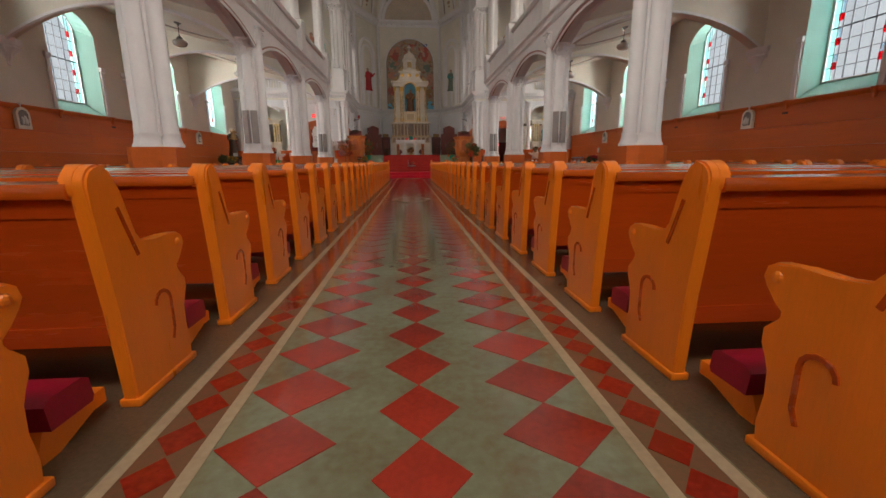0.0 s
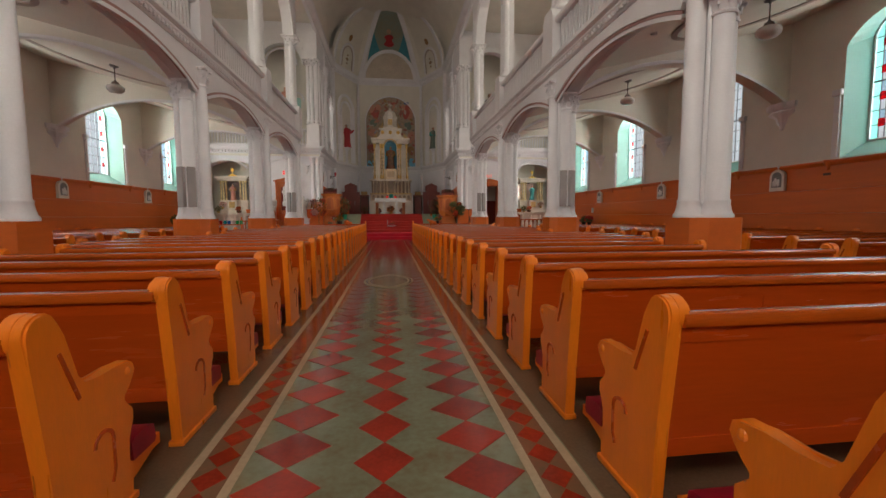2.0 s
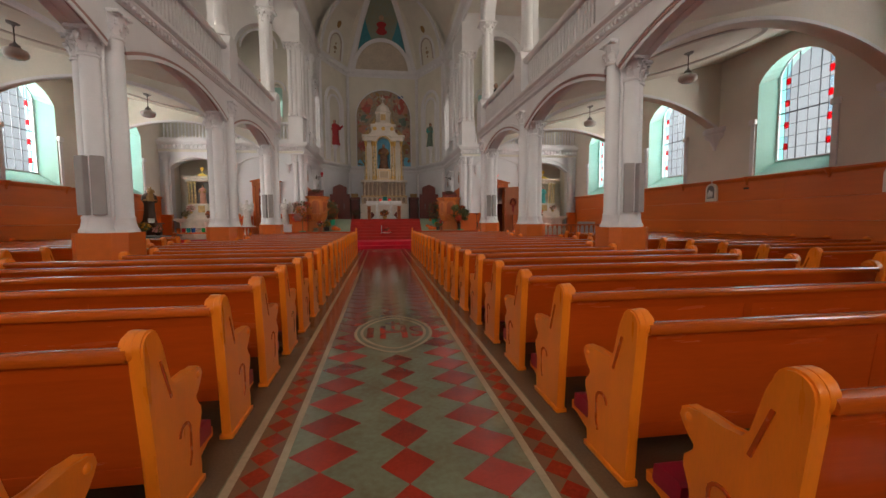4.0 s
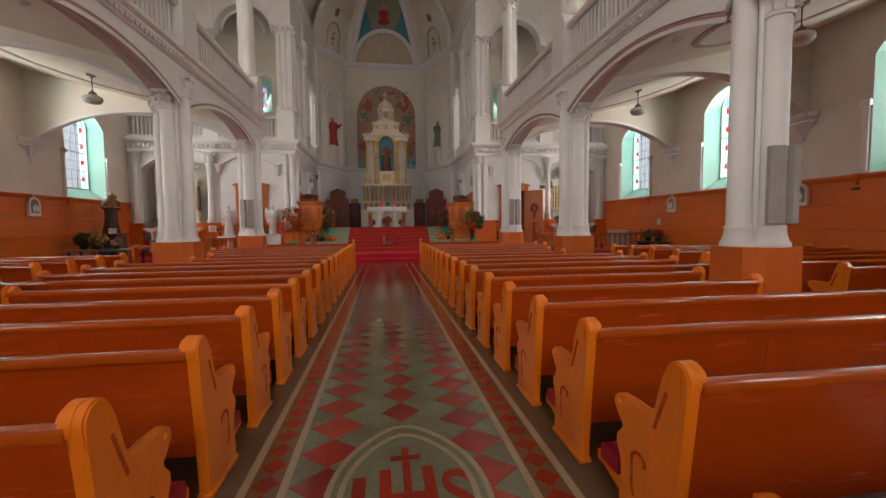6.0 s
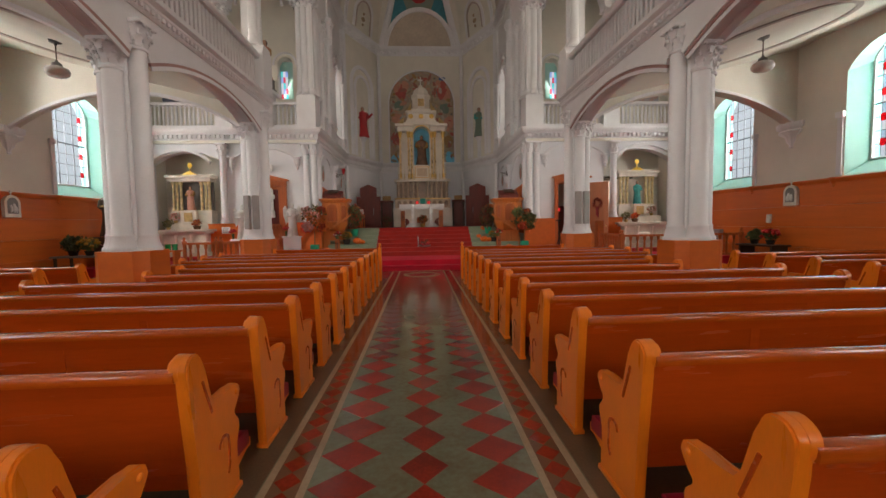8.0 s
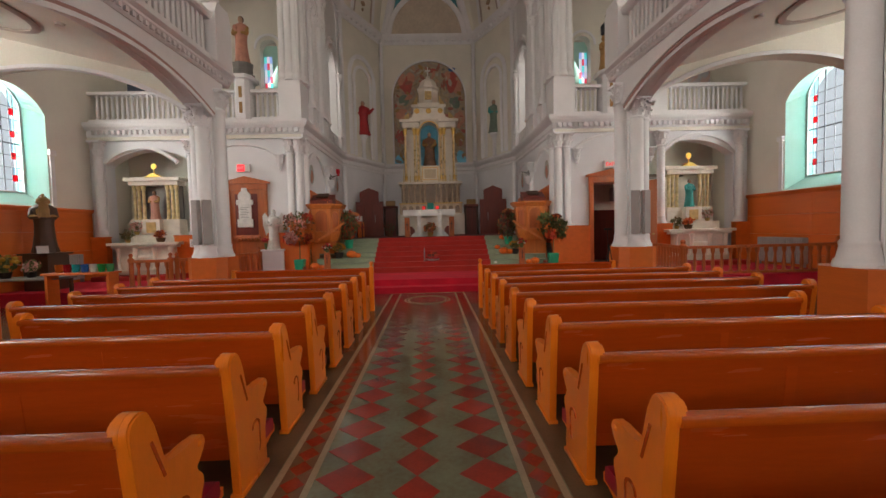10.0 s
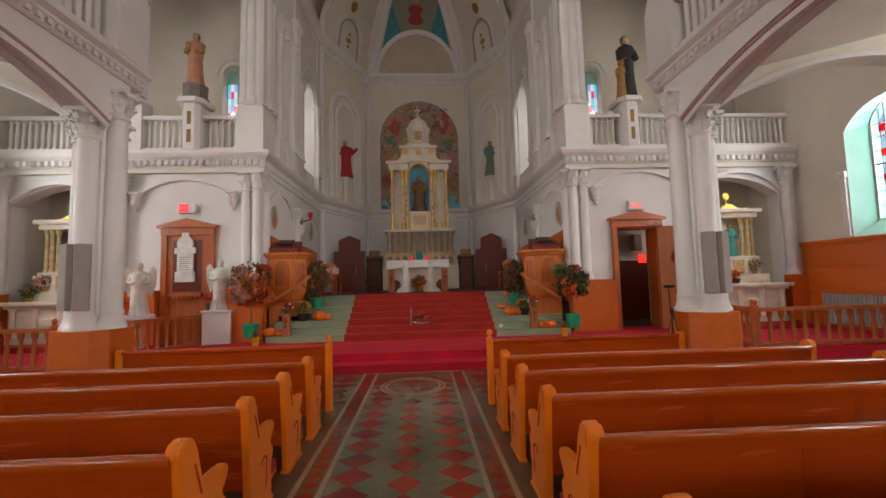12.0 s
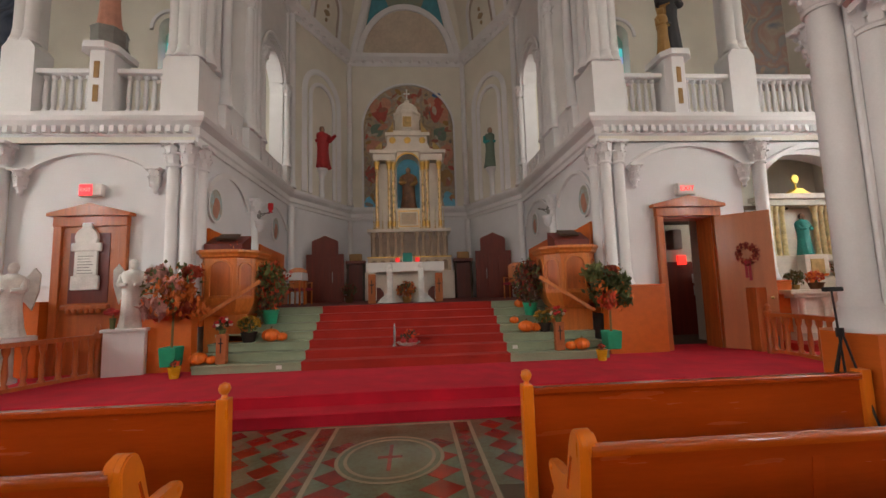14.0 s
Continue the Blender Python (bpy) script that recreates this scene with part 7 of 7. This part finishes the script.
def rail(path, z0, label):
    """Communion rail of turned oak balusters along a path."""
    P = [Vector((*p, z0)) for p in path]
    e = thing("communion_rail", Matrix.Identity(4), label, "railing", "communion rails")
    for z, w, h in ((0.74, 0.07, 0.035), (0.06, 0.05, 0.03)):
        bm = B()
        sweep(bm, [p + Vector((0, 0, z)) for p in P], [(-w, -h), (w, -h), (w, h), (-w, h)])
        part("rail", bm, OAKD, e)
    me = None
    acc = 0.1
    for a, b in zip(P, P[1:]):
        ln = (b - a).length
        while acc < ln:
            q = a + (b - a) * (acc / ln)
            if me is None:
                bm = B()
                lathe(bm, [(0.05, 0.08), (0.05, 0.12), (0.03, 0.15), (0.045, 0.28), (0.035, 0.42), (0.028, 0.55), (0.05, 0.62), (0.055, 0.71)], 10)
                ob = part("baluster", bm, OAKD, e, smooth=True)
                me = ob.data
            else:
                ob = new("baluster", me)
                ob.parent = e
            ob.matrix_basis = Matrix.Translation(q)
            acc += 0.24
        acc -= ln
    for q in (P[0], P[-1]):
        bm = B()
        lathe(bm, [(0.07, 0.0), (0.07, 0.1), (0.055, 0.14), (0.055, 0.7), (0.075, 0.76), (0.075, 0.8), (0.03, 0.84), (0.05, 0.9), (0.02, 0.95)], 10, q.xy)
        place(bm, pose(0, 0, z0))
        part("newel", bm, OAKD, e, smooth=True)


rail([(-5.52, 28.05), (-5.75, 27.5), (-5.95, 26.9), (-6.25, 26.1), (-6.5, 25.3)], 0.35, "turned oak communion rail beside the angels")
rail([(-6.6, 25.2), (-7.1, 25.2), (-7.6, 25.2)], 0.35, "turned oak communion rail before the side altar")
rail([(7.15, 27.6), (7.2, 27.0), (7.0, 26.0), (6.75, 25.05)], 0.35, "turned oak communion rail beside the doorway")
rail([(6.7, 25.05), (8.2, 25.05), (9.6, 25.05), (10.9, 25.05)], 0.35, "turned oak communion rail before the side altar")
# prayer desk stumps by the doorway
bm = B()
box(bm, 7.12, 7.5, 27.8, 28.1, 0.35, 1.62, 0.012)
tagged(link("pedestal_cupboard", bm, OAKD), "narrow oak pedestal cupboard by the door", "cupboard")


def angel(x, y, z, m, label):
    bm = B()
    figure(bm, 1.3, 0.165, head=0)
    for sx in (-1, 1):
        prism(bm, [(sx * 0.1, 0.98), (sx * 0.26, 1.22), (sx * 0.34, 1.1), (sx * 0.33, 0.8), (sx * 0.24, 0.45), (sx * 0.14, 0.6)], "y", 0.10, 0.15)
    for f in bm.faces:
        f.material_index = 0
    return statue("angel_statue", m, bm, [BONE], label)


e = thing("angel_pedestal", pose(-5.12, 28.28, 0.35, 0, 0, 12), "white panelled cabinet pedestal", "pedestal")
bm = B()
box(bm, -0.33, 0.33, -0.24, 0.2, 0.0, 0.80, 0.01)
part("body", bm, TRIM, e)
bm = B()
box(bm, -0.37, 0.37, -0.28, 0.2, 0.80, 0.86, 0.012)
part("top", bm, TRIM, e)
bm = B()
box(bm, -0.345, -0.33, -0.18, 0.12, 0.12, 0.7, 0.004)
part("side_panel", bm, STONE, e)
angel(0, 0, 0, pose(-5.08, 28.25, 1.21, 0, 0, 20), "white plaster angel statue holding a basin")
e = thing("angel_pedestal", pose(-6.85, 27.75, 0.35), "round white topped pedestal behind the rail", "pedestal")
bm = B()
lathe(bm, [(0.2, 0), (0.2, 0.06), (0.14, 0.1), (0.13, 0.65), (0.2, 0.72)], 14)
part("stem", bm, BONE, e, smooth=True)
bm = B()
lathe(bm, [(0.42, 0.72), (0.42, 0.78), (0.4, 0.8)], 20)
part("top", bm, TRIM, e)
angel(0, 0, 0, pose(-6.82, 27.78, 1.15, 0, 0, 20), "white plaster angel statue on a round pedestal")
for x, y, z in ((-5.3, 28.08, 1.21), (-7.12, 27.58, 1.15)):
    flower_pot(x, y, z, 0.05, 0.2, LEAFG, (REDFLOWER, REDFLOWER), 0.13, "vase of red roses beside an angel", n=60, size=0.045)
e = thing("framed_notice", pose(-7.65, 28.2, 1.35), "small white framed notice", "notice")
bm = B()
box(bm, -0.16, 0.16, -0.02, 0.0, 0.0, 0.26, 0.006)
part("frame", bm, BONE, e)
bm = B()
for i in range(4):
    box(bm, -0.11, 0.11, -0.024, -0.021, 0.05 + 0.045 * i, 0.065 + 0.045 * i)
part("writing", bm, STONE, e)

# statues on the tribune pedestals
bm = B()
figure(bm, 1.55, 0.19)
ball(bm, (-0.12, -0.16, 1.12), 0.09, (0.9, 0.9, 1.1), 8, 6)
statue("saint_statue", pose(CX - 6.13, 28.55, 7.36), bm, [ROSE, FLESH, OCHRE], "rose and ochre statue with a child high on a pedestal")
bm = B()
lathe(bm, [(0.38, 6.93), (0.38, 6.98), (0.32, 7.02), (0.32, 7.3), (0.34, 7.36)], 8, (CX - 6.13, 28.58))
tagged(link("statue_block", bm, STONE), "grey stone block under a statue", "pedestal")
bm = B()
figure(bm, 2.0, 0.22)
figure(bm, 1.15, 0.12, (-0.24, -0.12))
bm.faces.ensure_lookup_table()
for f in bm.faces:
    if f.calc_center_median().x < -0.14 and f.calc_center_median().z < 1.2:
        f.material_index = 3
statue("saint_statue", pose(CX + 6.2, 28.58, 6.93), bm, [NOIR, FLESH, NOIR, OCHRE], "black robed statue with a child in tan on a pedestal")

OPAL = mat("opal_glass", (0.82, 0.82, 0.80), 0.25, vary=0.03)
OPAL.node_tree.nodes["Principled BSDF"].inputs["Subsurface Weight"].default_value = 0.7
OPAL.node_tree.nodes["Principled BSDF"].inputs["Subsurface Radius"].default_value = (0.3, 0.3, 0.3)
# ---------------------------------------------------------------- aisles: lamps, stations, speakers, oval mouldings
for s in (-1, 1):
    for y in WIN_Y[:5]:
        zc = aisle_top(7.8)
        e = thing("pendant_lamp", pose(s * 7.8, y + (0.30 if s < 0 else -0.12), zc), "opal glass pendant lamp on a dark rod", "lamp", "pendant lamps")
        bm = B()
        lathe(bm, [(0.02, -0.10), (0.03, -0.06), (0.11, -0.03), (0.12, 0.02)], 14)
        part("ceiling_rose", bm, STONE, e, smooth=True)
        bm = B()
        rod(bm, (0, 0, -0.46), (0, 0, -0.08), 0.012, 6)
        part("rod", bm, UMBER, e)
        bm = B()
        lathe(bm, [(0.10, -0.53), (0.085, -0.47), (0.03, -0.43), (0.02, -0.40)], 14)
        part("cap", bm, STONE, e, smooth=True)
        bm = B()
        lathe(bm, [(0.06, -0.76), (0.16, -0.745), (0.215, -0.69), (0.225, -0.63), (0.20, -0.575), (0.11, -0.535), (0.08, -0.52)], 18)
        part("shade", bm, OPAL, e, "opal glass shade", smooth=True)
    for i in range(5):
        y = (COLS_Y[i] + COLS_Y[i + 1]) / 2
        bm = B()
        n = 36
        sl = 0.255
        pts = [Vector((s * 7.9 + 1.75 * math.cos(2 * math.pi * k / n), y + 1.5 * math.sin(2 * math.pi * k / n), 0)) for k in range(n)]
        for p in pts:
            p.z = aisle_top(p.x) - 0.015
        sweep(bm, pts, [(-0.06, -0.02), (0.06, -0.02), (0.035, 0.02), (-0.035, 0.02)], closed=True)
        # Taupe puts the moulding's shadow lines into its colour.
        struct("ceiling_moulding", bm, TAUPE, "oval plaster ceiling moulding with its shadow lines coloured taupe", "moulding")
        bm = B()
        lathe(bm, [(0.06, -0.05), (0.07, 0.0), (0.07, 0.03)], 12, (s * 5.6, y + 0.3))
        place(bm, pose(0, 0, aisle_top(5.6)))
        tagged(link("smoke_detector", bm, BONE, None, True), "round white smoke detector on the ceiling", "detector", "smoke detectors")
    # framed stations on the wainscot
    for y in (3.0, 8.1, 13.2, 18.3, 23.3):
        e = thing("station_relief", pose(s * (XW - 0.06), y - 0.02, 1.96), "small arched framed relief with a cross on top", "plaque", "wall reliefs")
        bm = B()
        prism(bm, [(-0.22, 0)] + arc(-0.22, 0.22, 0.42, 0.60, 10) + [(0.22, 0)], "x", 0, -s * 0.09)
        part("frame", bm, MARBLE, e)
        bm = B()
        prism(bm, [(-0.15, 0.1)] + arc(-0.15, 0.15, 0.40, 0.53, 10) + [(0.15, 0.1)], "x", -s * 0.09, -s * 0.095)
        part("relief", bm, STONE, e)
        bm = B()
        for u, h in ((-0.06, 0.22), (0.03, 0.26), (0.09, 0.18)):
            ball(bm, (-s * 0.10, u, 0.12 + h / 2), h / 2, (0.3, 0.35, 1), 8, 6)
        part("carving", bm, BONE, e)
        bm = B()
        box(bm, -0.012, 0.012, -0.012, 0.012, 0.60, 0.72)
        box(bm, -0.012, 0.012, -0.04, 0.04, 0.66, 0.685)
        place(bm, pose(-s * 0.05, 0, 0))
        part("cross", bm, BONE, e)
    for y in (5.6, 10.7, 15.8):
        bm = B()
        box(bm, s * (XW - 0.06), s * (XW - 0.045), y + 1.2 - 0.09, y + 1.2 + 0.09, 2.28, 2.34)
        tagged(link("wall_vent", bm, UMBER), "small dark slot vent in the wainscot", "vent", "vents")
    for y in COLS_Y:
        for dy in (-0.62, 0.62):
            bm = B()
            lathe(bm, [(0.015, 2.40), (0.05, 2.44), (0.045, 2.49), (0.09, 2.58), (0.11, 2.61), (0.11, 2.66)], 12, (s * (XW - 0.05), y + dy * 2.2))
            tagged(link("wood_corbel", bm, WALLWOOD, None, True), "small oak corbel on the wainscot", "corbel", "wood corbels")
    # white half-pilasters beside the windows
    for y in WIN_Y:
        for dy in (-1.16, 1.16):
            bm = B()
            box(bm, s * (XW - 0.05), s * XW, y + dy - 0.07, y + dy + 0.07, 2.70, 4.2, 0.01)
            box(bm, s * (XW - 0.09), s * XW, y + dy - 0.11, y + dy + 0.11, 4.2, 4.36, 0.02)
            struct("window_pilaster", bm, TRIM, "slim white pilaster beside a window", "pilaster")
    # speakers on every second column
    for y in (13.25, 23.45):
        e = thing("column_speaker", pose(s * XC, y, 1.53), "tall grey loudspeaker strapped to the column", "speaker", "column speakers")
        for dx, yaw in ((-0.10, -24), (0.14, 24)) if s > 0 else ((0.10, 24), (-0.14, -24)):
            bm = B()
            box(bm, -0.088, 0.088, -0.045, 0.05, 0, 0.92, 0.012)
            place(bm, pose(dx * 0.95, -0.36, 0, 0, 0, yaw))
            c = part("cabinet", bm, GREY, e)
        bm = B()
        box(bm, -0.12, 0.12, -0.34, -0.2, 0.2, 0.26)
        box(bm, -0.12, 0.12, -0.34, -0.2, 0.66, 0.72)
        part("bracket", bm, STONE, e)

# ---------------------------------------------------------------- left aisle shrine, radiators, tripod
bm = B()
figure(bm, 1.55, 0.21)
figure(bm, 0.62, 0.1, (0.02, -0.24), 0.95)
bm.faces.ensure_lookup_table()
for f in bm.faces:
    c = f.calc_center_median()
    if c.y < -0.16 and c.z > 0.95:
        f.material_index = 3
statue("saint_statue", pose(-10.35, 25.9, 1.36, 0, 0, 40), bm, [UMBER, FLESH, UMBER, OCHRE], "dark brown robed statue holding a child")
e = thing("statue_stand", pose(-10.35, 25.9, 0.35), "dark wooden statue stand with a white card", "stand")
bm = B()
box(bm, -0.33, 0.33, -0.33, 0.33, 0.0, 0.95, 0.015)
part("body", bm, UMBER, e)
bm = B()
box(bm, -0.4, 0.4, -0.4, 0.4, 0.95, 1.0, 0.01)
part("top", bm, UMBER, e)
bm = B()
box(bm, -0.12, 0.12, -0.01, 0.0, 0.0, 0.2)
place(bm, pose(0.2, -0.3, 1.0, 10, 0, 30))
part("card", bm, LINEN, e)
e = thing("flower_table", pose(-9.7, 24.3, 0.0), "long dark table with plants and candles", "table")
bm = B()
box(bm, -1.0, 1.2, -0.35, 0.35, 0.78, 0.83, 0.01)
part("tabletop", bm, STONE, e)
for x in (-0.9, 1.1):
    for y in (-0.28, 0.28):
        bm = B()
        box(bm, x - 0.03, x + 0.03, y - 0.03, y + 0.03, 0, 0.78)
        part("leg", bm, UMBER, e)
flower_pot(-10.3, 24.3, 0.83, 0.13, 0.15, EARTH, (LEAFG, LEAFG), 0.36, "bushy green plant on the table", n=170, size=0.07)
flower_pot(-9.8, 24.25, 0.83, 0.12, 0.14, EARTH, (LEAFG, MUM), 0.3, "green and yellow plant on the table", n=150, size=0.06)
flower_pot(-9.3, 24.35, 0.83, 0.1, 0.13, EARTH, (LEAFP, LEAFG), 0.22, "small mauve plant on the table", n=90)
for i, c in enumerate(((0.5, 0.12, 0.02), (0.35, 0.01, 0.02), (0.02, 0.3, 0.3), (0.02, 0.12, 0.42), (0.6, 0.6, 0.55), (0.02, 0.33, 0.08), (0.05, 0.3, 0.12))):
    e = thing("votive_glass", pose(-8.55 + 0.14 * i, 24.05, 0.83 if i < 1 else 0.83), "coloured glass votive candle holder", "candle", "votive glasses")
    e.matrix_basis = pose(-8.35 + 0.19 * i, 24.0, 0.951)
    bm = B()
    lathe(bm, [(0.06, 0), (0.07, 0.02), (0.08, 0.18), (0.07, 0.18), (0.06, 0.04)], 12)
    part("glass", bm, paint("coloured_glass", c, 0.15), e, smooth=True)
e = thing("votive_stand", pose(-7.85, 24.0, 0.0), "oak votive candle stand", "stand")
bm = B()
box(bm, -0.75, 0.75, -0.2, 0.2, 0.9, 0.95, 0.01)
part("shelf", bm, WALLWOOD, e)
for x in (-0.68, 0.68):
    bm = B()
    box(bm, x - 0.03, x + 0.03, -0.15, 0.15, 0, 0.9)
    part("leg", bm, WALLWOOD, e)
for s in (-1, 1):
    e = thing("radiator", pose(s * 10.95, 26.9, 0.45), "grey cast iron radiator against the wainscot", "radiator", "radiators")
    for i in range(20):
        bm = B()
        box(bm, -0.09, 0.09, -0.85 + 0.085 * i, -0.79 + 0.085 * i, 0, 0.78, 0.02)
        part("section", bm, GREY, e)
    bm = B()
    for y in (-0.83, 0.8):
        box(bm, -0.05, 0.05, y, y + 0.04, -0.1, 0.0)
    part("foot", bm, GREY, e)
for x, y in ((10.5, 23.4), (10.5, 24.0)):
    flower_pot(x, y, 0.80, 0.12, 0.14, EARTH, (REDFLOWER, LEAFG) if y < 23.6 else (LEAFG, LEAFG), 0.26, "potted plant on a low shelf by the wall", n=120, size=0.06)
e = thing("plant_shelf", pose(10.5, 23.7, 0), "low dark shelf by the wall", "shelf")
bm = B()
box(bm, -0.3, 0.3, -0.7, 0.7, 0.75, 0.80, 0.01)
part("top", bm, UMBER, e)
for y in (-0.6, 0.6):
    bm = B()
    box(bm, -0.25, 0.25, y - 0.03, y + 0.03, 0, 0.75)
    part("side", bm, UMBER, e)
bm = B()
box(bm, XW - 0.12, XW - 0.045, 24.0, 24.14, 1.45, 1.72, 0.015)
tagged(link("wall_box", bm, BONE), "small white box on the wainscot", "wall box")
e = thing("tripod", pose(4.05, 23.38, 0.0), "black folding microphone tripod beside the column", "tripod")
bm = B()
rod(bm, (0, 0, 0.62), (-0.05, 0.0, 1.62), 0.010, 8, 0.008)
part("mast", bm, BLACK, e)
for fx, fy in ((-0.28, 0.12), (0.02, 0.30), (0.09, -0.27)):
    bm = B()
    rod(bm, (0, 0, 1.26), (fx, fy, 0.0), 0.010, 6)
    part("leg", bm, BLACK, e)
bm = B()
box(bm, -0.12, 0.04, -0.03, 0.03, 1.62, 1.66, 0.01)
rod(bm, (-0.02, 0, 1.22), (-0.02, 0, 1.3), 0.03, 8)
part("clamp", bm, BLACK, e)

# ---------------------------------------------------------------- inlaid floor pattern


def shared(name, bm, m, parent):
    ob = link(name, bm, m, parent)
    return ob.data


def inside_medallion(x, y):
    return abs(x) < 0.1 and (abs(y - 10.88) < 0.86 or abs(y - 24.5) < 0.72)


dm = None
w, h = 0.158, 0.180
row = 0
for i in range(-2, 66):
    for x, off in ((0.0, 1.47), (-0.5, 1.29), (0.5, 1.29)):
        y = off + 0.362 * i
        if y > 25.35 or inside_medallion(x, y):
            continue
        if dm is None:
            bm = B()
            prism(bm, [(-w, 0), (0, -h), (w, 0), (0, h)], "z", 0.0, 0.0035)
            ob = link("tile", bm, REDTILE, floor)
            dm = ob.data
        else:
            ob = new("tile", dm)
            ob.parent = floor
        ob.location = (x, y, 0.004)
        ob.scale = (1.3 if x else 1.0, 1, 1)
for s in (-1, 1):
    for j in range(8):
        for i in range(5):
            ob = new("tile", dm)
            ob.parent = floor
            ob.location = (s * (1.24 + 0.36 * j), 23.95 + 0.362 * i + (0.181 if j % 2 else 0.0), 0.0036)
bm = B()
for s in (-1, 1):
    y = 0.2
    while y < 25.4:
        prism(bm, [(s * 0.85 - 0.083, y), (s * 0.85, y - 0.094), (s * 0.85 + 0.083, y), (s * 0.85, y + 0.094)], "z", 0.004, 0.0072)
        y += 0.195
tagged(part("border_tiles", bm, REDTILE, floor), kind="stuff")


def ring_path(rx, ry, cy, point, n=48):
    out = []
    for i in range(n):
        t = 2 * math.pi * i / n
        k = abs(math.sin(t)) ** 8 * point
        out.append((rx * math.cos(t) * (1 - 0.0 * k), cy + ry * math.sin(t) * (1 + k), 0.007))
    return out


for cy, rx, ry, pt in ((10.88, 0.47, 0.74, 0.12), (24.5, 0.55, 0.60, 0.0)):
    e = tagged(new("floor_medallion"), "inlaid oval floor medallion with pale double ring", "medallion", kind="structure")
    bm = B()
    prism(bm, [(p[0] * 1.04, cy + (p[1] - cy) * 1.04) for p in ring_path(rx, ry, cy, pt)], "z", 0.004, 0.0084)
    part("field", bm, FIELD, e)
    for k in (1.0, 0.84):
        bm = B()
        sweep(bm, [(p[0] * k, cy + (p[1] - cy) * k, 0.0092) for p in ring_path(rx, ry, cy, pt)], [(-0.018, -0.001), (0.018, -0.001), (0.018, 0.0015), (-0.018, 0.0015)], closed=True)
        part("ring", bm, CREAM, e, "pale inlaid ring")
    if cy < 20:
        for ch, lx, lw in (("I", -0.29, 1.3), ("H", 0.0, 1.15), ("S", 0.29, 0.85)):
            c = bpy.data.curves.new("letter", "FONT")
            c.body, c.size, c.align_x, c.align_y, c.extrude, c.offset = ch, 0.78, "CENTER", "CENTER", 0.001, 0.012
            ob = new("letter", c)
            me = bpy.data.meshes.new_from_object(ob.evaluated_get(bpy.context.evaluated_depsgraph_get()))
            bpy.data.objects.remove(ob)
            me.materials.clear()
            me.materials.append(REDTILE)
            ob = new("letter", me)
            ob.parent = e
            ob.matrix_basis = pose(lx, cy - 0.05, 0.0092) @ Matrix.Diagonal((0.62 * lw, 1.05 if ch == "H" else 0.85, 1, 1))
    bars = ((0.0, 0.05, cy + 0.02, cy + 0.52), (0.0, 0.2, cy + 0.36, cy + 0.42)) if cy < 20 else ((0.0, 0.04, cy - 0.34, cy + 0.34), (0.0, 0.26, cy - 0.03, cy + 0.03))
    for bx, bw, ya, yb in bars:
        bm = B()
        box(bm, bx - bw / 2, bx + bw / 2, ya, yb, 0.006, 0.0096 + 0.0006 * (bw > 0.1))
        part("monogram_bar", bm, REDTILE, e)
